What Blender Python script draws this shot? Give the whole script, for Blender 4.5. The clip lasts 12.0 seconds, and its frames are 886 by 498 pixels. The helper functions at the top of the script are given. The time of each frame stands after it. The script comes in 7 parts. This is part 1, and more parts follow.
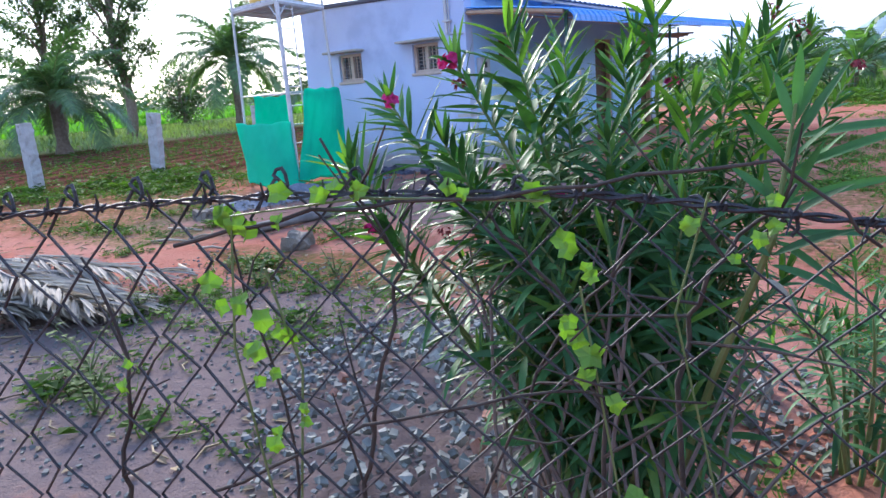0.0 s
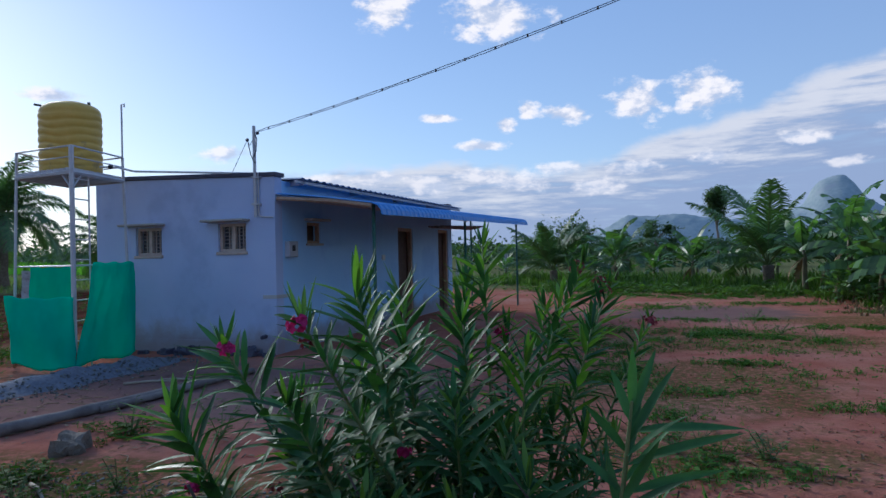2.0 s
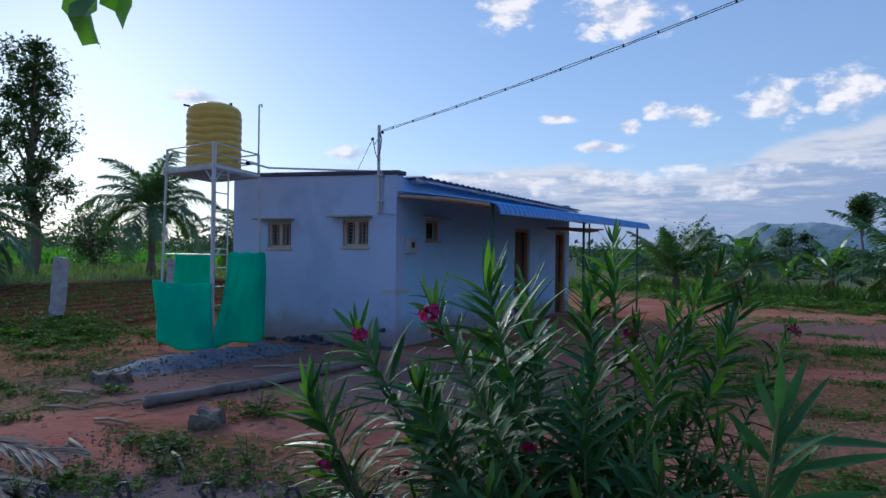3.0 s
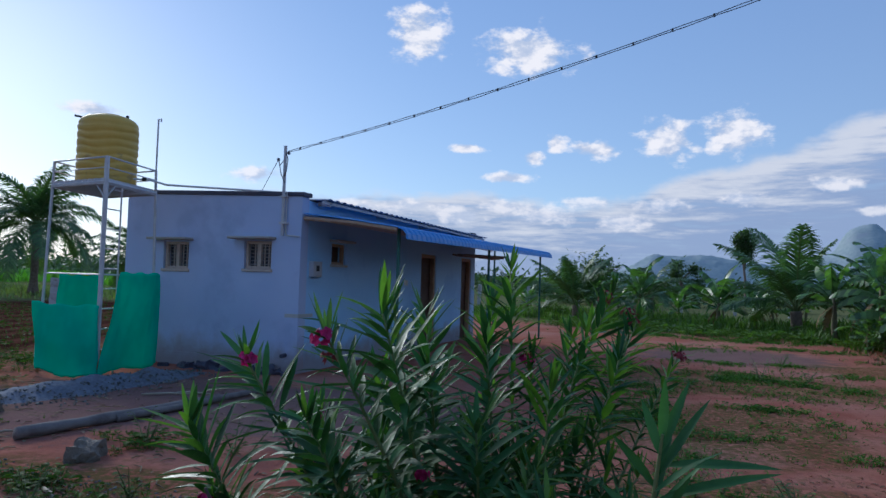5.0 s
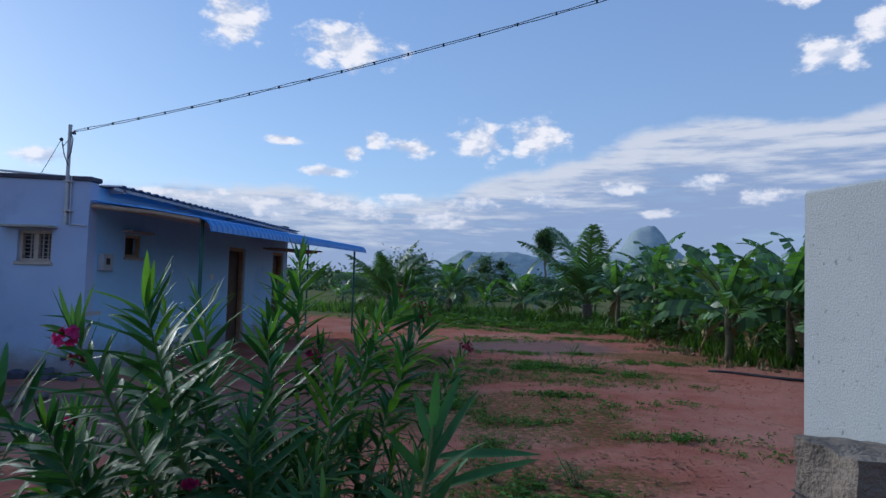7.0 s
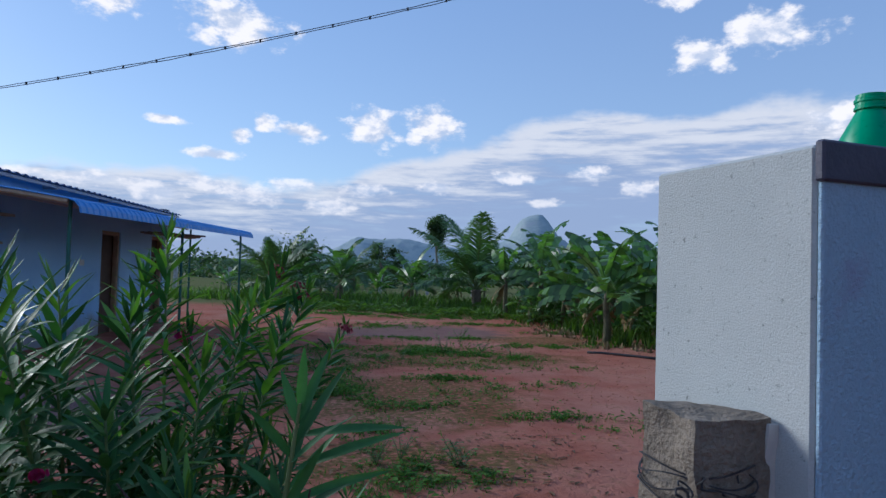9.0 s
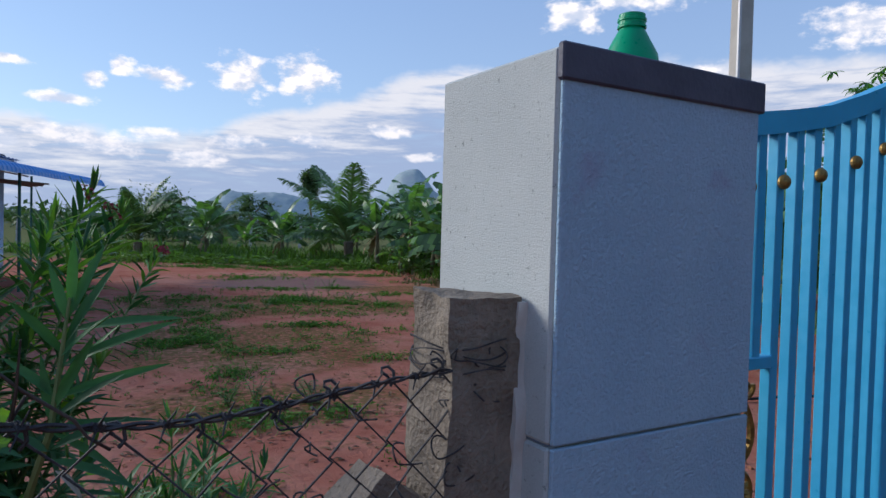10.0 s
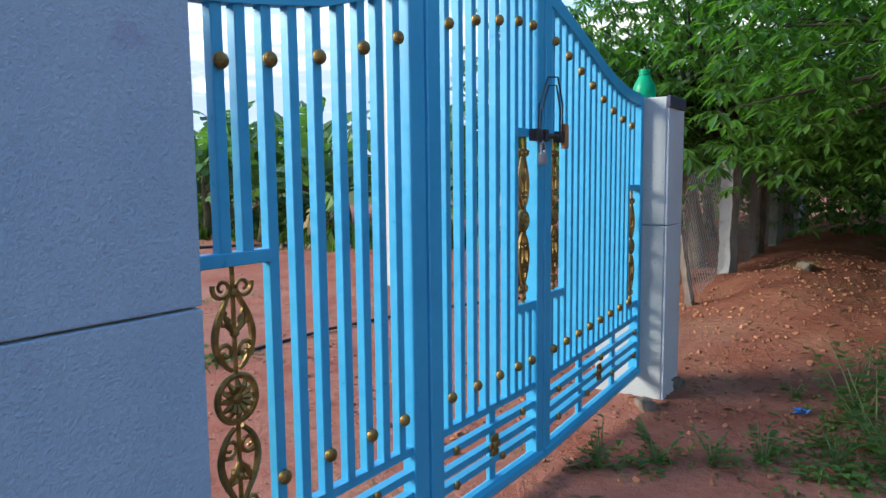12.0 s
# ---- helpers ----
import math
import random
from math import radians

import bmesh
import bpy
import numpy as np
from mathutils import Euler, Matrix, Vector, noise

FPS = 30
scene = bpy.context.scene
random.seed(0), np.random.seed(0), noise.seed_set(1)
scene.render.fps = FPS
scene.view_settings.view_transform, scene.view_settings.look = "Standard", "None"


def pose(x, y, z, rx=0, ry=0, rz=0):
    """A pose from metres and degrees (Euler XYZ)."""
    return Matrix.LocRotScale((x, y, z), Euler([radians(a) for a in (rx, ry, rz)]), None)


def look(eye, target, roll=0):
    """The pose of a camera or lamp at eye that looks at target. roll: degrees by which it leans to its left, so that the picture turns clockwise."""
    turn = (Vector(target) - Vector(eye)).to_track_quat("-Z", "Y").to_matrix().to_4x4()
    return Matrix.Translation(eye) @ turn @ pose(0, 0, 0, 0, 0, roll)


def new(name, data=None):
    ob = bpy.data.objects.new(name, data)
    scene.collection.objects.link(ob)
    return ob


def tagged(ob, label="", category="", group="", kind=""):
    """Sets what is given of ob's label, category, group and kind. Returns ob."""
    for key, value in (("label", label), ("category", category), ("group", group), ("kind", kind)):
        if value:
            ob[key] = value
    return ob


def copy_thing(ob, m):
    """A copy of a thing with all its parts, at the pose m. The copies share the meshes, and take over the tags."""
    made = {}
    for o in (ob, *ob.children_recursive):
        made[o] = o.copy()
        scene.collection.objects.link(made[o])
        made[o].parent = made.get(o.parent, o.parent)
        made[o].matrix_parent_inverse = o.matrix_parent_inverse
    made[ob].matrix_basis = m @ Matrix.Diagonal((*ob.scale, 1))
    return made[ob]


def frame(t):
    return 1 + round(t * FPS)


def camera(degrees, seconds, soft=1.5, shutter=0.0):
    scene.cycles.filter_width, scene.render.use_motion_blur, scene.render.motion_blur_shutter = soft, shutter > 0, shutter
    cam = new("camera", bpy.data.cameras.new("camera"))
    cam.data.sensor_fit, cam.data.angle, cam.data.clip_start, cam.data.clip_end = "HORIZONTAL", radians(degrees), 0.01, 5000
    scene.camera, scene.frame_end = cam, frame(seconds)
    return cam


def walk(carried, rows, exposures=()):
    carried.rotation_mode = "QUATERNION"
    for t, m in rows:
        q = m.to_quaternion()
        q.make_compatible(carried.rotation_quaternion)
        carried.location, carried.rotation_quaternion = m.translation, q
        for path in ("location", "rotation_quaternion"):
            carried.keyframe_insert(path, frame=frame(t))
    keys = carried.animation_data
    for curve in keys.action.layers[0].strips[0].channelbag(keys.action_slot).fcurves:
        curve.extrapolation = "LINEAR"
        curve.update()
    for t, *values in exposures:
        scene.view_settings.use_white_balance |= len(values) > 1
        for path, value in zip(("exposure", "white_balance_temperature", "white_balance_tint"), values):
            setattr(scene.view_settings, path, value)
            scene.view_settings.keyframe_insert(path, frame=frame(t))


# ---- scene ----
cam = camera(65.8, 12.0)
PATH = [
    (0, (1.008, 0.843, 1.387), (-0.14, 2.419, 0.939), -4.6),
    (0.5, (0.948, 0.827, 1.509), (-0.187, 2.449, 1.22), -1.2),
    (1, (0.88, 0.853, 1.579), (-0.093, 2.598, 1.471), -2.0),
    (1.5, (0.886, 0.844, 1.611), (0.203, 2.724, 1.6), -1.6),
    (2, (0.887, 0.827, 1.62), (0.248, 2.723, 1.633), -1.3),
    (2.5, (0.849, 0.801, 1.604), (-0.095, 2.565, 1.595), 0.5),
    (4.5, (0.859, 0.809, 1.6), (0.032, 2.628, 1.685), 1.7),
    (5, (0.863, 0.843, 1.596), (0.162, 2.713, 1.693), 1.7),
    (5.5, (0.877, 0.868, 1.597), (0.312, 2.784, 1.698), 1.4),
    (6, (0.894, 0.877, 1.598), (0.444, 2.823, 1.702), 1.2),
    (6.5, (0.915, 0.898, 1.596), (0.618, 2.873, 1.692), 1.4),
    (7, (0.933, 0.92, 1.593), (0.748, 2.909, 1.691), 1.7),
    (9, (0.978, 0.923, 1.572), (1.107, 2.918, 1.641), 1.7),
    (9.5, (1.04, 0.9, 1.529), (1.456, 2.856, 1.556), 2.4),
    (10, (1.165, 0.839, 1.459), (1.651, 2.778, 1.405), 1.5),
    (10.5, (1.375, 0.792, 1.399), (2.044, 2.67, 1.237), 0.7),
    (11, (1.558, 0.759, 1.363), (2.459, 2.531, 1.144), -0.9),
    (11.5, (1.657, 0.737, 1.336), (2.746, 2.399, 1.108), -2.6),
    (12, (1.779, 0.777, 1.318), (2.995, 2.352, 1.109), -0.6),
]
walk(cam, [(t, look(eye, target, roll)) for t, eye, target, roll in PATH],
     exposures=[(0, 2.42, 6000, 15), (0.45, 2.35, 5950, 14), (0.8, 1.25, 5750, 13), (1.4, 0.74, 5600, 10), (2.0, 0.62, 5520, 10), (6.5, 0.52, 5450, 9), (9.0, 0.66, 5500, 9),
                (9.7, 0.78, 5750, 10), (10.4, 0.95, 6150, 11), (10.8, 1.12, 6300, 8), (11.3, 1.52, 6250, 6), (12.0, 1.78, 6250, 6)])
# ---- world, sun and sky ----
SUN_AZ, SUN_EL = radians(-57), radians(24)      # azimuth from +y towards +x
world = bpy.data.worlds.new("sky")
scene.world = world
world.use_nodes = True


class Nodes:
    """Small helper to wire shader nodes."""

    def __init__(self, tree):
        self.t = tree

    def add(self, kind, ins=(), operation="", clamp=False, smooth=False, blend=""):
        n = self.t.nodes.new(kind)
        if operation:
            n.operation = operation
        if clamp:
            n.use_clamp = True
        if smooth:
            n.interpolation_type = "SMOOTHSTEP"
        if blend:
            n.data_type, n.blend_type = "RGBA", blend
        for key, v in (ins.items() if isinstance(ins, dict) else enumerate(ins)):
            self.put(n.inputs[key], v)
        return n

    def put(self, socket, v):
        if isinstance(v, bpy.types.NodeSocket):
            self.t.links.new(v, socket)
        elif v is not None:
            socket.default_value = v

    def math(self, op, a, b=None, c=None, clamp=False):
        return self.add("ShaderNodeMath", (a, b, c), operation=op, clamp=clamp).outputs[0]

    def vec(self, op, a, b=None):
        n = self.add("ShaderNodeVectorMath", (a, b), operation=op)
        return n.outputs[1 if op in ("LENGTH", "DOT_PRODUCT") else 0]

    def noise(self, vector, scale, detail=5.0, rough=0.55):
        return self.add("ShaderNodeTexNoise", {"Vector": vector, "Scale": scale, "Detail": detail, "Roughness": rough}).outputs[0]

    def step(self, v, lo, hi, a=0.0, b=1.0):
        n = self.add("ShaderNodeMapRange", (v, lo, hi, a, b), smooth=True)
        return n.outputs[0]

    def mix(self, f, a, b, blend="MIX"):
        n = self.add("ShaderNodeMix", blend=blend)
        for i, v in ((0, f), (6, a), (7, b)):
            if isinstance(v, tuple) and len(v) == 3:
                v = (*v, 1)
            self.put(n.inputs[i], v)
        return n.outputs[2]


def build_sky():
    N = Nodes(world.node_tree)
    sky = N.add("ShaderNodeTexSky")
    sky.sky_type, sky.sun_disc, sky.sun_elevation, sky.sun_rotation = "NISHITA", False, radians(16), SUN_AZ
    sky.air_density, sky.dust_density, sky.ozone_density = 1.0, 0.3, 2.4
    d = N.add("ShaderNodeTexCoord").outputs["Generated"]
    xyz = N.add("ShaderNodeSeparateXYZ", (d,))
    az = N.math("MULTIPLY", N.math("ARCTAN2", xyz.outputs[0], xyz.outputs[1]), 57.2958)
    el = N.math("MULTIPLY", N.math("ARCSINE", xyz.outputs[2]), 57.2958)
    p = N.add("ShaderNodeCombineXYZ", (az, N.math("MULTIPLY", el, 1.7), 0.0)).outputs[0]
    puffy = N.noise(p, 0.42, 7.0, 0.6)
    big = N.noise(N.vec("ADD", p, (31.0, 7.0, 0.0)), 0.09, 5.0, 0.6)
    streak = N.noise(N.vec("MULTIPLY", p, (0.35, 1.5, 1.0)), 0.33, 6.0, 0.62)
    cover = None
    # single fair-weather clouds: azimuth, elevation, half width, half height
    for a, e, w, h in ((-23, 20.2, 2.6, 2.5), (-13.8, 18.8, 4.2, 1.9), (-2.3, 11.7, 2.6, 1.7), (2.6, 12.0, 2.5, 2.0), (-13.1, 10.5, 1.1, 0.8),
                       (-11.4, 11.6, 0.9, 0.9), (-8, 11.1, 2.1, 0.8), (-18.7, 11.2, 1.9, 0.45), (-15.5, 8.8, 2.2, 0.5), (-36, 8.2, 2.4, 0.7),
                       (24.5, 17.4, 2.8, 1.5), (29, 18.6, 4.2, 1.7), (22.5, 21.6, 2.2, 0.9), (-19, 5.5, 2.4, 0.9), (-12.3, 5.9, 2.8, 1.0),
                       (-6, 5.2, 2.2, 0.9), (34, 12, 3, 1.2), (15.5, 8.3, 1.7, 0.8), (19.5, 7.2, 2.2, 0.7), (-48, 12, 2.5, 0.6), (46, 15, 5, 1.6), (60, 22, 6, 2),
                       (-28, 6.0, 3.0, 0.7), (-23.5, 6.3, 3.0, 0.7), (-16, 6.5, 2.4, 0.6), (-9, 6.8, 2.2, 0.6), (-3, 6.6, 2.4, 0.7), (3, 7.0, 2.0, 0.6), (9, 8.0, 2.0, 0.6), (12, 6.0, 1.6, 0.5)):
        q = N.vec("MULTIPLY", N.vec("SUBTRACT", p, (a, e * 1.7, 0.0)), (1 / w, 0.59 / h, 0.0))
        r = N.vec("LENGTH", q)
        f = N.math("SUBTRACT", 1.0, r)
        cover = f if cover is None else N.math("MAXIMUM", cover, f)
    puff = N.step(N.math("ADD", cover, N.math("MULTIPLY", N.math("SUBTRACT", puffy, 0.5), 2.6)), -0.06, 0.6)
    # the long layer of cloud above the hills
    top = N.math("ADD", 6.8, N.math("MULTIPLY", N.step(az, -12.0, 20.0), 6.3))
    layer = N.math("MULTIPLY", N.step(N.math("ADD", el, N.math("MULTIPLY", N.math("SUBTRACT", big, 0.5), 5.0)), N.math("ADD", top, 0.6), N.math("SUBTRACT", top, 0.6)),
                   N.step(az, -44.0, -28.0))
    soft = N.math("MULTIPLY", layer, N.step(streak, 0.25, 0.5, 0.6, 1.0))
    shade = N.step(N.math("ADD", streak, N.math("MULTIPLY", N.math("SUBTRACT", el, N.math("MULTIPLY", top, 0.75)), 0.05)), 0.38, 0.66)
    grey = N.mix(shade, (2.4, 2.85, 3.9), (5.6, 5.3, 5.2))
    lit = N.math("SUBTRACT", puffy, N.noise(N.vec("ADD", p, (-0.8, 1.0, 0.0)), 0.42, 7.0, 0.6))
    white = N.mix(N.step(N.math("ADD", lit, N.math("MULTIPLY", puffy, 0.35)), 0.0, 0.32), (4.3, 4.5, 5.1), (7.7, 6.9, 6.3))
    low = N.step(el, -1.0, 4.5)
    col = N.mix(N.math("MULTIPLY", N.math("SUBTRACT", 1.0, low), 0.55), sky.outputs[0], (2.9, 3.3, 4.4))
    col = N.mix(0.5, col, N.mix(N.step(el, 0.0, 40.0), (3.3, 4.0, 5.4), (2.1, 3.1, 5.4)))
    # pale veil round the low sun
    glow = N.step(N.vec("LENGTH", N.vec("MULTIPLY", N.vec("SUBTRACT", p, (-60.0, 9.0, 0.0)), (1.0, 0.9, 0.0))), 46.0, 3.0)
    col = N.mix(N.math("MULTIPLY", glow, 0.14), col, (6.6, 7.0, 7.6))
    col = N.mix(N.math("MULTIPLY", soft, 0.92), col, grey)
    col = N.mix(N.math("MULTIPLY", puff, N.step(el, 5.0, 11.0, 0.68, 0.97)), col, white)
    back = world.node_tree.nodes["Background"]
    N.put(back.inputs[0], col)
    back.inputs[1].default_value = 0.088


build_sky()
sun = new("sun", bpy.data.lights.new("sun", "SUN"))
sun.data.energy, sun.data.angle, sun.data.color = 1.75, radians(22), (1.0, 0.92, 0.80)
sun.matrix_basis = look((0, 0, 0), (-math.sin(SUN_AZ) * math.cos(SUN_EL), -math.cos(SUN_AZ) * math.cos(SUN_EL), -math.sin(SUN_EL)))


# ---- materials ----
def mat(name, c1, c2, scale=4.0, rough=0.75, metal=0.0, bump=0.25, fine=70.0, island=0.0, transl=0.0, spec=0.4, dirt=None, dirt_scale=1.5, dirt_at=0.55, tint=0.25, ob_rand=0.0, through_tint=(1.3, 1.7, 0.5)):
    m = bpy.data.materials.new(name)
    m.use_nodes = True
    N = Nodes(m.node_tree)
    b = m.node_tree.nodes["Principled BSDF"]
    p = N.add("ShaderNodeTexCoord").outputs["Object"]
    n1, n2 = N.noise(p, scale), N.noise(p, fine, 3.0, 0.6)
    col = N.mix(N.step(n1, 0.3, 0.7), c1, c2)
    col = N.mix(tint, col, N.mix(n2, tuple(v * 0.55 for v in c1), tuple(min(1, v * 1.35) for v in c2)))
    if dirt:
        col = N.mix(N.step(N.noise(p, dirt_scale, 8.0, 0.65), dirt_at, dirt_at + 0.14), col, dirt)
    if island:
        r = N.add("ShaderNodeNewGeometry").outputs["Random Per Island"]
        col = N.mix(1.0, col, N.add("ShaderNodeCombineColor", (N.math("MULTIPLY_ADD", r, island, 1 - island / 2),) * 2 + (N.math("MULTIPLY_ADD", r, island * 0.6, 1 - island / 2),)).outputs[0], "MULTIPLY")
    if ob_rand:
        r = N.add("ShaderNodeObjectInfo").outputs["Random"]
        v = N.math("MULTIPLY_ADD", r, ob_rand, 1 - ob_rand / 2)
        col = N.mix(1.0, col, N.add("ShaderNodeCombineColor", (v, v, v)).outputs[0], "MULTIPLY")
    N.put(b.inputs["Base Color"], col)
    N.put(b.inputs["Roughness"], N.step(n2, 0.2, 0.8, max(0.05, rough - 0.12), min(1.0, rough + 0.12)))
    b.inputs["Metallic"].default_value = metal
    b.inputs["Specular IOR Level"].default_value = spec
    if bump:
        N.put(b.inputs["Normal"], N.add("ShaderNodeBump", {"Strength": bump, "Distance": 0.01, "Height": N.math("ADD", n2, n1)}).outputs[0])
    if transl:
        out = m.node_tree.nodes["Material Output"]
        t = N.add("ShaderNodeBsdfTranslucent")
        N.put(t.inputs[0], N.mix(1.0, col, through_tint, "MULTIPLY"))
        N.put(out.inputs[0], N.add("ShaderNodeMixShader", (transl, b.outputs[0], t.outputs[0])).outputs[0])
    return m


def ground_material():
    """Red laterite with grey gravel, green growth and ploughed strips in their own places."""
    m = bpy.data.materials.new("earth")
    m.use_nodes = True
    N = Nodes(m.node_tree)
    b = m.node_tree.nodes["Principled BSDF"]
    p = N.add("ShaderNodeTexCoord").outputs["Object"]
    xyz = N.add("ShaderNodeSeparateXYZ", (p,))
    x, y = xyz.outputs[0], xyz.outputs[1]
    big, mid, fine, grit = N.noise(p, 0.35, 6.0), N.noise(p, 1.7, 7.0, 0.62), N.noise(p, 14.0, 6.0, 0.65), N.noise(p, 90.0, 3.0, 0.6)
    wob = N.math("ADD", N.math("MULTIPLY", N.math("SUBTRACT", mid, 0.5), 1.3), N.math("MULTIPLY", N.math("SUBTRACT", fine, 0.5), 0.6))

    def patch(cx, cy, rx, ry, soft=0.25):
        r = N.vec("LENGTH", N.vec("MULTIPLY", N.vec("SUBTRACT", p, (cx, cy, 0.0)), (1 / rx, 1 / ry, 0.0)))
        return N.step(N.math("ADD", r, wob), 1.0 + soft, 1.0 - soft)

    def most(a, c):
        return N.math("MAXIMUM", a, c)

    red = N.mix(N.step(mid, 0.3, 0.7), (0.355, 0.135, 0.095), (0.48, 0.225, 0.165))
    red = N.mix(N.step(big, 0.45, 0.7), red, (0.47, 0.255, 0.20))
    red = N.mix(N.math("MULTIPLY", N.step(fine, 0.55, 0.75), 0.6), red, (0.2, 0.075, 0.045))
    grey = N.mix(fine, (0.105, 0.105, 0.11), (0.21, 0.205, 0.205))
    near_gravel = patch(-2.2, 3.0, 2.6, 1.5)
    gm = most(most(N.math("MULTIPLY", near_gravel, 1.35), patch(-6.1, 7.6, 1.9, 2.3)), patch(1.6, 19.0, 2.2, 2.0))
    gm = most(gm, patch(-3.4, 8.2, 2.0, 1.6))
    col = N.mix(N.math("MULTIPLY", gm, 0.64), red, grey)
    # browner earth on the track, with the mango trees' shade mixed into its colour
    shaded_lane = patch(9.6, 3.7, 4.2, 2.3, 0.4)
    col = N.mix(N.math("MULTIPLY", shaded_lane, 0.62), col, N.mix(mid, (0.12, 0.05, 0.032), (0.22, 0.10, 0.065)))
    green = N.mix(fine, (0.045, 0.075, 0.02), (0.12, 0.15, 0.045))
    yard = most(most(patch(1.4, 13.8, 3.0, 1.5), patch(4.6, 17.5, 2.2, 1.2)), most(patch(1.0, 9.5, 1.6, 1.7), patch(1.2, 6.6, 1.1, 0.7)))
    yard = most(yard, most(patch(-3.0, 4.9, 1.7, 0.5), most(patch(-9.6, 6.6, 2.8, 1.8), most(patch(-11.0, 10.5, 2.5, 2.5), patch(-7.0, 5.3, 1.6, 0.6)))))
    speck = N.math("MULTIPLY", N.step(fine, 0.47, 0.58), N.step(mid, 0.5, 0.62))
    col = N.mix(N.math("MULTIPLY", most(N.math("MULTIPLY", yard, N.step(fine, 0.38, 0.55)), N.math("MULTIPLY", speck, 0.45)), 0.72), col, green)
    far = most(N.step(N.math("ADD", y, N.math("MULTIPLY", wob, 4.0)), 28.0, 32.0), N.step(N.math("ADD", x, N.math("MULTIPLY", wob, 3.0)), -30.0, -33.0))
    meadow = N.mix(N.step(x, -58.0, -62.0), N.mix(mid, (0.12, 0.15, 0.06), (0.20, 0.22, 0.11)), N.mix(mid, (0.07, 0.16, 0.02), (0.14, 0.26, 0.05)))
    plough = N.mix(N.step(N.math("SINE", N.math("MULTIPLY", N.math("ADD", N.math("ADD", x, N.math("MULTIPLY", wob, 0.9)), N.math("MULTIPLY", y, 0.3)), 5.0)), -0.6, 0.8), (0.075, 0.03, 0.024), (0.15, 0.062, 0.047))
    plough = N.mix(N.math("MULTIPLY", N.step(fine, 0.5, 0.62), 0.5), plough, green)
    col = N.mix(N.math("MULTIPLY", N.step(N.math("ADD", x, wob), -11.0, -12.5), N.step(y, -8.0, -4.0)), col, plough)
    col = N.mix(far, col, meadow)
    col = N.mix(0.35, col, N.mix(grit, (0.05, 0.03, 0.025), (0.62, 0.42, 0.34)), "OVERLAY")
    N.put(b.inputs["Base Color"], col)
    b.inputs["Roughness"].default_value = 0.95
    b.inputs["Specular IOR Level"].default_value = 0.0
    h = N.math("ADD", N.math("MULTIPLY", fine, 1.2), N.math("MULTIPLY", grit, 0.35))
    N.put(b.inputs["Normal"], N.add("ShaderNodeBump", {"Strength": 0.75, "Distance": 0.03, "Height": h}).outputs[0])
    return m


def wall_material(name, c1, c2):
    """Limewash with greyer patches and a red splash zone at the foot."""
    m = mat(name, c1, c2, 1.2, 0.85, 0, 0.25, 60.0, dirt=tuple(v * 0.9 for v in c1), dirt_scale=0.8, dirt_at=0.5)
    N = Nodes(m.node_tree)
    b = m.node_tree.nodes["Principled BSDF"]
    old = b.inputs["Base Color"].links[0].from_socket
    p = N.add("ShaderNodeTexCoord").outputs["Object"]
    z = N.add("ShaderNodeSeparateXYZ", (p,)).outputs[2]
    n = N.noise(p, 2.2, 7.0, 0.65)
    splash = N.step(N.math("ADD", z, N.math("MULTIPLY", n, 0.75)), 1.0, 0.5)
    N.put(b.inputs["Base Color"], N.mix(N.math("MULTIPLY", splash, 0.75), old, (0.27, 0.19, 0.14)))
    return m


M_EARTH = ground_material()
M_WALL = wall_material("violet_paint", (0.44, 0.525, 0.75), (0.50, 0.58, 0.79))
M_WALL_BLUE = wall_material("blue_paint", (0.35, 0.60, 0.92), (0.40, 0.65, 0.94))
M_CAP = mat("dark_cap", (0.05, 0.05, 0.075), (0.085, 0.085, 0.12), 6, 0.6, bump=0.2)
M_PILLAR = mat("pillar_paint", (0.39, 0.415, 0.41), (0.47, 0.49, 0.48), 2.5, 0.92, bump=0.28, fine=210.0, dirt=(0.17, 0.185, 0.175), dirt_scale=60, dirt_at=0.585, tint=0.35)
M_PWHITE = mat("pillar_white", (0.58, 0.60, 0.66), (0.66, 0.68, 0.73), 3.5, 0.9, bump=0.4, fine=95.0, dirt=(0.45, 0.44, 0.42), dirt_scale=4, dirt_at=0.6)
M_JOINT = mat("joint_dirt", (0.18, 0.21, 0.27), (0.27, 0.31, 0.4), 20, 0.95)
M_PFRONT = mat("pillar_violet", (0.285, 0.42, 0.55), (0.35, 0.48, 0.595), 3.5, 0.9, bump=0.65, fine=130.0, dirt=(0.30, 0.35, 0.48), dirt_scale=5.5, dirt_at=0.58, tint=0.4)
M_GATE = mat("gate_blue", (0.05, 0.35, 0.60), (0.065, 0.40, 0.65), 5, 0.38, bump=0.06, fine=30, dirt=(0.03, 0.22, 0.4), dirt_scale=9, dirt_at=0.66)
M_BRASS = mat("old_gold_paint", (0.15, 0.095, 0.03), (0.36, 0.235, 0.07), 30, 0.45, 0.7, bump=0.2, fine=120)
M_SHEET = mat("blue_sheet", (0.05, 0.22, 0.58), (0.08, 0.28, 0.66), 3, 0.4, bump=0.05)
M_SHEET_D = mat("roof_sheet", (0.20, 0.24, 0.32), (0.30, 0.34, 0.42), 2, 0.55, bump=0.1)
M_TANK = mat("tank_yellow", (0.58, 0.37, 0.06), (0.66, 0.44, 0.09), 4, 0.5, bump=0.06, dirt=(0.4, 0.27, 0.08), dirt_scale=4)
M_NET = mat("green_net", (0.012, 0.52, 0.36), (0.025, 0.60, 0.43), 3, 0.8, bump=0.5, fine=160, transl=0.45, through_tint=(1.2, 1.25, 1.25))
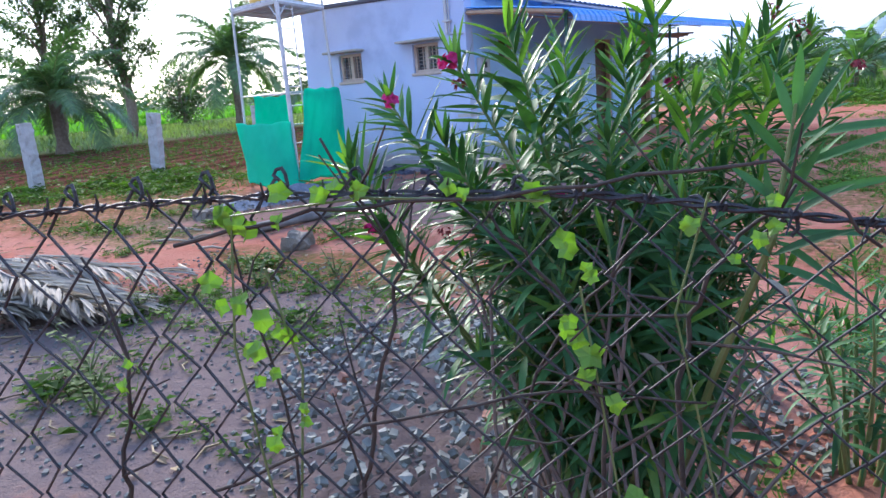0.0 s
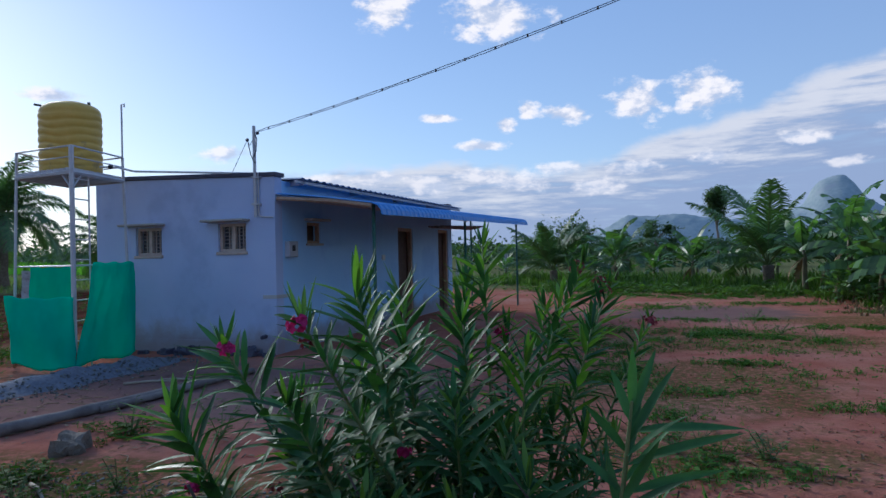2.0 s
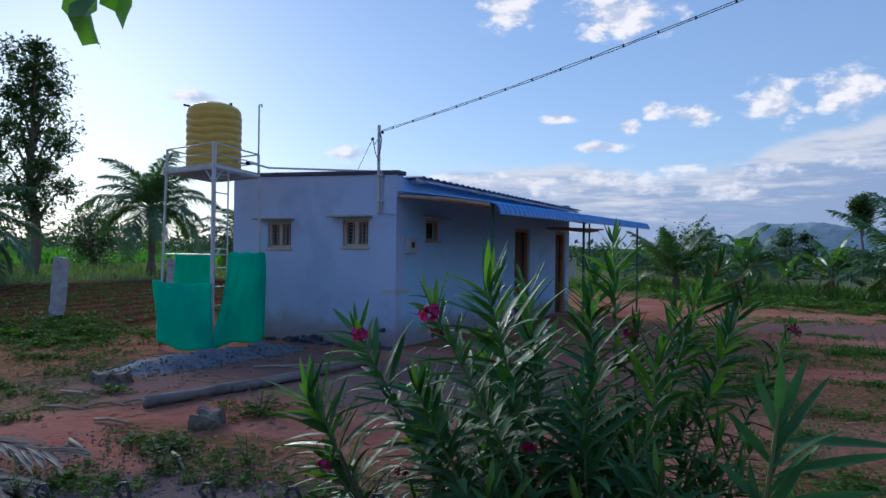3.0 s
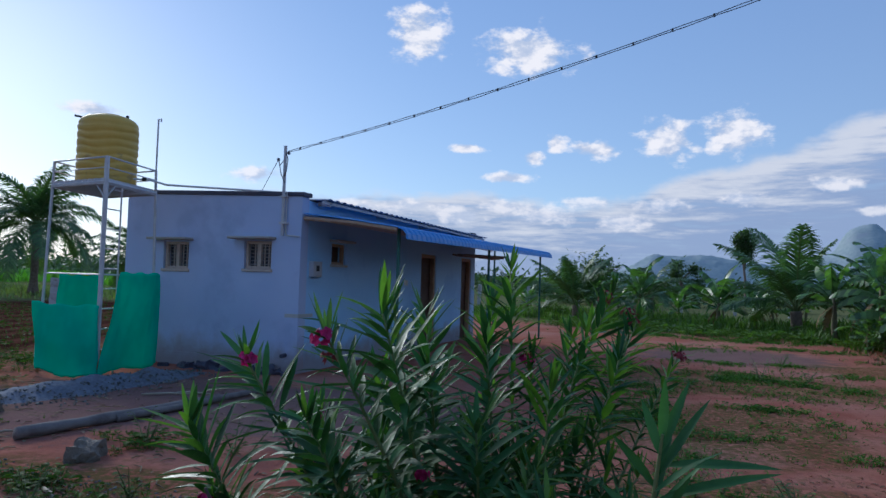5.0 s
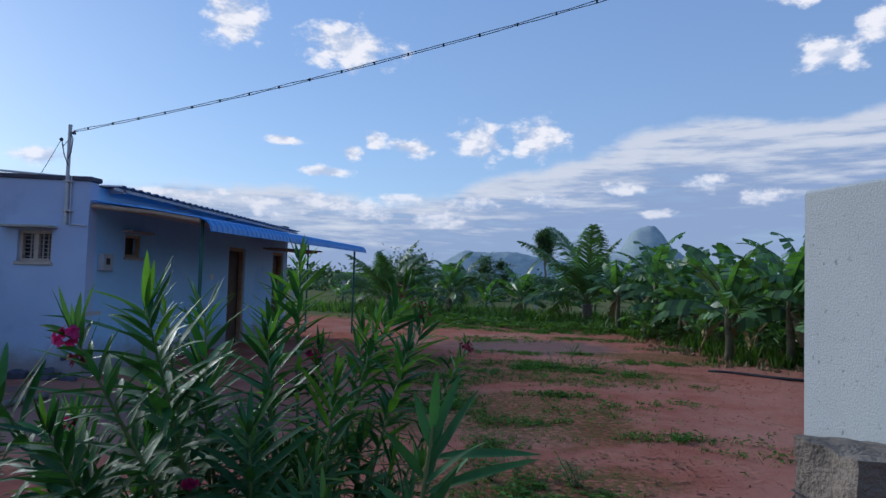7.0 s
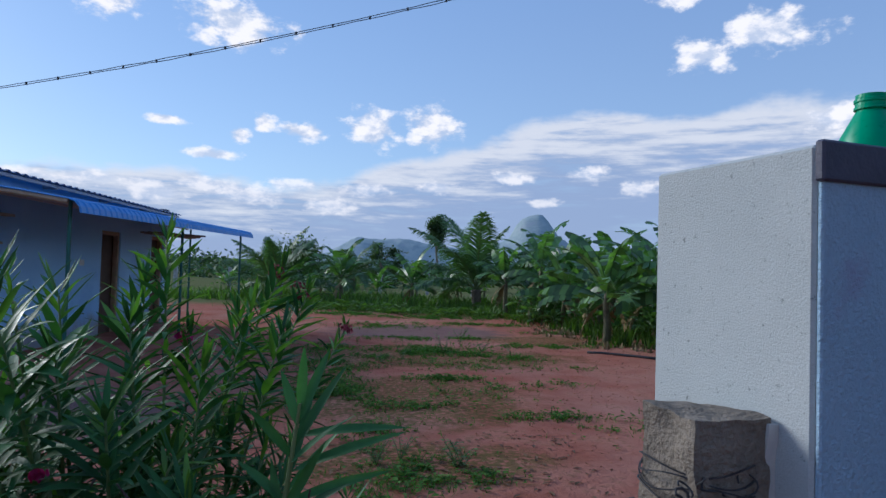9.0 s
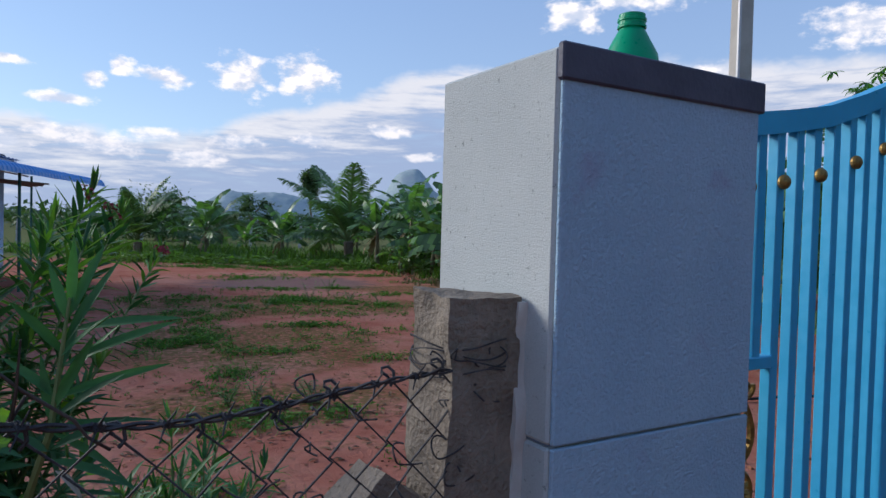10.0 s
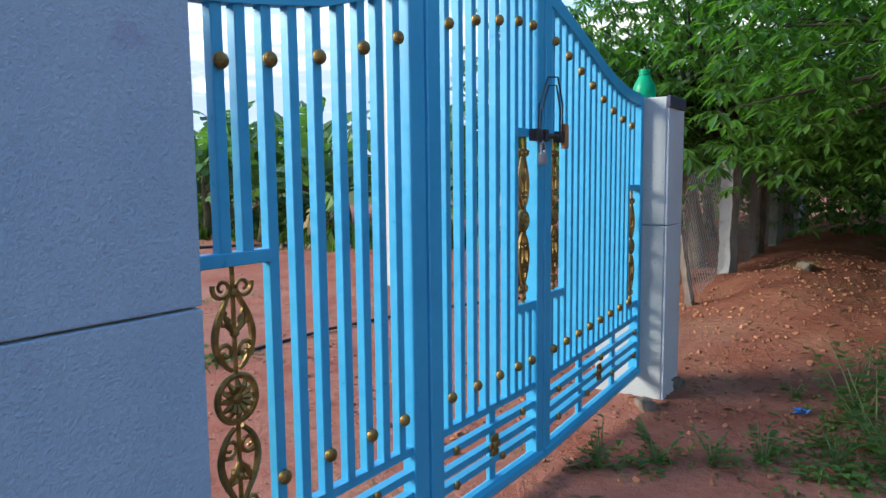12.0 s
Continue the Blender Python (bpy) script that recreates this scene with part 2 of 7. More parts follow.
M_STEEL = mat("silver_steel", (0.45, 0.45, 0.47), (0.58, 0.57, 0.57), 7, 0.5, 0.2, bump=0.05, dirt=(0.3, 0.2, 0.14), dirt_scale=8, dirt_at=0.62)
M_RUSTY = mat("rusty_steel", (0.30, 0.12, 0.05), (0.42, 0.2, 0.09), 9, 0.8, 0.1)
M_GREEN_POST = mat("green_post", (0.015, 0.09, 0.075), (0.03, 0.13, 0.10), 5, 0.5, bump=0.05)
M_WOOD = mat("window_wood", (0.34, 0.22, 0.14), (0.45, 0.31, 0.21), 12, 0.7)
M_FRAME = mat("pale_wood", (0.46, 0.36, 0.29), (0.58, 0.47, 0.39), 12, 0.75)
M_DOOR = mat("dark_door", (0.055, 0.028, 0.018), (0.09, 0.05, 0.03), 6, 0.6)
M_INSIDE = mat("dim_room", (0.06, 0.065, 0.085), (0.09, 0.095, 0.12), 2, 0.9)
M_BAR = mat("window_bar", (0.30, 0.29, 0.30), (0.42, 0.40, 0.40), 9, 0.6, 0.3)
M_BLACK = mat("black_cable", (0.012, 0.012, 0.014), (0.03, 0.03, 0.034), 9, 0.6)
M_WIRE = mat("weathered_wire", (0.035, 0.035, 0.042), (0.09, 0.085, 0.085), 30, 0.65, 0.55, bump=0.4, fine=300)
M_GRANITE = mat("granite", (0.13, 0.105, 0.083), (0.27, 0.225, 0.175), 11, 0.95, bump=1.0, fine=85, dirt=(0.11, 0.095, 0.08), dirt_scale=7, dirt_at=0.54, tint=0.55)
M_GRANITE_L = mat("pale_granite", (0.33, 0.32, 0.31), (0.46, 0.45, 0.44), 7, 0.9, bump=0.6, fine=50, dirt=(0.2, 0.18, 0.16), dirt_scale=4)
M_PAINT_SPLASH = mat("blue_splash", (0.03, 0.14, 0.25), (0.06, 0.22, 0.36), 14, 0.8)
M_CONCRETE = mat("concrete", (0.36, 0.33, 0.29), (0.46, 0.43, 0.38), 4, 0.9, bump=0.4)
M_STONE = mat("crushed_stone", (0.12, 0.122, 0.13), (0.24, 0.24, 0.245), 14, 0.9, bump=0.5, ob_rand=0.7, island=0.6)
M_STONE_RED = mat("red_stone", (0.28, 0.12, 0.08), (0.40, 0.2, 0.14), 14, 0.9, bump=0.5)
M_DRY = mat("dry_frond", (0.23, 0.195, 0.165), (0.37, 0.32, 0.28), 5, 0.85, bump=0.3, island=0.6)
M_BARK = mat("bark", (0.14, 0.10, 0.075), (0.25, 0.2, 0.155), 8, 0.9, bump=0.8, fine=40)
M_TWIG = mat("dry_twig", (0.035, 0.027, 0.024), (0.085, 0.065, 0.052), 12, 0.9, bump=0.5)
M_LOG = mat("grey_log", (0.12, 0.10, 0.092), (0.22, 0.195, 0.18), 6, 0.9, bump=0.8, fine=30)
M_OLE = mat("oleander_leaf", (0.032, 0.105, 0.043), (0.066, 0.168, 0.07), 9, 0.55, bump=0.1, island=0.8, transl=0.15, spec=0.2)
M_OLE_NEW = mat("young_leaf", (0.075, 0.165, 0.035), (0.125, 0.23, 0.05), 9, 0.4, bump=0.1, island=0.5, transl=0.35)
M_OLE_STEM = mat("oleander_stem", (0.10, 0.15, 0.045), (0.17, 0.21, 0.075), 12, 0.6, bump=0.2)
M_PINK = mat("pink_petal", (0.42, 0.010, 0.12), (0.62, 0.03, 0.22), 25, 0.6, bump=0.1, island=0.4, transl=0.25, through_tint=(1.2, 0.6, 1.1))
M_WILT = mat("wilted_petal", (0.22, 0.03, 0.045), (0.36, 0.06, 0.075), 25, 0.8, bump=0.2, island=0.5)
M_VINE = mat("vine_leaf", (0.09, 0.19, 0.025), (0.16, 0.28, 0.04), 14, 0.5, bump=0.1, island=0.5, transl=0.3)
M_BANANA = mat("banana_leaf", (0.062, 0.135, 0.056), (0.145, 0.245, 0.105), 3, 0.36, bump=0.1, island=0.85, transl=0.3)
M_BANANA_DRY = mat("dry_banana_leaf", (0.20, 0.145, 0.07), (0.32, 0.24, 0.125), 4, 0.8, island=0.4)
M_BANANA_STEM = mat("banana_stem", (0.085, 0.085, 0.04), (0.17, 0.145, 0.07), 4, 0.7, dirt=(0.07, 0.045, 0.03), dirt_scale=3, dirt_at=0.5)
M_PALM = mat("palm_leaflet", (0.066, 0.13, 0.062), (0.135, 0.215, 0.10), 3, 0.45, bump=0.05, island=0.5, transl=0.25)
M_TREE = mat("tree_leaf", (0.06, 0.105, 0.05), (0.11, 0.165, 0.08), 1.2, 0.5, bump=0.0, island=0.7, transl=0.25)
M_MANGO = mat("mango_leaf", (0.045, 0.125, 0.034), (0.115, 0.22, 0.065), 1.5, 0.36, bump=0.05, island=0.9, transl=0.52, spec=0.5)
M_HAZE_TREE = mat("far_leaf", (0.055, 0.10, 0.05), (0.095, 0.15, 0.07), 0.4, 0.7, bump=0.0, island=0.6, transl=0.15)
M_GRASS = mat("grass_blade", (0.065, 0.13, 0.03), (0.125, 0.205, 0.055), 2.0, 0.6, bump=0.0, island=0.7, transl=0.35)
M_WEED = mat("dark_weed", (0.04, 0.085, 0.02), (0.085, 0.14, 0.035), 2.0, 0.75, bump=0.0, island=0.9, transl=0.3, spec=0.12)
M_TUFT = mat("yard_weed", (0.055, 0.125, 0.032), (0.11, 0.20, 0.055), 2.0, 0.75, bump=0.0, island=0.9, transl=0.3, spec=0.12)
M_FIELD = mat("field_grass", (0.13, 0.18, 0.08), (0.20, 0.24, 0.12), 0.5, 0.7, bump=0.0, island=0.5, transl=0.3)
M_CROP = mat("crop_leaf", (0.10, 0.26, 0.03), (0.17, 0.36, 0.05), 0.5, 0.6, bump=0.0, island=0.5, transl=0.3)
# distance haze is put into the hills' pale blue-grey base colour
M_HAZED_HILL = mat("far_hill", (0.29, 0.36, 0.38), (0.38, 0.44, 0.44), 0.05, 1.0, bump=0.0, fine=0.2, dirt=(0.36, 0.40, 0.43), dirt_scale=0.05, dirt_at=0.54, spec=0.0, tint=0.4)
M_BOTTLE = mat("green_plastic", (0.0, 0.30, 0.13), (0.005, 0.36, 0.17), 8, 0.35, bump=0.03, transl=0.15)
M_WHITE = mat("white_plastic", (0.6, 0.6, 0.58), (0.7, 0.7, 0.68), 6, 0.5, bump=0.05)
M_METER = mat("grey_box", (0.35, 0.36, 0.38), (0.45, 0.46, 0.48), 6, 0.5, bump=0.05)
M_BLUE_BAG = mat("blue_wrapper", (0.03, 0.15, 0.5), (0.08, 0.3, 0.7), 30, 0.4)
M_CEMENT = mat("fresh_cement", (0.44, 0.43, 0.41), (0.54, 0.53, 0.50), 6, 0.9)


# ---- mesh tools ----
class MB:
    """A mesh in the making: points and faces."""

    def __init__(self):
        self.v, self.f = [], []

    def face(self, pts):
        k = len(self.v)
        self.v += [tuple(p) for p in pts]
        self.f.append(tuple(range(k, k + len(pts))))

    def box(self, lo, hi, bev=0.0, m=None):
        (x0, y0, z0), (x1, y1, z1) = lo, hi
        if bev <= 0:
            pts = [(x, y, z) for z in (z0, z1) for x, y in ((x0, y0), (x1, y0), (x1, y1), (x0, y1))]
            fs = [(3, 2, 1, 0), (4, 5, 6, 7), (0, 1, 5, 4), (1, 2, 6, 5), (2, 3, 7, 6), (3, 0, 4, 7)]
        else:
            b, pts, fs = bev, [], []
            for z, i in ((z0, b), (z0 + b, 0), (z1 - b, 0), (z1, b)):
                pts += [(x0 + b, y0 + i, z), (x1 - b, y0 + i, z), (x1 - i, y0 + b, z), (x1 - i, y1 - b, z), (x1 - b, y1 - i, z), (x0 + b, y1 - i, z), (x0 + i, y1 - b, z), (x0 + i, y0 + b, z)]
            for r in range(3):
                fs += [(r * 8 + j, r * 8 + (j + 1) % 8, r * 8 + 8 + (j + 1) % 8, r * 8 + 8 + j) for j in range(8)]
            fs += [tuple(range(7, -1, -1)), tuple(range(24, 32))]
        k = len(self.v)
        self.v += [tuple(m @ Vector(p)) for p in pts] if m else pts
        self.f += [tuple(k + i for i in f) for f in fs]

    def tube(self, path, r, n=6, caps=True):
        """A tube along points; r is one radius or one for each point."""
        path = [Vector(p) for p in path]
        k, m = len(self.v), len(path)
        side = None
        for i, p in enumerate(path):
            d = path[min(i + 1, m - 1)] - path[max(i - 1, 0)]
            d = d.normalized() if d.length > 1e-9 else Vector((0, 0, 1))
            if side is None:
                side = d.orthogonal().normalized()
            side = (side - d * side.dot(d))
            side = side.normalized() if side.length > 1e-6 else d.orthogonal().normalized()
            up = d.cross(side)
            rr = r[i] if isinstance(r, (list, tuple)) else r
            for j in range(n):
                a = 2 * math.pi * j / n
                self.v.append(tuple(p + (side * math.cos(a) + up * math.sin(a)) * rr))
        for i in range(m - 1):
            for j in range(n):
                a, b = k + i * n + j, k + i * n + (j + 1) % n
                self.f.append((a, b, b + n, a + n))
        if caps:
            self.f.append(tuple(k + j for j in reversed(range(n))))
            self.f.append(tuple(k + (m - 1) * n + j for j in range(n)))

    def lathe(self, prof, n=24, at=(0, 0, 0)):
        k = len(self.v)
        for r, z in prof:
            for j in range(n):
                a = 2 * math.pi * j / n
                self.v.append((at[0] + r * math.cos(a), at[1] + r * math.sin(a), at[2] + z))
        for i in range(len(prof) - 1):
            for j in range(n):
                a, b = k + i * n + j, k + i * n + (j + 1) % n
                self.f.append((a, b, b + n, a + n))
        self.f.append(tuple(k + j for j in reversed(range(n))))
        self.f.append(tuple(k + (len(prof) - 1) * n + j for j in range(n)))

    def ball(self, c, r, seg=10, rings=6, sq=(1, 1, 1)):
        prof = [(max(0.001, math.sin(math.pi * i / rings)) * r, -math.cos(math.pi * i / rings) * r) for i in range(rings + 1)]
        k = len(self.v)
        self.lathe(prof, seg)
        for i in range(k, len(self.v)):
            p = self.v[i]
            self.v[i] = (c[0] + p[0] * sq[0], c[1] + p[1] * sq[1], c[2] + p[2] * sq[2])

    def leaf(self, base, way, up, length, width, droop=0.2, fold=0.25):
        """A folded lance-shaped leaf of eight points."""
        way = Vector(way).normalized()
        side = way.cross(Vector(up))
        side = side.normalized() if side.length > 1e-5 else way.orthogonal().normalized()
        nor = side.cross(way)
        base = Vector(base)
        k = len(self.v)

        def at(t, s):
            w = (0.72 if t < 0.4 else 1.0 if t < 0.7 else 0.0) * width / 2
            return tuple(base + way * (length * t) + side * (s * w) + nor * (abs(s) * fold * w) - Vector((0, 0, droop * length * t * t)))
        self.v += [tuple(base), at(0.3, -1), at(0.3, 0), at(0.3, 1), at(0.65, -1), at(0.65, 0), at(0.65, 1), at(1, 0)]
        self.f += [(k, k + 1, k + 2), (k, k + 2, k + 3), (k + 1, k + 4, k + 5, k + 2), (k + 2, k + 5, k + 6, k + 3), (k + 4, k + 7, k + 5), (k + 5, k + 7, k + 6)]

    def blade(self, base, way, up, length, width, droop=0.2, fold=0.3, n=6, twist=0.0):
        """A long lance leaf: raised sides, sunken midrib, tip bending down."""
        way = Vector(way).normalized()
        side = way.cross(Vector(up))
        side = side.normalized() if side.length > 1e-5 else way.orthogonal().normalized()
        nor = side.cross(way)
        base = Vector(base)
        k = len(self.v)
        for i in range(n + 1):
            t = i / n
            w = width / 2 * max(0.06 if i == 0 else 0.0, (math.sin(math.pi * t ** 0.8) ** 0.75) * (1.08 - 0.2 * t)) if i < n else 0.0
            c, q = math.cos(twist * t), math.sin(twist * t)
            sd, nr = side * c + nor * q, nor * c - side * q
            mid = base + way * (length * (t - 0.18 * droop * t ** 3)) - Vector((0, 0, droop * length * t ** 2.2))
            self.v += [tuple(mid - sd * w + nr * fold * w), tuple(mid), tuple(mid + sd * w + nr * fold * w)]
        for i in range(n):
            b = k + 3 * i
            self.f += [(b, b + 1, b + 4, b + 3), (b + 1, b + 2, b + 5, b + 4)]

    def rock(self, c, size, rng, flat=0.7):
        """An angular stone: a distorted eight-sided block."""
        k = len(self.v)
        sx, sy, sz = (size * rng.uniform(0.6, 1.1) for _ in range(3))
        turn = Euler((rng.uniform(-0.5, 0.5), rng.uniform(-0.5, 0.5), rng.uniform(0, 6.3))).to_matrix()
        for dz in (-1, 1):
            for dx, dy in ((-1, -1), (1, -1), (1, 1), (-1, 1)):
                s = rng.uniform(0.55, 1.0)
                q = turn @ Vector((dx * sx * s, dy * sy * rng.uniform(0.55, 1.0), dz * sz * flat * rng.uniform(0.6, 1.0))) * 0.5
                self.v.append((c[0] + q.x, c[1] + q.y, c[2] + q.z))
        self.f += [(k + a, k + b, k + d, k + e) for a, b, d, e in ((3, 2, 1, 0), (4, 5, 6, 7), (0, 1, 5, 4), (1, 2, 6, 5), (2, 3, 7, 6), (3, 0, 4, 7))]

    def mesh(self, name, material, smooth=False):
        me = bpy.data.meshes.new(name)
        me.from_pydata(self.v, [], self.f)
        me.materials.append(material)
        if smooth:
            me.shade_smooth()
        me.update()
        return me


def part(name, mb, material, parent=None, label="", smooth=False, kind=""):
    """Links the built mesh as one object, a child of parent where one is given."""
    ob = new(name, mb.mesh(name, material, smooth) if isinstance(mb, MB) else mb)
    ob.parent = parent
    return tagged(ob, label=label, kind=kind)


def thing(name, m, label, category, group="", kind=""):
    ob = new(name)
    ob.empty_display_size = 0.2
    ob.matrix_basis = m
    return tagged(ob, label, category, group, kind)


def at_ground(x, y, z=0.0, turn=0.0):
    return pose(x, y, z, 0, 0, turn)


# ---- ground ----
def height(x, y):
    n = noise.noise(Vector((x * 0.35, y * 0.35, 0))) * 0.05 + noise.noise(Vector((x * 1.6, y * 1.6, 3))) * 0.014
    far = max(0.0, math.hypot(x, y) - 45) * 0.012
    bank = 0.0
    if x > 5.6:
        v = y - 3.7 - (x - 8) * 0.3
        bank = (0.34 * math.exp(-(v / 1.0) ** 2) + 0.07 * noise.noise(Vector((x * 1.1, y * 1.1, 9))) + 0.05 * noise.noise(Vector((x * 3.1, y * 3.1, 5)))) * min(1.0, max(0.0, (x - 6.2) / 2.4))
    keep = 0.35 if 0.5 < x < 6.2 and 1.0 < y < 4.5 else 1.0
    return n * keep + bank + (far if x < -25 else 0.0) * min(1.0, max(0.0, (-25 - x) / 20))


def spread(near0, near1, step, out0, out1):
    """Grid lines: even from near0 to near1, then ever wider to out0 and out1."""
    a = list(np.arange(near0, near1 + step / 2, step))
    d, v = step, near1
    while v < out1:
        d *= 1.25
        v += d
        a.append(v)
    d, v = step, near0
    while v > out0:
        d *= 1.25
        v -= d
        a.insert(0, v)
    return a


def build_ground():
    xs, ys = spread(-12, 13, 0.125, -2500, 2500), spread(-1, 20, 0.125, -900, 2600)
    mb = MB()
    mb.v = [(x, y, height(x, y)) for y in ys for x in xs]
    w = len(xs)
    mb.f = [(j * w + i, j * w + i + 1, (j + 1) * w + i + 1, (j + 1) * w + i) for j in range(len(ys) - 1) for i in range(w - 1)]
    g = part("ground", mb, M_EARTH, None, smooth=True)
    tagged(g, "red laterite yard with grey gravel and sparse green growth", "ground", kind="structure")


build_ground()


# ---- house ----
HX0, HX1, HY0, HY1, HZ = -9.18, -5.4, 10.75, 20.3, 2.92


def holed(mb, u0, u1, z0, z1, holes, put):
    """A wall as blocks round its openings; put(u0, u1, z0, z1) lays one block."""
    us = sorted({u0, u1, *(h[0] for h in holes), *(h[1] for h in holes)})
    zs = sorted({z0, z1, *(h[2] for h in holes), *(h[3] for h in holes)} - {z for h in holes for z in h[2:] if not z0 < z < z1} | {z0, z1})
    for a, b in zip(us, us[1:]):
        for c, d in zip(zs, zs[1:]):
            if not any(h[0] < (a + b) / 2 < h[1] and h[2] < (c + d) / 2 < h[3] for h in holes):
                put(a, b, c, d)
    # one closed shell: shared points joined, inner faces gone
    index, points, remap = {}, [], []
    for p in mb.v:
        key = tuple(round(q, 4) for q in p)
        if key not in index:
            index[key] = len(points)
            points.append(p)
        remap.append(index[key])
    faces = [tuple(remap[i] for i in f) for f in mb.f]
    count = {}
    for f in faces:
        count[frozenset(f)] = count.get(frozenset(f), 0) + 1
    mb.v, mb.f = points, [f for f in faces if count[frozenset(f)] == 1]


def build_house():
    h = thing("house", Matrix.Identity(4), "pale violet-blue plastered farmhouse with flat parapet and metal awning", "house")
    gable_holes = [(-8.29, -7.72, 1.70, 2.19), (-6.53, -5.97, 1.73, 2.21)]
    side_holes = [(11.79, 12.30, 1.86, 2.24), (16.1, 17.1, -0.3, 2.27), (19.07, 19.95, -0.3, 2.29)]
    mb = MB()
    holed(mb, HX0, HX1, -0.3, 2.975, gable_holes, lambda a, b, c, d: mb.box((a, HY0, c), (b, HY0 + 0.22, d)))
    mb.v = [(x, y, z + (0.03 * (HX1 - x) if z > 2.9 else 0)) for x, y, z in mb.v]
    part("gable_wall", mb, M_WALL, h)
    mb = MB()
    holed(mb, HY0 + 0.22, HY1, -0.3, HZ, side_holes, lambda a, b, c, d: mb.box((HX1 - 0.22, a, c), (HX1, b, d)))
    part("side_wall", mb, M_WALL_BLUE, h, "lighter sky-blue painted plaster")
    for nm, lo, hi in (("back_wall", (HX0, HY1 - 0.22, -0.3), (HX1 - 0.22, HY1, HZ)), ("side_wall", (HX0, HY0 + 0.22, -0.3), (HX0 + 0.22, HY1 - 0.22, HZ))):
        mb = MB()
        mb.box(lo, hi)
        part(nm, mb, M_WALL, h)
    mb = MB()
    mb.box((HX0 - 0.03, HY0 - 0.03, 2.97), (HX1 + 0.04, HY0 + 0.26, 3.045), 0.012)
    mb.v = [(x, y, z + 0.03 * (HX1 - x)) for x, y, z in mb.v]
    part("parapet_cap", mb, M_CAP, h, "dark weathered cement coping")
    mb = MB()
    mb.box((HX1 - 0.35, HY1 - 0.3, HZ), (HX1 + 0.02, HY1 + 0.02, 3.08), 0.02)
    part("parapet_end", mb, M_CAP, h)
    # plinth ledge and floor
    mb = MB()
    mb.box((HX0 + 0.22, HY0 - 0.014, -0.3), (HX1 + 0.014, HY0, 0.22), 0.004)
    part("plinth", mb, M_WALL, h)
    mb = MB()
    mb.box((HX0 + 0.22, HY0 + 0.22, -0.05), (HX1 - 0.22, HY1 - 0.22, 0.06))
    part("floor_slab", mb, M_CONCRETE, h)
    # ribbed roof sheets with their rippled edge over the side wall
    mb = MB()
    n, k = 150, 0
    for i in range(n + 1):
        y = HY0 + 0.3 + (HY1 - HY0 - 0.15) * i / n
        z = 0.028 * (1 if (i % 4) in (1, 2) else 0)
        mb.v += [(HX0, y, 3.02 + z), (HX1 + 0.32, y, 2.94 + z), (HX1 + 0.32, y, 2.932 + z)]
    for i in range(n):
        a = 3 * i
        mb.f += [(a, a + 1, a + 4, a + 3), (a + 1, a + 2, a + 5, a + 4)]
    part("roof_sheet", mb, M_SHEET_D, h, "ribbed grey metal roof sheet")
    mb = MB()
    for y in np.arange(HY0 + 0.5, HY1, 2.3):
        mb.box((HX1 - 0.3, y, 2.85), (HX1 + 0.25, y + 0.05, 2.93))
    mb.box((HX1 + 0.2, HY0 + 0.3, 2.875), (HX1 + 0.25, HY1 + 0.1, 2.925))
    part("roof_purlin", mb, M_STEEL, h)
    # windows
    for (x0, x1, z0, z1) in gable_holes:
        w = new("window")
        w.parent = h
        w["label"] = "small two-leaf wooden window with steel bars"
        mb = MB()
        y0, y1 = HY0 + 0.05, HY0 + 0.12
        xm = (x0 + x1) / 2
        for a, b, c, d in ((x0, x0 + 0.05, z0, z1), (x1 - 0.05, x1, z0, z1), (x0 + 0.05, x1 - 0.05, z1 - 0.05, z1), (x0 + 0.05, x1 - 0.05, z0, z0 + 0.05), (xm - 0.03, xm + 0.03, z0 + 0.05, z1 - 0.05)):
            mb.box((a, y0, c), (b, y1, d), 0.006)
        part("frame", mb, M_FRAME, w, "pale bare wooden frame")
        # dark sheet behind the bars stands in for the shade of the room
        mb = MB()
        mb.box((x0, HY0 + 0.19, z0), (x1, HY0 + 0.21, z1))
        part("dark_pane", mb, M_INSIDE, w)
        for i in range(6):
            mb = MB()
            z = z0 + 0.05 + (z1 - z0 - 0.1) * (i + 0.5) / 6
            mb.tube([(x0 + 0.05, y0 + 0.03, z), (x1 - 0.05, y0 + 0.03, z)], 0.0075)
            part("bar", mb, M_BAR, w)
        for i in range(4):
            mb = MB()
            x = x0 + 0.05 + (x1 - x0 - 0.1) * (0.25, 0.36, 0.68, 0.86)[i]
            mb.box((x - 0.009, y0 + 0.04, z0 + 0.05), (x + 0.009, y0 + 0.055, z1 - 0.05))
            part("stile", mb, M_FRAME, w)
        mb = MB()
        mb.box((x0 - 0.2, HY0 - 0.24, z1 + 0.03), (x1 + 0.09, HY0, z1 + 0.07), 0.01)
        part("sunshade", mb, M_CONCRETE, w, "thin cement slab over the window")
        mb = MB()
        mb.box((x0 - 0.03, HY0 - 0.03, z0 - 0.05), (x1 + 0.03, HY0 + 0.05, z0), 0.008)
        part("sill", mb, M_FRAME, w)
    y0, y1, z0, z1 = side_holes[0]
    w = new("window")
    w.parent = h
    mb = MB()
    xa, xb = HX1 - 0.1, HX1 - 0.03
    for a, b, c, d in ((y0, y0 + 0.05, z0, z1), (y1 - 0.05, y1, z0, z1), (y0 + 0.05, y1 - 0.05, z1 - 0.05, z1), (y0 + 0.05, y1 - 0.05, z0, z0 + 0.05)):
        mb.box((xa, a, c), (xb, b, d), 0.006)
    part("frame", mb, M_WOOD, w)
    mb = MB()
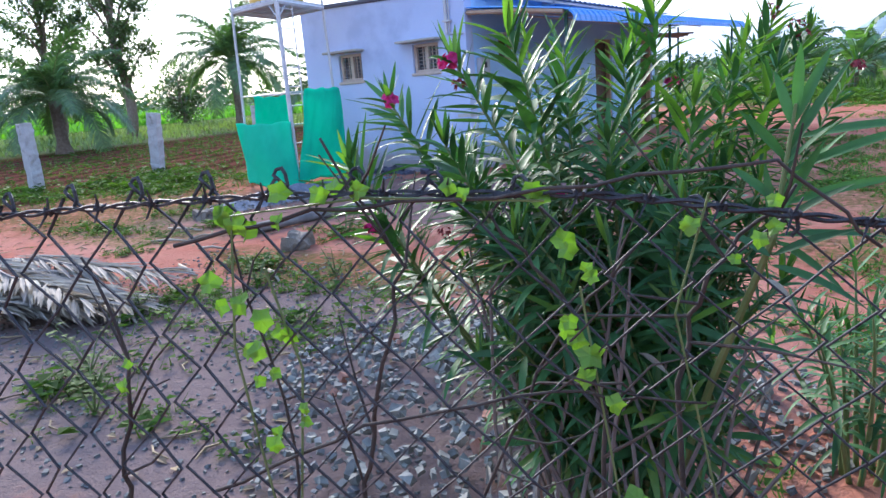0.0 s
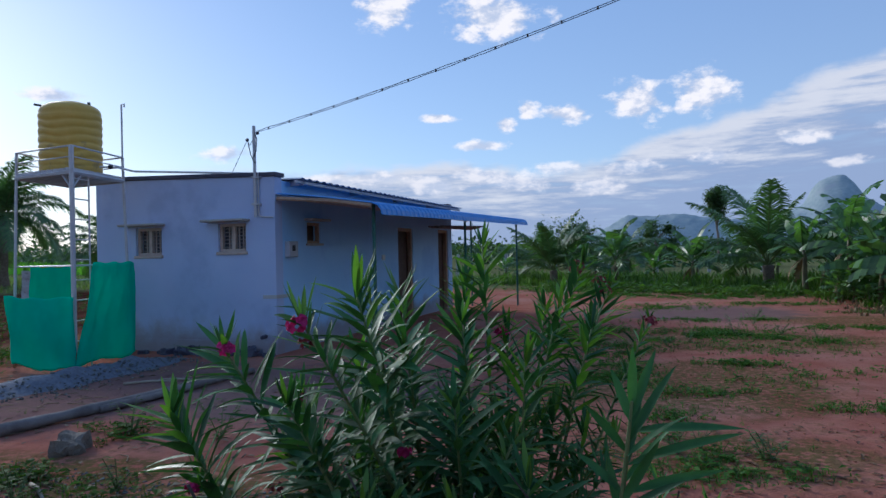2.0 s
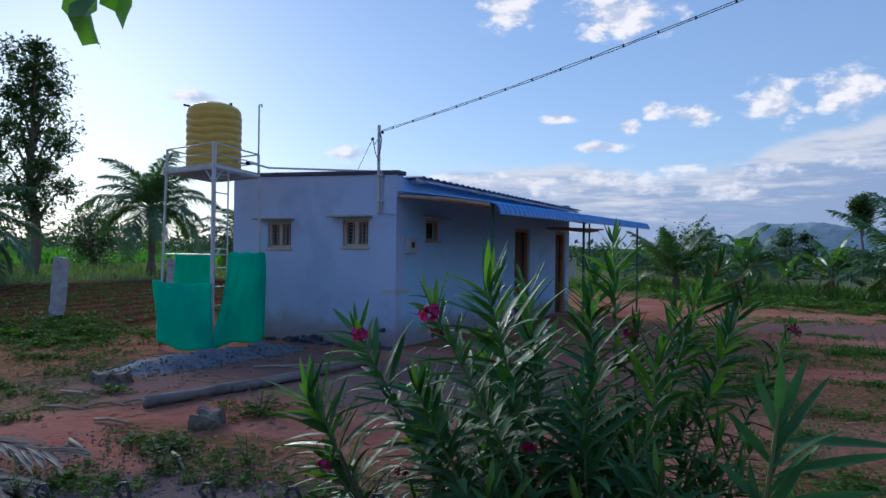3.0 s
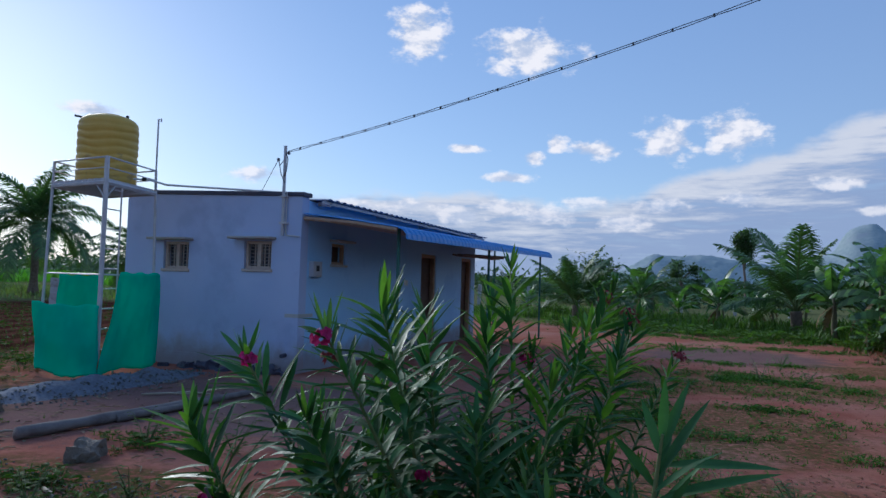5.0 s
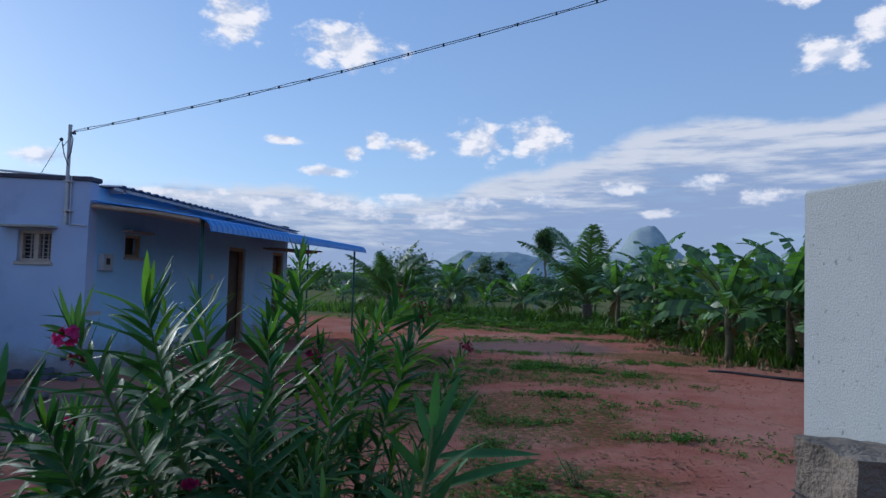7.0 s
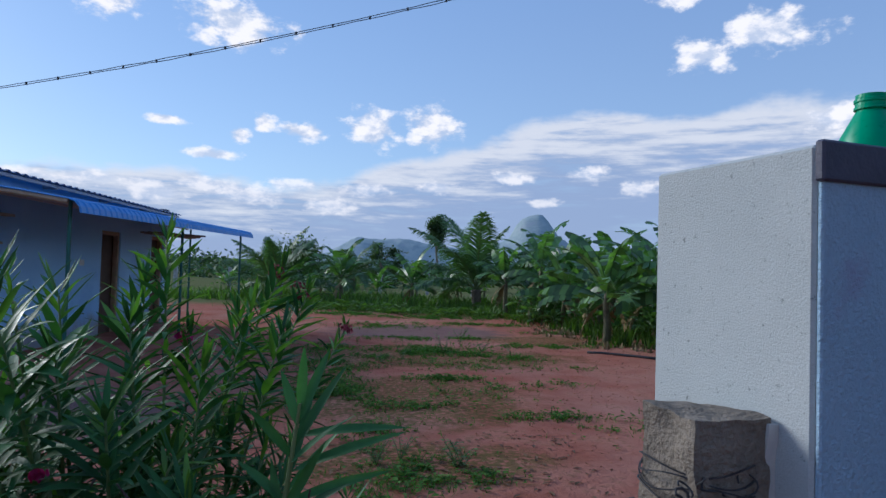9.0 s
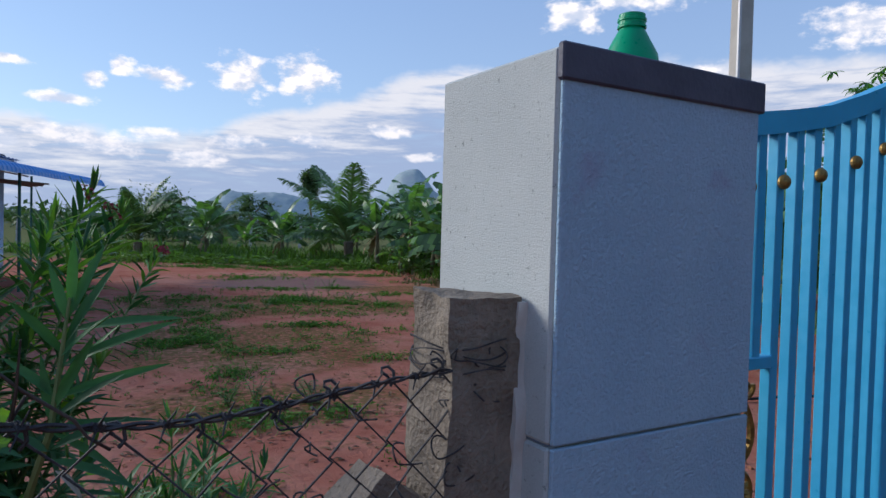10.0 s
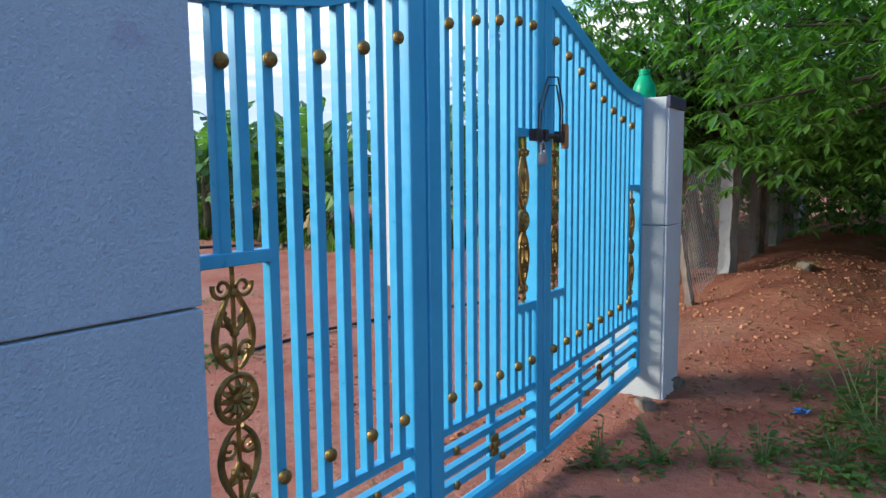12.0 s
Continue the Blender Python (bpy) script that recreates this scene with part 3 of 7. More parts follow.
    mb.box((HX1 - 0.18, y0, z0), (HX1 - 0.16, y1, z1))
    part("shutter", mb, M_DOOR, w)
    mb = MB()
    mb.box((HX1 - 0.02, y0 - 0.04, z0 - 0.04), (HX1 + 0.04, y1 + 0.04, z0), 0.006)
    part("sill", mb, M_CONCRETE, w)
    mb = MB()
    mb.box((HX1, y0 - 0.1, z1 + 0.03), (HX1 + 0.18, y1 + 0.1, z1 + 0.07), 0.008)
    part("sunshade", mb, M_CONCRETE, w)
    # doors
    for y0, y1, _, z1 in side_holes[1:]:
        d = new("door")
        d.parent = h
        d["label"] = "dark brown wooden door set deep in the wall"
        mb = MB()
        for a, b, c, e in ((y0, y0 + 0.08, 0, z1), (y1 - 0.08, y1, 0, z1), (y0 + 0.08, y1 - 0.08, z1 - 0.08, z1)):
            mb.box((HX1 - 0.14, a, c), (HX1 - 0.03, b, e), 0.008)
        part("frame", mb, M_WOOD, d)
        mb = MB()
        mb.box((HX1 - 0.2, y0 + 0.02, 0.0), (HX1 - 0.15, y1 - 0.02, z1 - 0.02))
        for c in (0.25, 0.95, 1.6):
            mb.box((HX1 - 0.153, y0 + 0.2, c), (HX1 - 0.135, y1 - 0.2, c + 0.45), 0.008)
        part("leaf", mb, M_DOOR, d)
        mb = MB()
        mb.tube([(HX1 - 0.15, y0 + 0.15, 1.02), (HX1 - 0.09, y0 + 0.15, 1.02), (HX1 - 0.09, y0 + 0.25, 1.02)], 0.012)
        part("handle", mb, M_STEEL, d)
    # awning: sheet with ribs and a rolled lip
    aw = new("awning")
    aw.parent = h
    aw["label"] = "bright blue ribbed metal awning with rolled lip"
    prof = [(-5.38, 2.68), (-4.9, 2.63), (-4.4, 2.57), (-4.0, 2.51), (-3.66, 2.46), (-3.56, 2.42), (-3.5, 2.35), (-3.48, 2.26)]
    ya, yb, n = 10.78, 21.6, 320
    mb = MB()
    for i in range(n + 1):
        y = ya + (yb - ya) * i / n
        rib = 0.016 * (1 if i % 6 in (1, 2) else 0)
        for j, (x, z) in enumerate(prof):
            k = (x + 5.38) / 1.9 * (y - ya) / (yb - ya)
            mb.v.append((x + (rib if j > 4 else 0) + 0.12 * k, y, z + (rib if j < 6 else 0) + 0.17 * k))
    w = len(prof)
    mb.f = [(i * w + j, i * w + j + 1, (i + 1) * w + j + 1, (i + 1) * w + j) for i in range(n) for j in range(w - 1)]
    sheet = part("sheet", mb, M_SHEET, aw)
    mod = sheet.modifiers.new("thickness", "SOLIDIFY")
    mod.thickness = 0.004
    mb = MB()
    mb.tube([(-5.38, 10.8, 2.605), (-4.4, 10.8, 2.52), (-3.66, 10.8, 2.415)], 0.035, 7)
    part("end_pole", mb, M_WOOD, aw, "weathered bamboo pole")
    for x in (-5.2, -4.5, -3.85):
        mb = MB()
        z = 2.64 - (x + 5.2) * 0.125
        mb.tube([(x, 10.85, z - 0.04), (x, 21.4, z - 0.04 + 0.17 * (x + 5.38) / 1.9)], 0.022, 6)
        part("purlin", mb, M_STEEL, aw)
    for x, y in ((-3.76, 11.1), (-3.74, 16.2), (-3.66, 21.35), (-5.1, 21.35)):
        mb = MB()
        mb.tube([(x, y, -0.1), (x, y, 2.45 + 0.013 * (y - 11) if x > -4 else 2.62)], 0.03, 8)
        part("post", mb, M_GREEN_POST, aw, "dark green steel post")
    for i in range(5):
        mb = MB()
        mb.tube([(-5.1 + 0.08 * i, 17.5, 2.32 - 0.02 * (i % 2)), (-4.95 + 0.09 * i, 20.9 + 0.1 * (i % 3), 2.33 + 0.02 * i)], 0.025, 6)
        part("stored_pole", mb, M_LOG, aw)
    # service pole with conduit on the gable
    sp = new("service_pole")
    sp.parent = h
    mb = MB()
    mb.tube([(-5.74, 10.7, 2.3), (-5.74, 10.7, 3.83)], 0.028, 8)
    part("pipe", mb, M_STEEL, sp, "grey steel service pipe")
    mb = MB()
    mb.tube([(-5.69, 10.72, 3.05), (-5.69, 10.72, 2.36), (-5.67, 10.72, 2.31), (-5.42, 10.72, 2.29)], 0.013, 6)
    part("conduit", mb, M_STEEL, sp)
    mb = MB()
    mb.tube([(-5.74, 10.7, 3.62), (-5.82, 10.68, 3.5), (-5.86, 10.68, 3.62), (-5.8, 10.68, 3.36), (-5.72, 10.67, 3.2)], 0.008, 5)
    mb.tube([(-5.74, 10.7, 3.74), (-5.66, 10.66, 3.6), (-5.68, 10.66, 3.4), (-5.73, 10.67, 3.3)], 0.008, 5)
    part("loop_cable", mb, M_BLACK, sp)
    for z in (3.7, 3.6):
        mb = MB()
        mb.ball((-5.66 if z > 3.65 else -5.86, 10.68, z), 0.03, 8, 5)
        part("insulator", mb, M_CAP, sp)
    for z in (2.5, 2.95):
        mb = MB()
        mb.box((-5.79, 10.66, z), (-5.65, 10.75, z + 0.03))
        part("clamp", mb, M_STEEL, sp)
    # meter box and switch board on the side wall
    mbx = new("meter_box")
    mbx.parent = h
    mb = MB()
    mb.box((HX1, 11.03, 1.62), (HX1 + 0.1, 11.31, 1.89), 0.01)
    part("case", mb, M_METER, mbx, "grey electric meter box")
    mb = MB()
    mb.box((HX1 + 0.1, 11.11, 1.72), (HX1 + 0.107, 11.21, 1.82), 0.003)
    part("glass", mb, M_BLACK, mbx)
    mb = MB()
    mb.box((HX1, 15.1, 1.5), (HX1 + 0.03, 15.25, 1.62), 0.005)
    part("switch_board", mb, M_WHITE, h)
    mb = MB()
    mb.box((-5.66, HY0 - 0.008, 0.93), (HX1 + 0.008, HY0 + 0.0, 0.99), 0.003)
    mb.box((HX1, HY0 - 0.008, 0.93), (HX1 + 0.008, 11.2, 0.99), 0.003)
    part("repair_patch", mb, M_CEMENT, h, "grey cement patch round the corner")
    mb = MB()
    mb.tube([(-5.62, HY0 + 0.02, 0.3), (-5.62, HY0 - 0.12, 0.29)], 0.035, 8)
    part("drain_pipe", mb, M_CAP, h)


build_house()


# ---- water tank on its steel stand with green net ----
SN, SL, SR = Vector((-7.45, 8.6, 0)), Vector((-8.76, 8.8, 0)), Vector((-7.75, 9.9, 0))
SB = SL + SR - SN
SC = (SL + SR) / 2
PZ = 2.97


def build_stand():
    s = thing("tank_stand", Matrix.Identity(4), "silver-painted angle-iron water tank stand with railing and ladder", "tank stand")
    up = Vector((0, 0, 1))
    for c in (SN, SL, SR, SB):
        leg = new("leg")
        leg.parent = s
        mb = MB()
        foot = c + (c - SC) * 0.1
        r = 0.035 if c == SN else 0.022
        mb.tube([foot + up * 0.3, c + up * (PZ + 0.36)], r, 6)
        part("post", mb, M_STEEL, leg)
        mb = MB()
        mb.tube([foot - up * 0.1 + (c - SC) * 0.01, foot + up * 0.3], r * 1.05, 6)
        part("foot", mb, M_RUSTY, leg, "bare rusty foot of the post")
    ring = [SN, SL, SB, SR, SN]
    for a, b in zip(ring, ring[1:]):
        for z, r in ((PZ - 0.03, 0.035), (PZ + 0.36, 0.014), (PZ + 0.2, 0.01)):
            mb = MB()
            mb.tube([a + up * z, b + up * z], r, 5)
            part("rail" if z > PZ else "beam", mb, M_STEEL, s)
        mb = MB()
        mb.tube([a + (a - SC) * 0.06 + up * 1.56, b + (b - SC) * 0.06 + up * 1.56], 0.012, 5)
        part("net_rail", mb, M_STEEL, s)
    for i in range(9):
        t = (i + 0.5) / 9
        mb = MB()
        a, b = SN.lerp(SL, t), SR.lerp(SB, t)
        mb.tube([a + up * PZ, b + up * PZ], 0.06, 4)
        part("deck_bar", mb, M_STEEL, s)
    mb = MB()
    q = SN.lerp(SR, 0.3)
    mb.tube([q + up * 0.0, q + up * PZ], 0.014, 5)
    part("ladder_rail", mb, M_STEEL, s)
    for i in range(9):
        mb = MB()
        z = 0.45 + 0.3 * i
        mb.tube([SN + up * z, q + up * z], 0.011, 5)
        part("rung", mb, M_STEEL, s)
    for c, dd in ((SN, SL - SN), (SN, SR - SN)):
        mb = MB()
        mb.tube([c + up * (PZ - 0.28), c + dd * 0.18 + up * (PZ - 0.04)], 0.014, 5)
        part("brace", mb, M_STEEL, s)

    t = thing("water_tank", pose(SC.x, SC.y, PZ + 0.045), "yellow ribbed plastic water tank on a steel stand", "water tank")
    prof = [(0.40, 0.0), (0.445, 0.015), (0.455, 0.05), (0.455, 0.09)]
    z = 0.09
    for i in range(7):
        for u in range(6):
            prof.append((0.442 + 0.018 * math.sin(math.pi * (u + 0.5) / 6) ** 0.6 - (0.008 if u == 5 else 0), z + 0.113 * (u + 0.5) / 6))
        z += 0.113
    prof += [(0.45, z + 0.02), (0.44, z + 0.06), (0.40, z + 0.105), (0.33, z + 0.14), (0.25, z + 0.155), (0.22, z + 0.158)]
    mb = MB()
    prof = [(r, zz * 1.09) for r, zz in prof]
    z *= 1.09
    mb.lathe(prof, 48)
    # each rib waves up and down round the tank
    mb.v = [(x, y, zz + (0.024 * math.sin(2.5 * math.atan2(y, x) + 0.6 + zz) + 0.014 * math.sin(math.atan2(y, x) * 5 + zz * 7)) * max(0.0, min(1.0, (zz - 0.06) / 0.15)) * max(0.0, min(1.0, (1.02 - zz) / 0.2))) for x, y, zz in mb.v]
    part("body", mb, M_TANK, t, smooth=True)
    mb = MB()
    mb.lathe([(0.23, z + 0.14), (0.235, z + 0.175), (0.21, z + 0.19), (0.08, z + 0.197)], 28)
    part("lid", mb, M_TANK, t, "round screw lid")
    mb = MB()
    mb.tube([(0.28, 0.1, z + 0.1), (0.28, 0.1, z + 0.2)], 0.025, 6)
    part("vent", mb, M_BLACK, t)
    mb = MB()
    mb.tube([(-0.24, -0.15, z + 0.11), (-0.44, -0.2, z + 0.165), (-0.52, -0.21, z + 0.18)], 0.018, 6)
    part("inlet_pipe", mb, M_BLACK, t)
    mb = MB()
    mb.tube([(0.42, 0.15, 0.12), (0.62, 0.32, 0.12), (0.7, 0.6, 0.08), (2.6, 1.75, 0.05)], 0.017, 6)
    part("outlet_pipe", mb, M_WHITE, t, "white plastic outlet pipe to the roof")
    mb = MB()
    mb.ball((0.55, 0.25, 0.13), 0.04, 8, 5)
    part("valve", mb, M_BLACK, t)
    mb = MB()
    p = SR - SC
    mb.tube([(p.x, p.y, -0.04), (p.x, p.y, 1.2), (p.x + 0.06, p.y, 1.2), (p.x + 0.06, p.y, 1.15)], 0.014, 6)
    part("air_pipe", mb, M_STEEL, t)


build_stand()


def net(name, a, b, z0, z1, sag, label, seed, belly, flare):
    """A hung net panel between two corner points, with creases, a slack belly and a flaring lower end."""
    rng = random.Random(seed)
    mb = MB()
    nu, nv = 44, 30
    d = (b - a)
    out = Vector((d.y, -d.x, 0)).normalized()
    ph = rng.uniform(0, 6)
    for j in range(nv + 1):
        v = j / nv
        for i in range(nu + 1):
            u = i / nu
            pull = math.exp(-u * 6) + math.exp(-(1 - u) * 6)
            crease = 0.014 * math.sin(u * 31 + v * 6 + ph) * pull + 0.02 * noise.noise(Vector((u * 4, v * 3, seed))) + 0.009 * noise.noise(Vector((u * 13 + v * 5, v * 6, seed + 4)))
            q = a + d * (u + flare * v * (1 - u)) + out * (crease + belly * math.sin(math.pi * u) * math.sin(math.pi * min(1, v * 0.62 + 0.1)))
            top = z1 - sag * math.sin(math.pi * u) + 0.012 * math.sin(u * 17)
            bot = z0 + 0.035 * math.sin(u * 7 + ph) + 0.02 * noise.noise(Vector((u * 9, 0, seed)))
            mb.v.append((q.x, q.y, top + (bot - top) * v))
    w = nu + 1
    mb.f = [(j * w + i, j * w + i + 1, (j + 1) * w + i + 1, (j + 1) * w + i) for j in range(nv) for i in range(nu)]
    ob = part(name, mb, M_NET, None, smooth=True)
    tagged(ob, label, "shade net", "nets round the tank stand")
    m = ob.modifiers.new("thickness", "SOLIDIFY")
    m.thickness = 0.003


def out_of(c, k=0.1):
    return c + (c - SC) * k


Q = SN.lerp(SR, 0.3)
net("shade_net", out_of(SL, 0.26), out_of(SN, 0.16), 0.06, 1.12, 0.03, "bright green shade net slung low round the stand", 1, 0.10, 0.1)
net("shade_net", out_of(Q, 0.2), out_of(SR, 0.2), 0.10, 1.6, 0.0, "bright green shade net hung tall beside the house", 2, 0.02, -0.42)
net("shade_net", out_of(SL, 0.04) + Vector((0.12, 0.12, 0)), out_of(SB, 0.08), 0.75, 1.56, 0.03, "bright green shade net on the far side of the stand", 3, 0.0, 0.0)


# ---- gate, pillars and boundary ----
GATE = pose(1.677, 2.023, 0, 0, 0, 17)


def build_pillar(m, w, d, h, label, front, front_label):
    t = thing("gate_pillar", m, label, "pillar", "gate pillars")
    g = 1.055 * h / 1.81
    for nm, z0, z1 in (("lower_block", -0.25, g - 0.003), ("upper_block", g + 0.003, h - 0.002)):
        mb = MB()
        mb.box((0, 0.008, z0), (w, d, z1), 0.006)
        part(nm, mb, M_PILLAR, t, "rough white-washed plaster")
        mb = MB()
        mb.box((0.005, -0.004, z0), (w - 0.002, 0.0075, z1), 0.003)
        part("front_coat", mb, front, t, front_label)
    mb = MB()
    mb.box((0.012, 0.02, g - 0.03), (w - 0.012, d - 0.01, g + 0.03))
    part("joint", mb, M_JOINT, t, "dark dirty groove")
    mb = MB()
    mb.box((-0.003, -0.012, h - 0.066), (w + 0.01, 0.0077, h + 0.004), 0.004)
    part("cap_band", mb, M_CAP, t, "dark painted top band")
    return t


build_pillar(GATE, 0.59, 0.42, 1.81, "square plastered gate pillar, white side and violet front", M_PFRONT, "violet-blue painted front")
build_pillar(GATE @ pose(3.67, 0.0, 0.0), 0.29, 0.42, 1.76, "slim plastered gate pillar with stains at the foot", M_PWHITE, "pale lavender painted front")

TOP = [(0.62, 1.775), (0.785, 1.79), (0.95, 1.815), (1.12, 1.845), (1.32, 1.905), (1.51, 1.972), (1.76, 2.05), (1.96, 2.09), (2.2, 2.125), (2.4, 2.13),
       (2.6, 2.07), (2.88, 1.965), (3.1, 1.875), (3.26, 1.825), (3.45, 1.785), (3.66, 1.77)]


def top_at(a):
    for (a0, z0), (a1, z1) in zip(TOP, TOP[1:]):
        if a <= a1:
            t = (a - a0) / (a1 - a0)
            return z0 + (z1 - z0) * t
    return TOP[-1][1]


def rise(a):
    """The far leaf hangs a little upwards."""
    return 0.07 * max(0.0, a - 2.45)


def scroll(mb, c, r, turns, start, hand, n=20, thick=0.006, grow=0.25):
    """A flat spiral scroll in the gate's plane."""
    pts, rad = [], []
    for i in range(n + 1):
        t = i / n
        a = start + hand * turns * 2 * math.pi * t
        rr = r * (1 - (1 - grow) * t)
        pts.append((c[0] + rr * math.cos(a), c[1], c[2] + rr * math.sin(a)))
        rad.append(thick * (1.15 - 0.5 * t))
    mb.tube(pts, rad, 5)


def build_ornament(parent, a0, a1, z0, z1, y):
    o = new("ornament")
    o.parent = parent
    o["label"] = "cast scroll ornament painted old gold"
    c, w, h = (a0 + a1) / 2, (a1 - a0) / 2 * 0.86, z1 - z0
    zm = z0 + h * 0.5
    mb = MB()
    for lo, hi, knobs in ((z0 - 0.002, zm - w * 0.8, (z0 + 0.02, z0 + h * 0.2)), (zm + w * 0.8, z1 + 0.002, (z1 - h * 0.25, z1 - h * 0.1))):
        mb = MB()
        mb.tube([(c, y, lo), (c, y, hi)], 0.0065, 6)
        for z in knobs:
            mb.ball((c, y, z), 0.013, 8, 5)
        part("spindle", mb, M_BRASS, o)
    mb = MB()
    n = 28
    mb.tube([(c + w * 0.86 * math.cos(6.2832 * i / n), y, zm + w * 0.86 * math.sin(6.2832 * i / n)) for i in range(n + 1)], 0.009, 6)
    for i in range(12):
        a = 6.2832 * i / 12
        mb.tube([(c + w * 0.2 * math.cos(a), y, zm + w * 0.2 * math.sin(a)), (c + w * 0.5 * math.cos(a), y - 0.006, zm + w * 0.5 * math.sin(a)), (c + w * 0.8 * math.cos(a), y, zm + w * 0.8 * math.sin(a))], [0.005, 0.0095, 0.004], 5)
    mb.ball((c, y, zm), w * 0.24, 10, 6, (1, 0.6, 1))
    part("rosette", mb, M_BRASS, o)
    for s in (-1, 1):
        # lyre curves above and below the rosette
        for z, sg, ln in ((zm + w, 1, h * 0.5 - w), (zm - w, -1, h * 0.5 - w)):
            mb = MB()
            pts = []
            for i in range(15):
                t = i / 14
                x = s * w * (0.18 + 0.82 * math.sin(math.pi * min(1, t * 1.02)) ** 0.8 * (1 - 0.45 * t))
                pts.append((c + x, y, z + sg * ln * (0.02 + 0.72 * t)))
            mb.tube(pts, [0.0085 * (0.8 + 0.4 * math.sin(math.pi * i / 14)) for i in range(15)], 5)
            scroll(mb, (c + s * w * 0.45, y, z + sg * ln * 0.80), w * 0.42, 1.3, math.pi / 2 - s * sg * 1.2, -s * sg)
            scroll(mb, (c + s * w * 0.42, y, z + sg * ln * 0.2), w * 0.38, 1.2, -s * 0.8 + (0 if s > 0 else math.pi), s * sg)
            scroll(mb, (c + s * w * 0.34, y, z + sg * ln * 0.5), w * 0.3, 1.0, math.pi * 0.5, -s * sg)
            mb.tube([(c, y, z + sg * ln * 0.35), (c + s * w * 0.3, y - 0.004, z + sg * ln * 0.45), (c + s * w * 0.5, y, z + sg * ln * 0.62)], [0.004, 0.009, 0.003], 5)
            part("scroll", mb, M_BRASS, o)


def build_leaf(name, a0, a1, label, posts, ornaments, bars, knob_step, fine):
    """One gate leaf between a0 and a1 along the gate line."""
    y0, y1 = 0.145, 0.178
    g = thing(name, GATE, label, "gate", "gate leaves")
    k = 28
    mb = MB()
    for i in range(k + 1):
        a = a0 + (a1 - a0) * i / k
        z = top_at(a)
        mb.v += [(a, y0 - 0.008, z), (a, y1 + 0.008, z), (a, y1 + 0.008, z - 0.062), (a, y0 - 0.008, z - 0.062)]
    for i in range(k):
        b = 4 * i
        mb.f += [(b + j, b + (j + 1) % 4, b + 4 + (j + 1) % 4, b + 4 + j) for j in range(4)]
    mb.f += [(0, 3, 2, 1), (4 * k, 4 * k + 1, 4 * k + 2, 4 * k + 3)]
    part("top_rail", mb, M_GATE, g, "curved top rail")
    for p0, p1 in posts:
        mb = MB()
        mb.box((p0, y0 - 0.012, 0.06 + rise(p0)), (p1, y1 + 0.012, top_at((p0 + p1) / 2) - 0.02), 0.004)
        part("post", mb, M_GATE, g)

    def bar(z, hh, front=0.0):
        mb = MB()
        b0, b1 = a0 + 0.01, a1 - 0.01
        mb.v = [(a, y, zz + rise(a)) for a in (b0, b1) for y, zz in ((y0 - front, z), (y1, z), (y1, z + hh), (y0 - front, z + hh))]
        mb.f = [(0, 3, 2, 1), (4, 5, 6, 7), (0, 1, 5, 4), (1, 2, 6, 5), (2, 3, 7, 6), (3, 0, 4, 7)]
        part("rail", mb, M_GATE, g)
    for z in (0.392, 0.31, 0.234, 0.175):
        bar(z, 0.028)
    mb = MB()
    mb.tube([(a0 + 0.01, y0 + 0.01, 0.075 + rise(a0)), (a1 - 0.01, y0 + 0.01, 0.075 + rise(a1))], 0.034, 10)
    part("bottom_pipe", mb, M_GATE, g)
    for c in np.arange(a0 + 0.42, a1 - 0.2, 0.44):
        mb = MB()
        mb.box((c, y0 + 0.012, 0.1 + rise(c)), (c + 0.045, y1 - 0.002, 0.39 + rise(c)), 0.003)
        part("stile", mb, M_GATE, g)
    for o0, o1, z0, z1 in ornaments:
        build_ornament(g, o0, o1, z0, z1, (y0 + y1) / 2)
        for z in (z0 - 0.034, z1):
            mb = MB()
            mb.box((o0 - 0.03, y0 - 0.004, z), (o1 + 0.03, y1, z + 0.034), 0.003)
            part("cross_rail", mb, M_GATE, g)
    side = 0.0
    for i, c in enumerate(bars):
        z0, z1 = 0.41 + rise(c), top_at(c) - 0.04
        spans = [(z0, z1)]
        for o0, o1, zz0, zz1 in ornaments:
            if o0 - 0.005 < c < o1 + 0.005:
                spans = [(z0, zz0 - 0.02), (zz1 + 0.02, z1)]
        for s0, s1 in spans:
            if s1 - s0 > 0.05:
                mb = MB()
                mb.box((c - fine / 2, y0, s0), (c + fine / 2, y1, s1), 0.003)
                part("bar", mb, M_GATE, g)
        if i % knob_step == 0:
            for z in (z1 - 0.155, 0.53 + rise(c)):
                if any(s0 < z < s1 for s0, s1 in spans):
                    mb = MB()
                    mb.ball((c, y0 - 0.008, z), 0.0205, 12, 8, (1, 0.8, 1))
                    part("boss", mb, M_BRASS, g, "domed brass boss")
    for z, step in ((0.324, 0.5), (0.19, 0.33)):
        for c in np.arange(a0 + 0.16, a1 - 0.05, step):
            mb = MB()
            mb.ball((c, y0 - 0.006, z + rise(c)), 0.017, 10, 6, (1, 0.7, 1))
            part("boss", mb, M_BRASS, g)
    mb = MB()
    c = (a0 + a1) / 2
    for i in range(6):
        a = 6.2832 * i / 6
        mb.ball((c + 0.024 * math.cos(a), y0 - 0.012, 0.26 + rise(c) + 0.033 * math.sin(a)), 0.017, 8, 5, (1, 0.4, 1))
    mb.ball((c, y0 - 0.016, 0.26 + rise(c)), 0.015, 8, 5, (1, 0.6, 1))
    part("flower_boss", mb, M_BRASS, g)
    return g


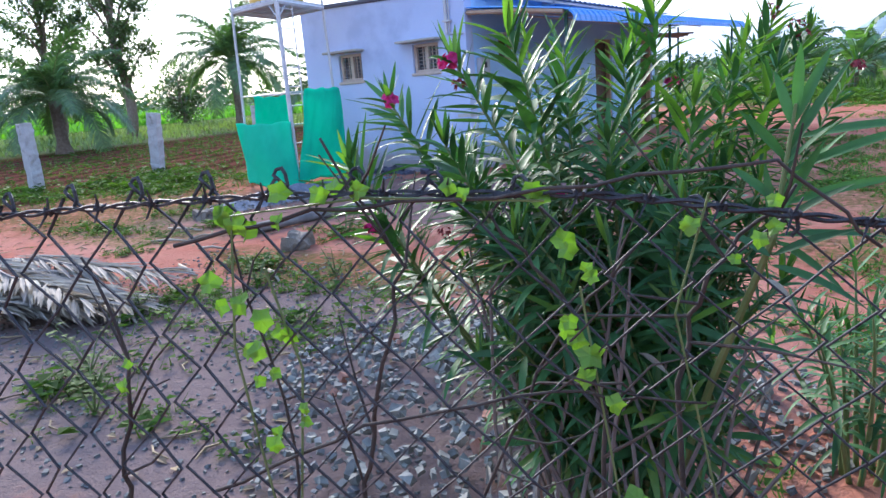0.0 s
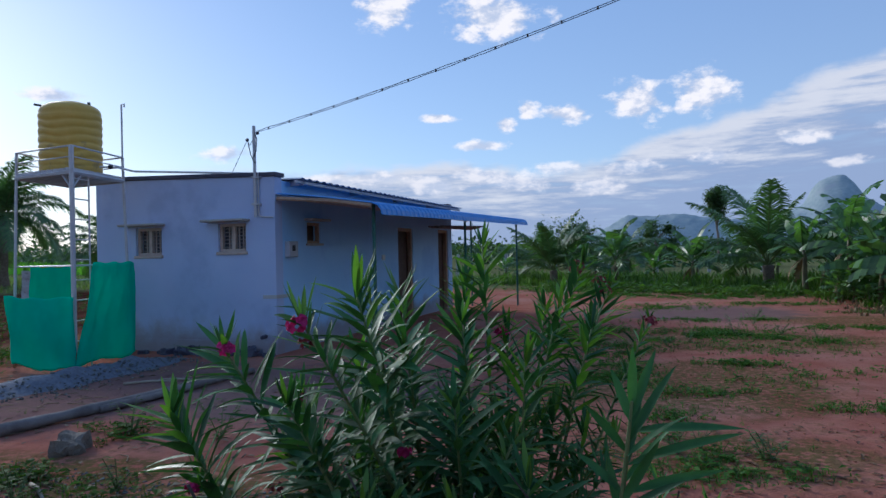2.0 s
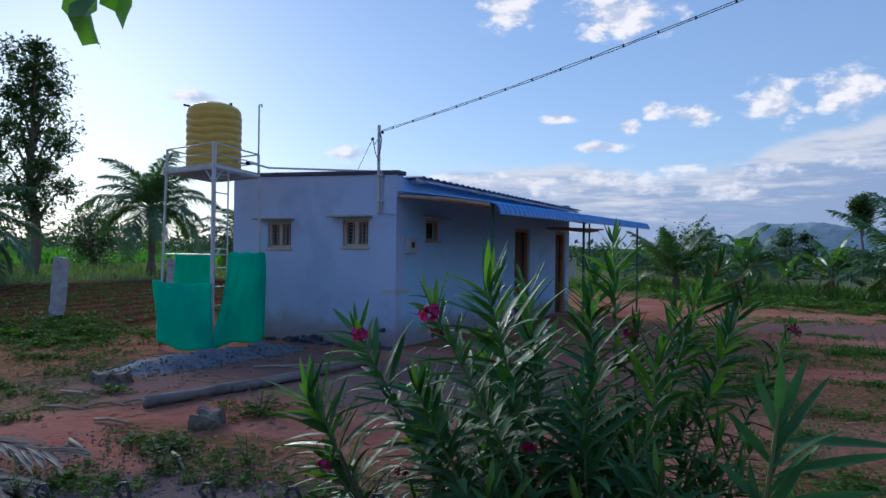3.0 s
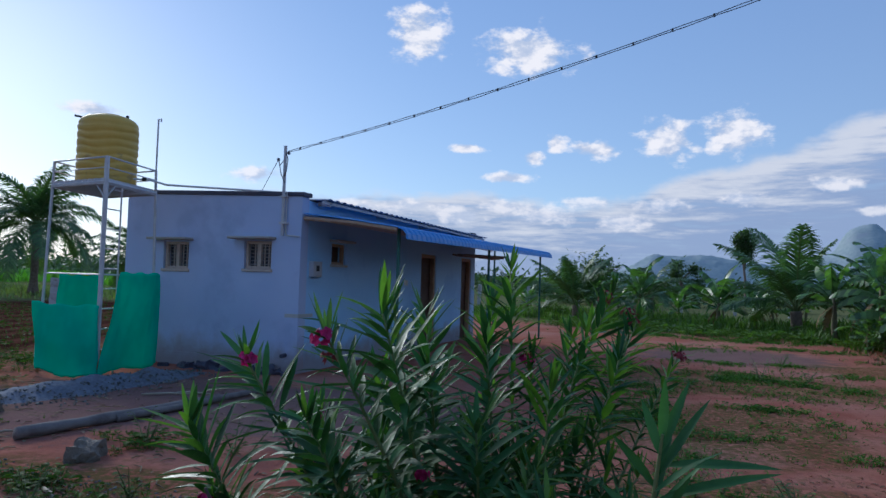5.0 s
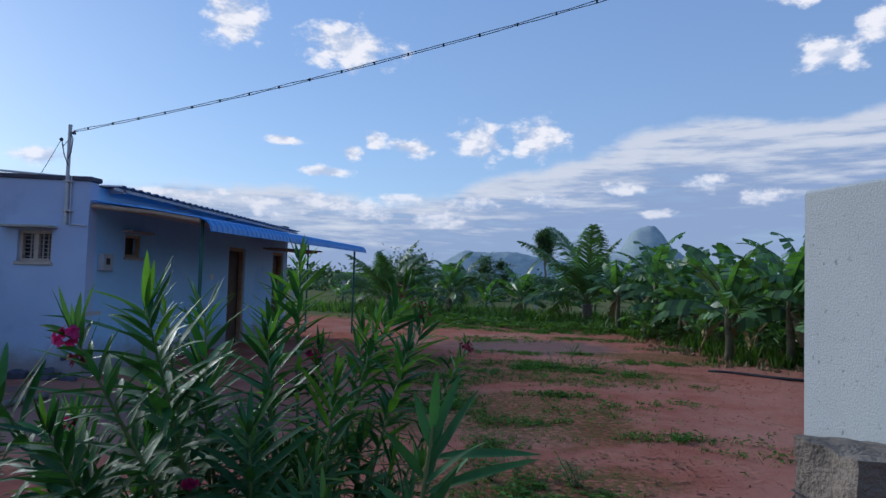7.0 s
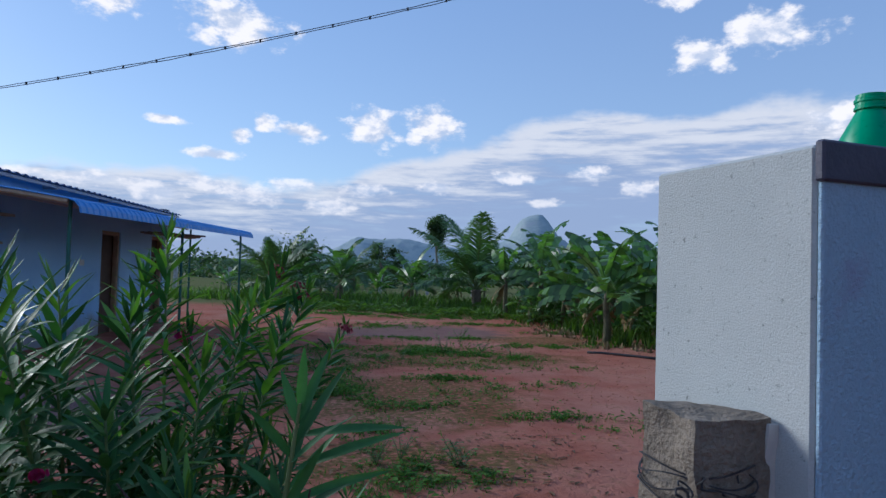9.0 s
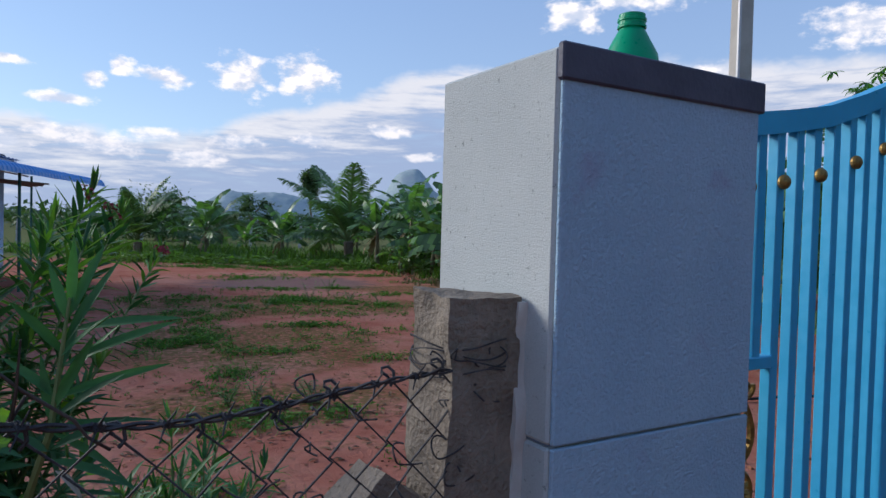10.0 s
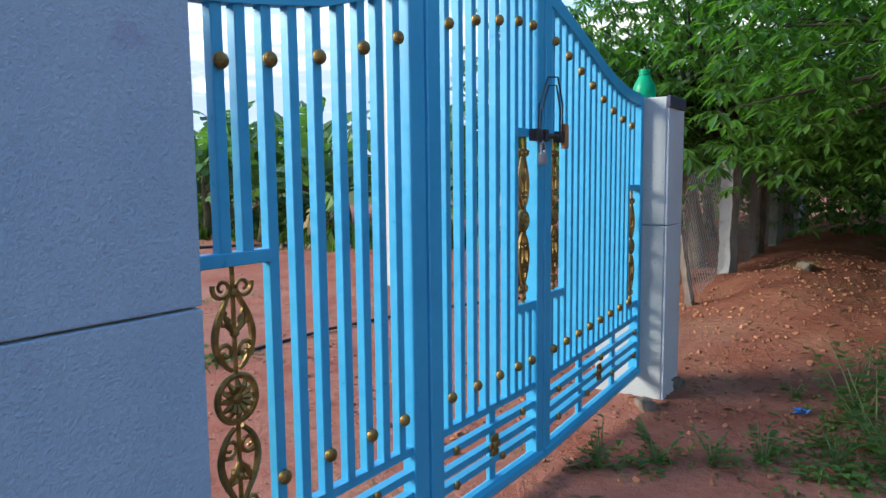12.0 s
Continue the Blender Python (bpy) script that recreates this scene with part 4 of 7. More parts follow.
build_leaf("gate_leaf", 0.625, 1.555, "sky-blue steel gate leaf with gold scroll and brass bosses", ((0.625, 0.665), (1.475, 1.553)),
           ((0.71, 0.868, 0.44, 1.108),), (0.765, 0.832, 0.913, 1.0, 1.085, 1.18, 1.265, 1.345, 1.425), 2, 0.033)
middle = build_leaf("gate_leaf", 1.568, 2.405, "sky-blue steel gate leaf with padlock and tall bars", ((1.568, 1.642), (2.345, 2.403)),
                    ((2.215, 2.32, 0.785, 1.48),), (1.70, 1.785, 1.87, 1.955, 2.035, 2.12, 2.185, 2.245, 2.305), 2, 0.028)
build_leaf("gate_leaf", 2.415, 3.66, "sky-blue steel gate leaf with falling curved top", ((2.415, 2.475), (3.615, 3.655)),
           ((2.5, 2.6, 0.80, 1.48), (3.5, 3.6, 0.59, 1.23)), tuple(2.515 + 0.068 * i for i in range(16)), 2, 0.024)


def build_lock():
    t = thing("gate_lock", GATE @ pose(2.4, 0.13, 1.488), "sliding steel bolt with hanging padlock", "lock")
    mb = MB()
    mb.tube([(-0.12, -0.01, 0.0), (0.17, -0.01, 0.0)], 0.011, 8)
    mb.tube([(-0.06, -0.01, 0.0), (-0.07, -0.03, -0.06)], 0.008, 6)
    part("bolt", mb, M_WIRE, t)
    for x in (-0.11, -0.03, 0.12):
        mb = MB()
        mb.box((x - 0.015, -0.03, -0.025), (x + 0.015, 0.012, 0.025), 0.004)
        part("bracket", mb, M_WIRE, t)
    mb = MB()
    mb.box((0.15, -0.03, -0.05), (0.18, 0.0, 0.06), 0.006)
    part("catch_plate", mb, M_RUSTY, t)
    mb = MB()
    mb.box((-0.09, -0.035, -0.125), (-0.04, -0.012, -0.07), 0.008)
    part("padlock_body", mb, M_BAR, t)
    mb = MB()
    mb.tube([(-0.08, -0.024, -0.075), (-0.08, -0.024, -0.04), (-0.065, -0.024, -0.025), (-0.05, -0.024, -0.04), (-0.05, -0.024, -0.075)], 0.005, 6)
    part("shackle", mb, M_BAR, t)
    mb = MB()
    pts = [(-0.1, -0.02, -0.02), (-0.11, -0.03, 0.12), (-0.03, -0.03, 0.24), (0.06, -0.03, 0.25), (0.12, -0.025, 0.14), (0.13, -0.02, 0.02)]
    mb.tube(pts, 0.004, 5)
    mb.tube([(p[0] * 0.8, p[1], p[2] * 0.9 - 0.01) for p in pts], 0.004, 5)
    part("cable_loop", mb, M_WIRE, t)


build_lock()


def build_bottle(m, label):
    t = thing("plastic_bottle", m, label, "bottle", "bottles on the pillars")
    mb = MB()
    mb.lathe([(0.062, 0.0), (0.066, 0.006), (0.066, 0.05), (0.062, 0.075), (0.034, 0.128), (0.029, 0.136), (0.029, 0.145)], 28)
    part("body", mb, M_BOTTLE, t, smooth=True)
    mb = MB()
    mb.lathe([(0.034, 0.138), (0.034, 0.143), (0.0315, 0.145), (0.0315, 0.152), (0.034, 0.154), (0.034, 0.16), (0.031, 0.162), (0.031, 0.17), (0.027, 0.171)], 28)
    part("neck_ring", mb, M_BOTTLE, t)


build_bottle(GATE @ pose(0.385, 0.2, 1.812), "green plastic bottle standing on the gate pillar")
build_bottle(GATE @ pose(3.78, 0.18, 1.764), "green plastic bottle on the slim pillar")


def rough_block(mb, lo, hi, n, amp, seed, lean=(0, 0)):
    """A hewn stone block: a subdivided box with uneven faces."""
    size = [hi[i] - lo[i] for i in range(3)]
    k = [max(2, int(size[i] / n)) for i in range(3)]
    seen = {}

    def vert(i, j, l):
        key = (i, j, l)
        if key not in seen:
            p = Vector((lo[0] + size[0] * i / k[0], lo[1] + size[1] * j / k[1], lo[2] + size[2] * l / k[2]))
            q = Vector(p) * 7 + Vector((seed, seed * 2, 0))
            p += Vector((noise.noise(q), noise.noise(q + Vector((9, 3, 1))), noise.noise(q + Vector((2, 8, 5))))) * amp
            q = q * 3
            p += Vector((noise.noise(q), noise.noise(q + Vector((9, 3, 1))), noise.noise(q + Vector((2, 8, 5))))) * amp * 0.4
            p.x += lean[0] * (p.z - lo[2])
            p.y += lean[1] * (p.z - lo[2])
            seen[key] = len(mb.v)
            mb.v.append(tuple(p))
        return seen[key]
    for a, b, c in ((0, 1, 2), (1, 2, 0), (2, 0, 1)):
        for end in (0, k[c]):
            for i in range(k[a]):
                for j in range(k[b]):
                    ids = []
                    for di, dj in ((0, 0), (1, 0), (1, 1), (0, 1)):
                        t = [0, 0, 0]
                        t[a], t[b], t[c] = i + di, j + dj, end
                        ids.append(vert(*t))
                    mb.f.append(tuple(ids if end else reversed(ids)))


def fence_y(a):
    """The fence runs a little towards the track away from the gate."""
    return 0.09 - 0.145 * max(0.0, -a - 0.17)


def build_boundary():
    sp = thing("stone_post", GATE, "rough hewn granite fence post tied with wire", "fence post", "stone posts")
    mb = MB()
    rough_block(mb, (-0.172, 0.085, -0.3), (-0.012, 0.235, 1.335), 0.016, 0.014, 4.0)
    part("shaft", mb, M_GRANITE, sp)
    mb = MB()
    rough_block(mb, (-0.026, 0.076, 0.2), (0.004, 0.2, 1.325), 0.016, 0.013, 8.0)
    part("mortar", mb, M_CEMENT, sp, "smear of grey mortar against the pillar")
    mb = MB()
    rough_block(mb, (-0.085, 0.079, 0.3), (-0.04, 0.0865, 0.93), 0.012, 0.017, 5.0)
    part("paint_splash", mb, M_PAINT_SPLASH, sp, "splash of blue paint")
    sl = thing("stone_slab", GATE @ pose(-0.95, 0.13, 0.05, 0, 40, 0), "broken granite slab leaning against the post", "stone")
    mb = MB()
    rough_block(mb, (-0.1, 0.0, -0.2), (0.1, 0.13, 1.17), 0.03, 0.018, 2.0)
    part("slab", mb, M_GRANITE, sl)

    f = thing("wire_fence", GATE, "rusted chain-link fence topped with barbed wire", "fence")
    rng = random.Random(3)
    w, hgt = 0.0545, 0.055

    def sag(a):
        return 0.02 * math.sin(max(0.0, min(1.0, (-a - 0.2) / 1.2)) * math.pi) + 0.012 * math.sin(a * 5)
    def top(a):
        t = max(0.0, min(1.0, (-a - 0.6) / 0.55))
        return 1.2 - 0.012 * math.exp(-((a + 0.55) / 0.2) ** 2) + 0.075 * t * t * (3 - 2 * t)
    for i in range(80):
        a = -0.17 - w * i
        y = fence_y(a)
        mb = MB()
        pts, r = [], 0.0026
        for j in range(23):
            s = (1 if (j + i) % 2 else -1) * w / 2
            z = top(a) - hgt * j - sag(a) * max(0, 1 - j / 12)
            pts.append((a + s + rng.uniform(-0.003, 0.003), y + 0.004 * (1 if j % 2 else -1), z))
        mb.tube(pts, r, 4, False)
        if (i % 2) == 0:
            # knuckled end at the top
            p = pts[0]
            mb.tube([p, (p[0] - 0.009, y, p[2] + 0.006), (p[0] - 0.006, y + 0.005, p[2] + 0.013), (p[0] + 0.004, y + 0.002, p[2] + 0.015), (p[0] + 0.012, y - 0.003, p[2] + 0.007), (p[0] + 0.014, y - 0.004, p[2] - 0.008), (p[0] + 0.006, y - 0.004, p[2] - 0.018)], 0.0029, 5)
        part("mesh_strand", mb, M_WIRE, f)
    for z0, r in ((1.232, 0.0029), (0.62, 0.002)):
        mb = MB()
        for ph in (0.0, math.pi):
            mb.tube([(-0.17 - 0.009 * i, fence_y(-0.17 - 0.009 * i) - 0.008 + 0.0035 * math.cos(i * 0.55 + ph), z0 + (top(-0.17 - 0.009 * i) - 1.243 if z0 > 1 else 0) * 0.8 - sag(-0.17 - 0.009 * i) * 0.5 + 0.0035 * math.sin(i * 0.55 + ph)) for i in range(490)], r, 4, False)
        part("barbed_wire", mb, M_WIRE, f)
        if z0 > 1:
            for i in range(42):
                mb = MB()
                a = -0.25 - 0.085 * i
                y = fence_y(a)
                z = z0 + (top(a) - 1.243) * 0.8 - sag(a) * 0.5
                mb.tube([(a + 0.012 * math.sin(t * 1.1) * 0.4 + (t - 5) * 0.0018, y - 0.008 + 0.006 * math.cos(t * 1.9), z + 0.006 * math.sin(t * 1.9)) for t in range(11)], 0.0024, 4)
                for s in (-1, 1):
                    mb.tube([(a, y - 0.008, z), (a + s * 0.01, y - 0.008 - 0.02 * rng.uniform(0.2, 1), z + s * 0.022)], [0.0024, 0.0012], 4)
                part("barb", mb, M_WIRE, f)
    # the wire is wound round the post
    for i in range(4):
        mb = MB()
        z = 1.19 + 0.018 * i
        n = 44
        mb.tube([(-0.09 + 0.1 * math.cos(6.2832 * t / n) * (1.0 + 0.03 * math.sin(t * 0.5 + i)), 0.178 + 0.105 * math.sin(6.2832 * t / n), z + 0.009 * math.sin(t * 0.43 + i * 1.7)) for t in range(n + 1)], 0.002, 4)
        part("binding", mb, M_WIRE, f)
    for i in range(18):
        mb = MB()
        q = Vector((rng.uniform(-0.62, -0.02), 0, rng.uniform(0.98, 1.26)))
        q.y = fence_y(q.x) - 0.01
        r, s0, tw = rng.uniform(0.012, 0.03), rng.uniform(0, 6.28), rng.uniform(2.5, 6.0)
        pts = [q + Vector((r * math.cos(s0 + tw * t / 14) + 0.03 * t / 14, 0.01 * math.sin(t * 0.7), r * 0.8 * math.sin(s0 + tw * t / 14))) for t in range(15)]
        mb.tube(pts, 0.0018, 5)
        part("loose_wire", mb, M_WIRE, f)


build_boundary()


# ---- oleander beside the fence ----
def blossom(mb, c, n, s, fade, rng):
    """A five-petalled flower facing along n."""
    e1 = n.orthogonal().normalized()
    e2 = n.cross(e1)
    ph = rng.uniform(0, 6)
    for j in range(5):
        a = 1.2566 * j + ph
        way = e1 * math.cos(a) + e2 * math.sin(a) + n * (0.35 if not fade else 1.1)
        mb.blade(c, way, n, s, s * (0.95 if not fade else 0.5), 0.15 if not fade else 0.5, 0.25, 4)


def flower_head(shoot, c, fl, rng, size=1.0):
    mb = MB()
    for k in range(12 if fl == 1 else 14):
        n = Vector((rng.uniform(-1, 1), rng.uniform(-1, 0.7), rng.uniform(-0.3, 1))).normalized()
        blossom(mb, c + n * rng.uniform(0.008, 0.03) * size, n, size * rng.uniform(0.014, 0.021), fl == 2, rng)
    part("flower", mb, M_PINK if fl == 1 else M_WILT, shoot, "bright pink blossom" if fl == 1 else "wilted dark red blossom", kind="stuff")


def add_shoot(t, rng, root, tip, sc, fl, per_metre, start, light=0.0, bow=0.08):
    """One arching shoot with whorled lance leaves and perhaps a flower head."""
    mid = root.lerp(tip, 0.5) + Vector((-tip.y * 0.05, tip.x * 0.05, bow)) + Vector((rng.uniform(-0.05, 0.05), rng.uniform(-0.05, 0.05), 0))

    def along(u):
        return root * (1 - u) ** 2 + mid * (2 * u * (1 - u)) + tip * u * u
    shoot = new("shoot")
    shoot.parent = t
    mb = MB()
    mb.tube([along(i / 10) for i in range(11)], [0.0105 - 0.0075 * i / 10 for i in range(11)], 6)
    part("stem", mb, M_OLE_STEM, shoot, smooth=True)
    mb, young = MB(), MB()
    whorls = max(3, int((tip - root).length * (1 - start) * per_metre))
    ang = rng.uniform(0, 6)
    for k in range(whorls):
        u = start + (1.0 - start) * ((k + 0.5) / whorls) ** 0.85
        p, q = along(u), along(min(1.0, u + 0.02))
        d = (q - p).normalized() if (q - p).length > 1e-6 else Vector((0, 0, 1))
        ang += 1.05 + rng.uniform(-0.15, 0.15)
        s1 = d.orthogonal().normalized()
        s2 = d.cross(s1)
        up = 0.12 + 0.95 * u ** 4
        for j in range(3):
            if rng.random() < 0.06 + 0.35 * (1 - u):
                continue
            a = ang + 2.0944 * j + rng.uniform(-0.25, 0.25)
            way = s1 * math.cos(a) + s2 * math.sin(a) + d * (up + rng.uniform(-0.3, 0.3))
            ln = sc * rng.uniform(0.125, 0.215) * (0.7 if u > 0.95 else 1)
            fresh = u > 0.93 and rng.random() < 0.4 + light or rng.random() < light
            (young if fresh else mb).blade(p, way, d, ln, ln * rng.uniform(0.105, 0.15), rng.uniform(-0.02, 0.22 + 0.7 * (1 - u) ** 0.8), 0.32, 6, rng.uniform(-0.5, 0.5))
    for j in range(6):
        a = rng.uniform(0, 6.283)
        ln = sc * rng.uniform(0.07, 0.13)
        (mb if rng.random() < 0.55 else young).blade(tip, Vector((0.45 * math.cos(a), 0.45 * math.sin(a), 1)), (math.cos(a), math.sin(a), 0.1), ln, ln * 0.13, 0.02, 0.35, 5)
    part("foliage", mb, M_OLE, shoot, kind="stuff", smooth=True)
    if young.v:
        part("young_foliage", young, M_OLE_NEW, shoot, "fresh yellow-green leaves", kind="stuff", smooth=True)
    if fl:
        flower_head(shoot, tip + Vector((rng.uniform(-0.02, 0.02), -0.015, 0.0)), fl, rng, 0.85)


def build_oleander():
    rng = random.Random(11)
    base = Vector((0.28, 2.72, 0))
    t = thing("oleander_bush", pose(base.x, base.y, -0.02), "tall oleander with narrow dark leaves and few pink flowers", "shrub")
    # leading shoots: place of the tip, leaf scale, flower (0 none, 1 pink, 2 wilted), share of fresh leaves
    tips = [(0.10, 2.45, 1.53, 1.3, 0, 0.1), (0.02, 2.31, 1.475, 0.95, 1, 0), (-0.30, 2.43, 1.39, 1.05, 1, 0), (0.07, 2.83, 1.50, 1.1, 0, 0), (0.285, 3.02, 1.665, 0.8, 0, 0.55),
            (0.56, 3.44, 1.58, 0.9, 2, 0.25), (0.05, 2.62, 1.56, 0.5, 0, 0.5), (-0.42, 2.36, 1.21, 1.15, 0, 0.1), (0.20, 3.10, 1.53, 1.0, 0, 0.2),
            (0.36, 3.03, 1.38, 0.8, 1, 0), (0.52, 3.14, 1.47, 0.95, 0, 0.35), (-0.24, 2.73, 1.19, 1.0, 1, 0), (0.80, 3.37, 1.385, 0.55, 2, 0.2),
            (0.64, 3.0, 1.40, 0.95, 0, 0.2), (0.30, 2.72, 1.44, 1.0, 0, 0), (0.36, 2.45, 1.26, 1.1, 0, 0), (0.48, 2.75, 1.32, 1.0, 0, 0.1), (-0.05, 2.42, 1.18, 1.0, 0, 0),
            (-0.40, 2.45, 1.0, 1.0, 1, 0), (-0.12, 2.9, 1.30, 0.95, 0, 0), (0.66, 3.4, 1.50, 0.9, 2, 0.2),
            (0.55, 2.42, 1.08, 1.1, 0, 0), (0.2, 2.25, 1.05, 1.05, 0, 0), (-0.2, 2.6, 1.08, 1.0, 0, 0), (0.42, 3.4, 1.42, 0.9, 0, 0.3), (0.18, 2.6, 1.36, 1.0, 0, 0), (-0.02, 2.3, 1.27, 1.0, 0, 0)]
    for n, (x, y, z, sc, fl, light) in enumerate(tips):
        root = Vector((rng.uniform(-0.2, 0.24), rng.uniform(-0.14, 0.2), 0))
        add_shoot(t, rng, root, Vector((x, y, z)) - base, sc, fl, 40, 0.42, light)
    # shorter shoots that fill the middle
    for _ in range(84):
        a, r = rng.uniform(0, 6.283), rng.uniform(0.05, 0.6) ** 0.8
        tip = Vector((0.28 + 0.72 * r * math.cos(a), 2.74 + 0.7 * r * math.sin(a), rng.uniform(0.5, 1.28) - 0.22 * r))
        root = Vector((rng.uniform(-0.22, 0.24), rng.uniform(-0.16, 0.2), 0))
        add_shoot(t, rng, root, tip - base, rng.uniform(0.8, 1.05), 0, 24, 0.34, 0.03 if tip.z > 0.8 else 0.1)
    # bare dry stems low inside the bush
    for k in range(34):
        mb = MB()
        r = Vector((rng.uniform(-0.3, 0.34), rng.uniform(-0.3, 0.1), 0))
        q = r + Vector((rng.uniform(-0.3, 0.3), rng.uniform(-0.25, 0.05), rng.uniform(0.5, 1.05)))
        mb.tube([r, r.lerp(q, 0.5) + Vector((rng.uniform(-0.05, 0.05), 0, 0)), q, q + Vector((rng.uniform(-0.12, 0.12), -0.03, 0.1))], [0.008, 0.006, 0.004, 0.002], 5)
        part("dry_stem", mb, M_LOG, t, "bare grey stem")
    mb = MB()
    for k in range(70):
        q = Vector((rng.uniform(-0.4, 0.45), rng.uniform(-0.4, 0.1), rng.uniform(0.15, 0.95)))
        mb.blade(q, (rng.uniform(-1, 1), rng.uniform(-1, 0.3), rng.uniform(-1, -0.1)), (0, 0, 1), rng.uniform(0.08, 0.15), 0.016, 0.3, 0.6, 5, rng.uniform(-1.5, 1.5))
    part("dead_leaf", mb, M_DRY, t, "curled dry leaves caught in the stems", kind="stuff")
    # fat flower buds and open heads low on the near side
    for x, y, z, fl in ((-0.36, 2.36, 1.02, 1), (-0.12, 2.5, 1.1, 1), (0.0, 2.36, 1.42, 2), (0.62, 3.42, 1.53, 2), (0.2, 2.5, 1.12, 1), (-0.2, 2.52, 0.98, 2)):
        flower_head(t, Vector((x, y, z)) - base, fl, rng, 0.7)
    # the broad near shoot with long spreading leaves
    shoot = new("shoot")
    shoot.parent = t
    mb = MB()
    c = Vector((0.79, 2.25, 1.245)) - base
    # angle from level, leaf length, height of its node on the stem
    for i, (deg, ln, z) in enumerate(((-32, 0.15, -0.17), (22, 0.19, -0.10), (30, 0.225, -0.04), (12, 0.2, 0.025), (140, 0.14, -0.10), (45, 0.19, -0.02), (122, 0.16, -0.02), (62, 0.22, 0.0), (72, 0.18, 0.05), (108, 0.13, 0.05), (88, 0.15, 0.07), (-10, 0.16, -0.22),
                                       (38, 0.18, -0.14), (54, 0.19, -0.08), (66, 0.2, -0.12), (80, 0.18, -0.05), (5, 0.17, -0.16), (98, 0.16, -0.15), (150, 0.12, -0.2), (28, 0.15, -0.2))):
        a = radians(deg + rng.uniform(-3, 3))
        p = c + Vector((0.12 * z, rng.uniform(-0.01, 0.02), z))
        mb.blade(p, Vector((math.cos(a), rng.uniform(-0.35, 0.35), math.sin(a))), (rng.uniform(-0.3, 0.3), -0.75, 0.9), ln * (1.15 if deg < 35 else 0.95), 0.02, 0.08 if deg > 0 else 0.2, 0.45, 8, rng.uniform(-0.8, 0.8))
    part("foliage", mb, M_OLE, shoot, smooth=True)
    mb = MB()
    mb.tube([(0.12, -0.1, 0), (0.34, -0.3, 0.7), c - Vector((0.02, 0, 0.16)), c + Vector((0.01, 0, 0.09))], [0.013, 0.01, 0.007, 0.003], 6)
    part("stem", mb, M_OLE_STEM, shoot)


build_oleander()


def build_sapling(x, y, h, n, seed, label):
    rng = random.Random(seed)
    t = thing("oleander_sapling", at_ground(x, y, -0.02), label, "shrub")
    for k in range(n):
        a = 2.4 * k
        r = 0.3 * math.sqrt((k + 0.5) / n)
        add_shoot(t, rng, Vector((0.05 * math.cos(a), 0.05 * math.sin(a), 0)), Vector((r * math.cos(a), r * math.sin(a), h * rng.uniform(0.7, 1.0))), 0.85, 0, 20, 0.2)


build_sapling(0.88, 3.3, 0.75, 9, 5, "small young oleander growing behind the fence")
build_sapling(0.80, 3.65, 0.5, 6, 6, "low oleander seedling behind the fence")


# ---- grass, weeds and small growth ----
def grass_patch(name, spots, seed, material, label, lo=0.04, hi=0.14, density=260, wide=0.006):
    """Loose blades in round spots (x, y, rx, ry)."""
    rng = random.Random(seed)
    mb = MB()
    for x, y, rx, ry in spots:
        for _ in range(int(density * math.pi * rx * ry)):
            a, r = rng.uniform(0, 6.283), math.sqrt(rng.random())
            px, py = x + rx * r * math.cos(a), y + ry * r * math.sin(a)
            if noise.noise(Vector((px * 2.3, py * 2.3, seed))) < -0.12 + 0.3 * r:
                continue
            z = height(px, py)
            h, b = rng.uniform(lo, hi) * (1.15 - 0.6 * r), rng.uniform(0, 6.283)
            dx, dy = math.cos(b), math.sin(b)
            w = wide * rng.uniform(0.6, 1.4)
            k = len(mb.v)
            ln = rng.uniform(0.1, 0.8) * h
            mb.v += [(px - dy * w, py + dx * w, z - 0.01), (px + dy * w, py - dx * w, z - 0.01), (px + dx * ln * 0.4 + dy * w * 0.8, py + dy * ln * 0.4 - dx * w * 0.8, z + h * 0.65), (px + dx * ln * 0.4 - dy * w * 0.8, py + dy * ln * 0.4 + dx * w * 0.8, z + h * 0.65), (px + dx * ln, py + dy * ln, z + h)]
            mb.f += [(k, k + 1, k + 2, k + 3), (k + 3, k + 2, k + 4)]
    ob = part(name, mb, material)
    tagged(ob, label, "grass", kind="stuff")


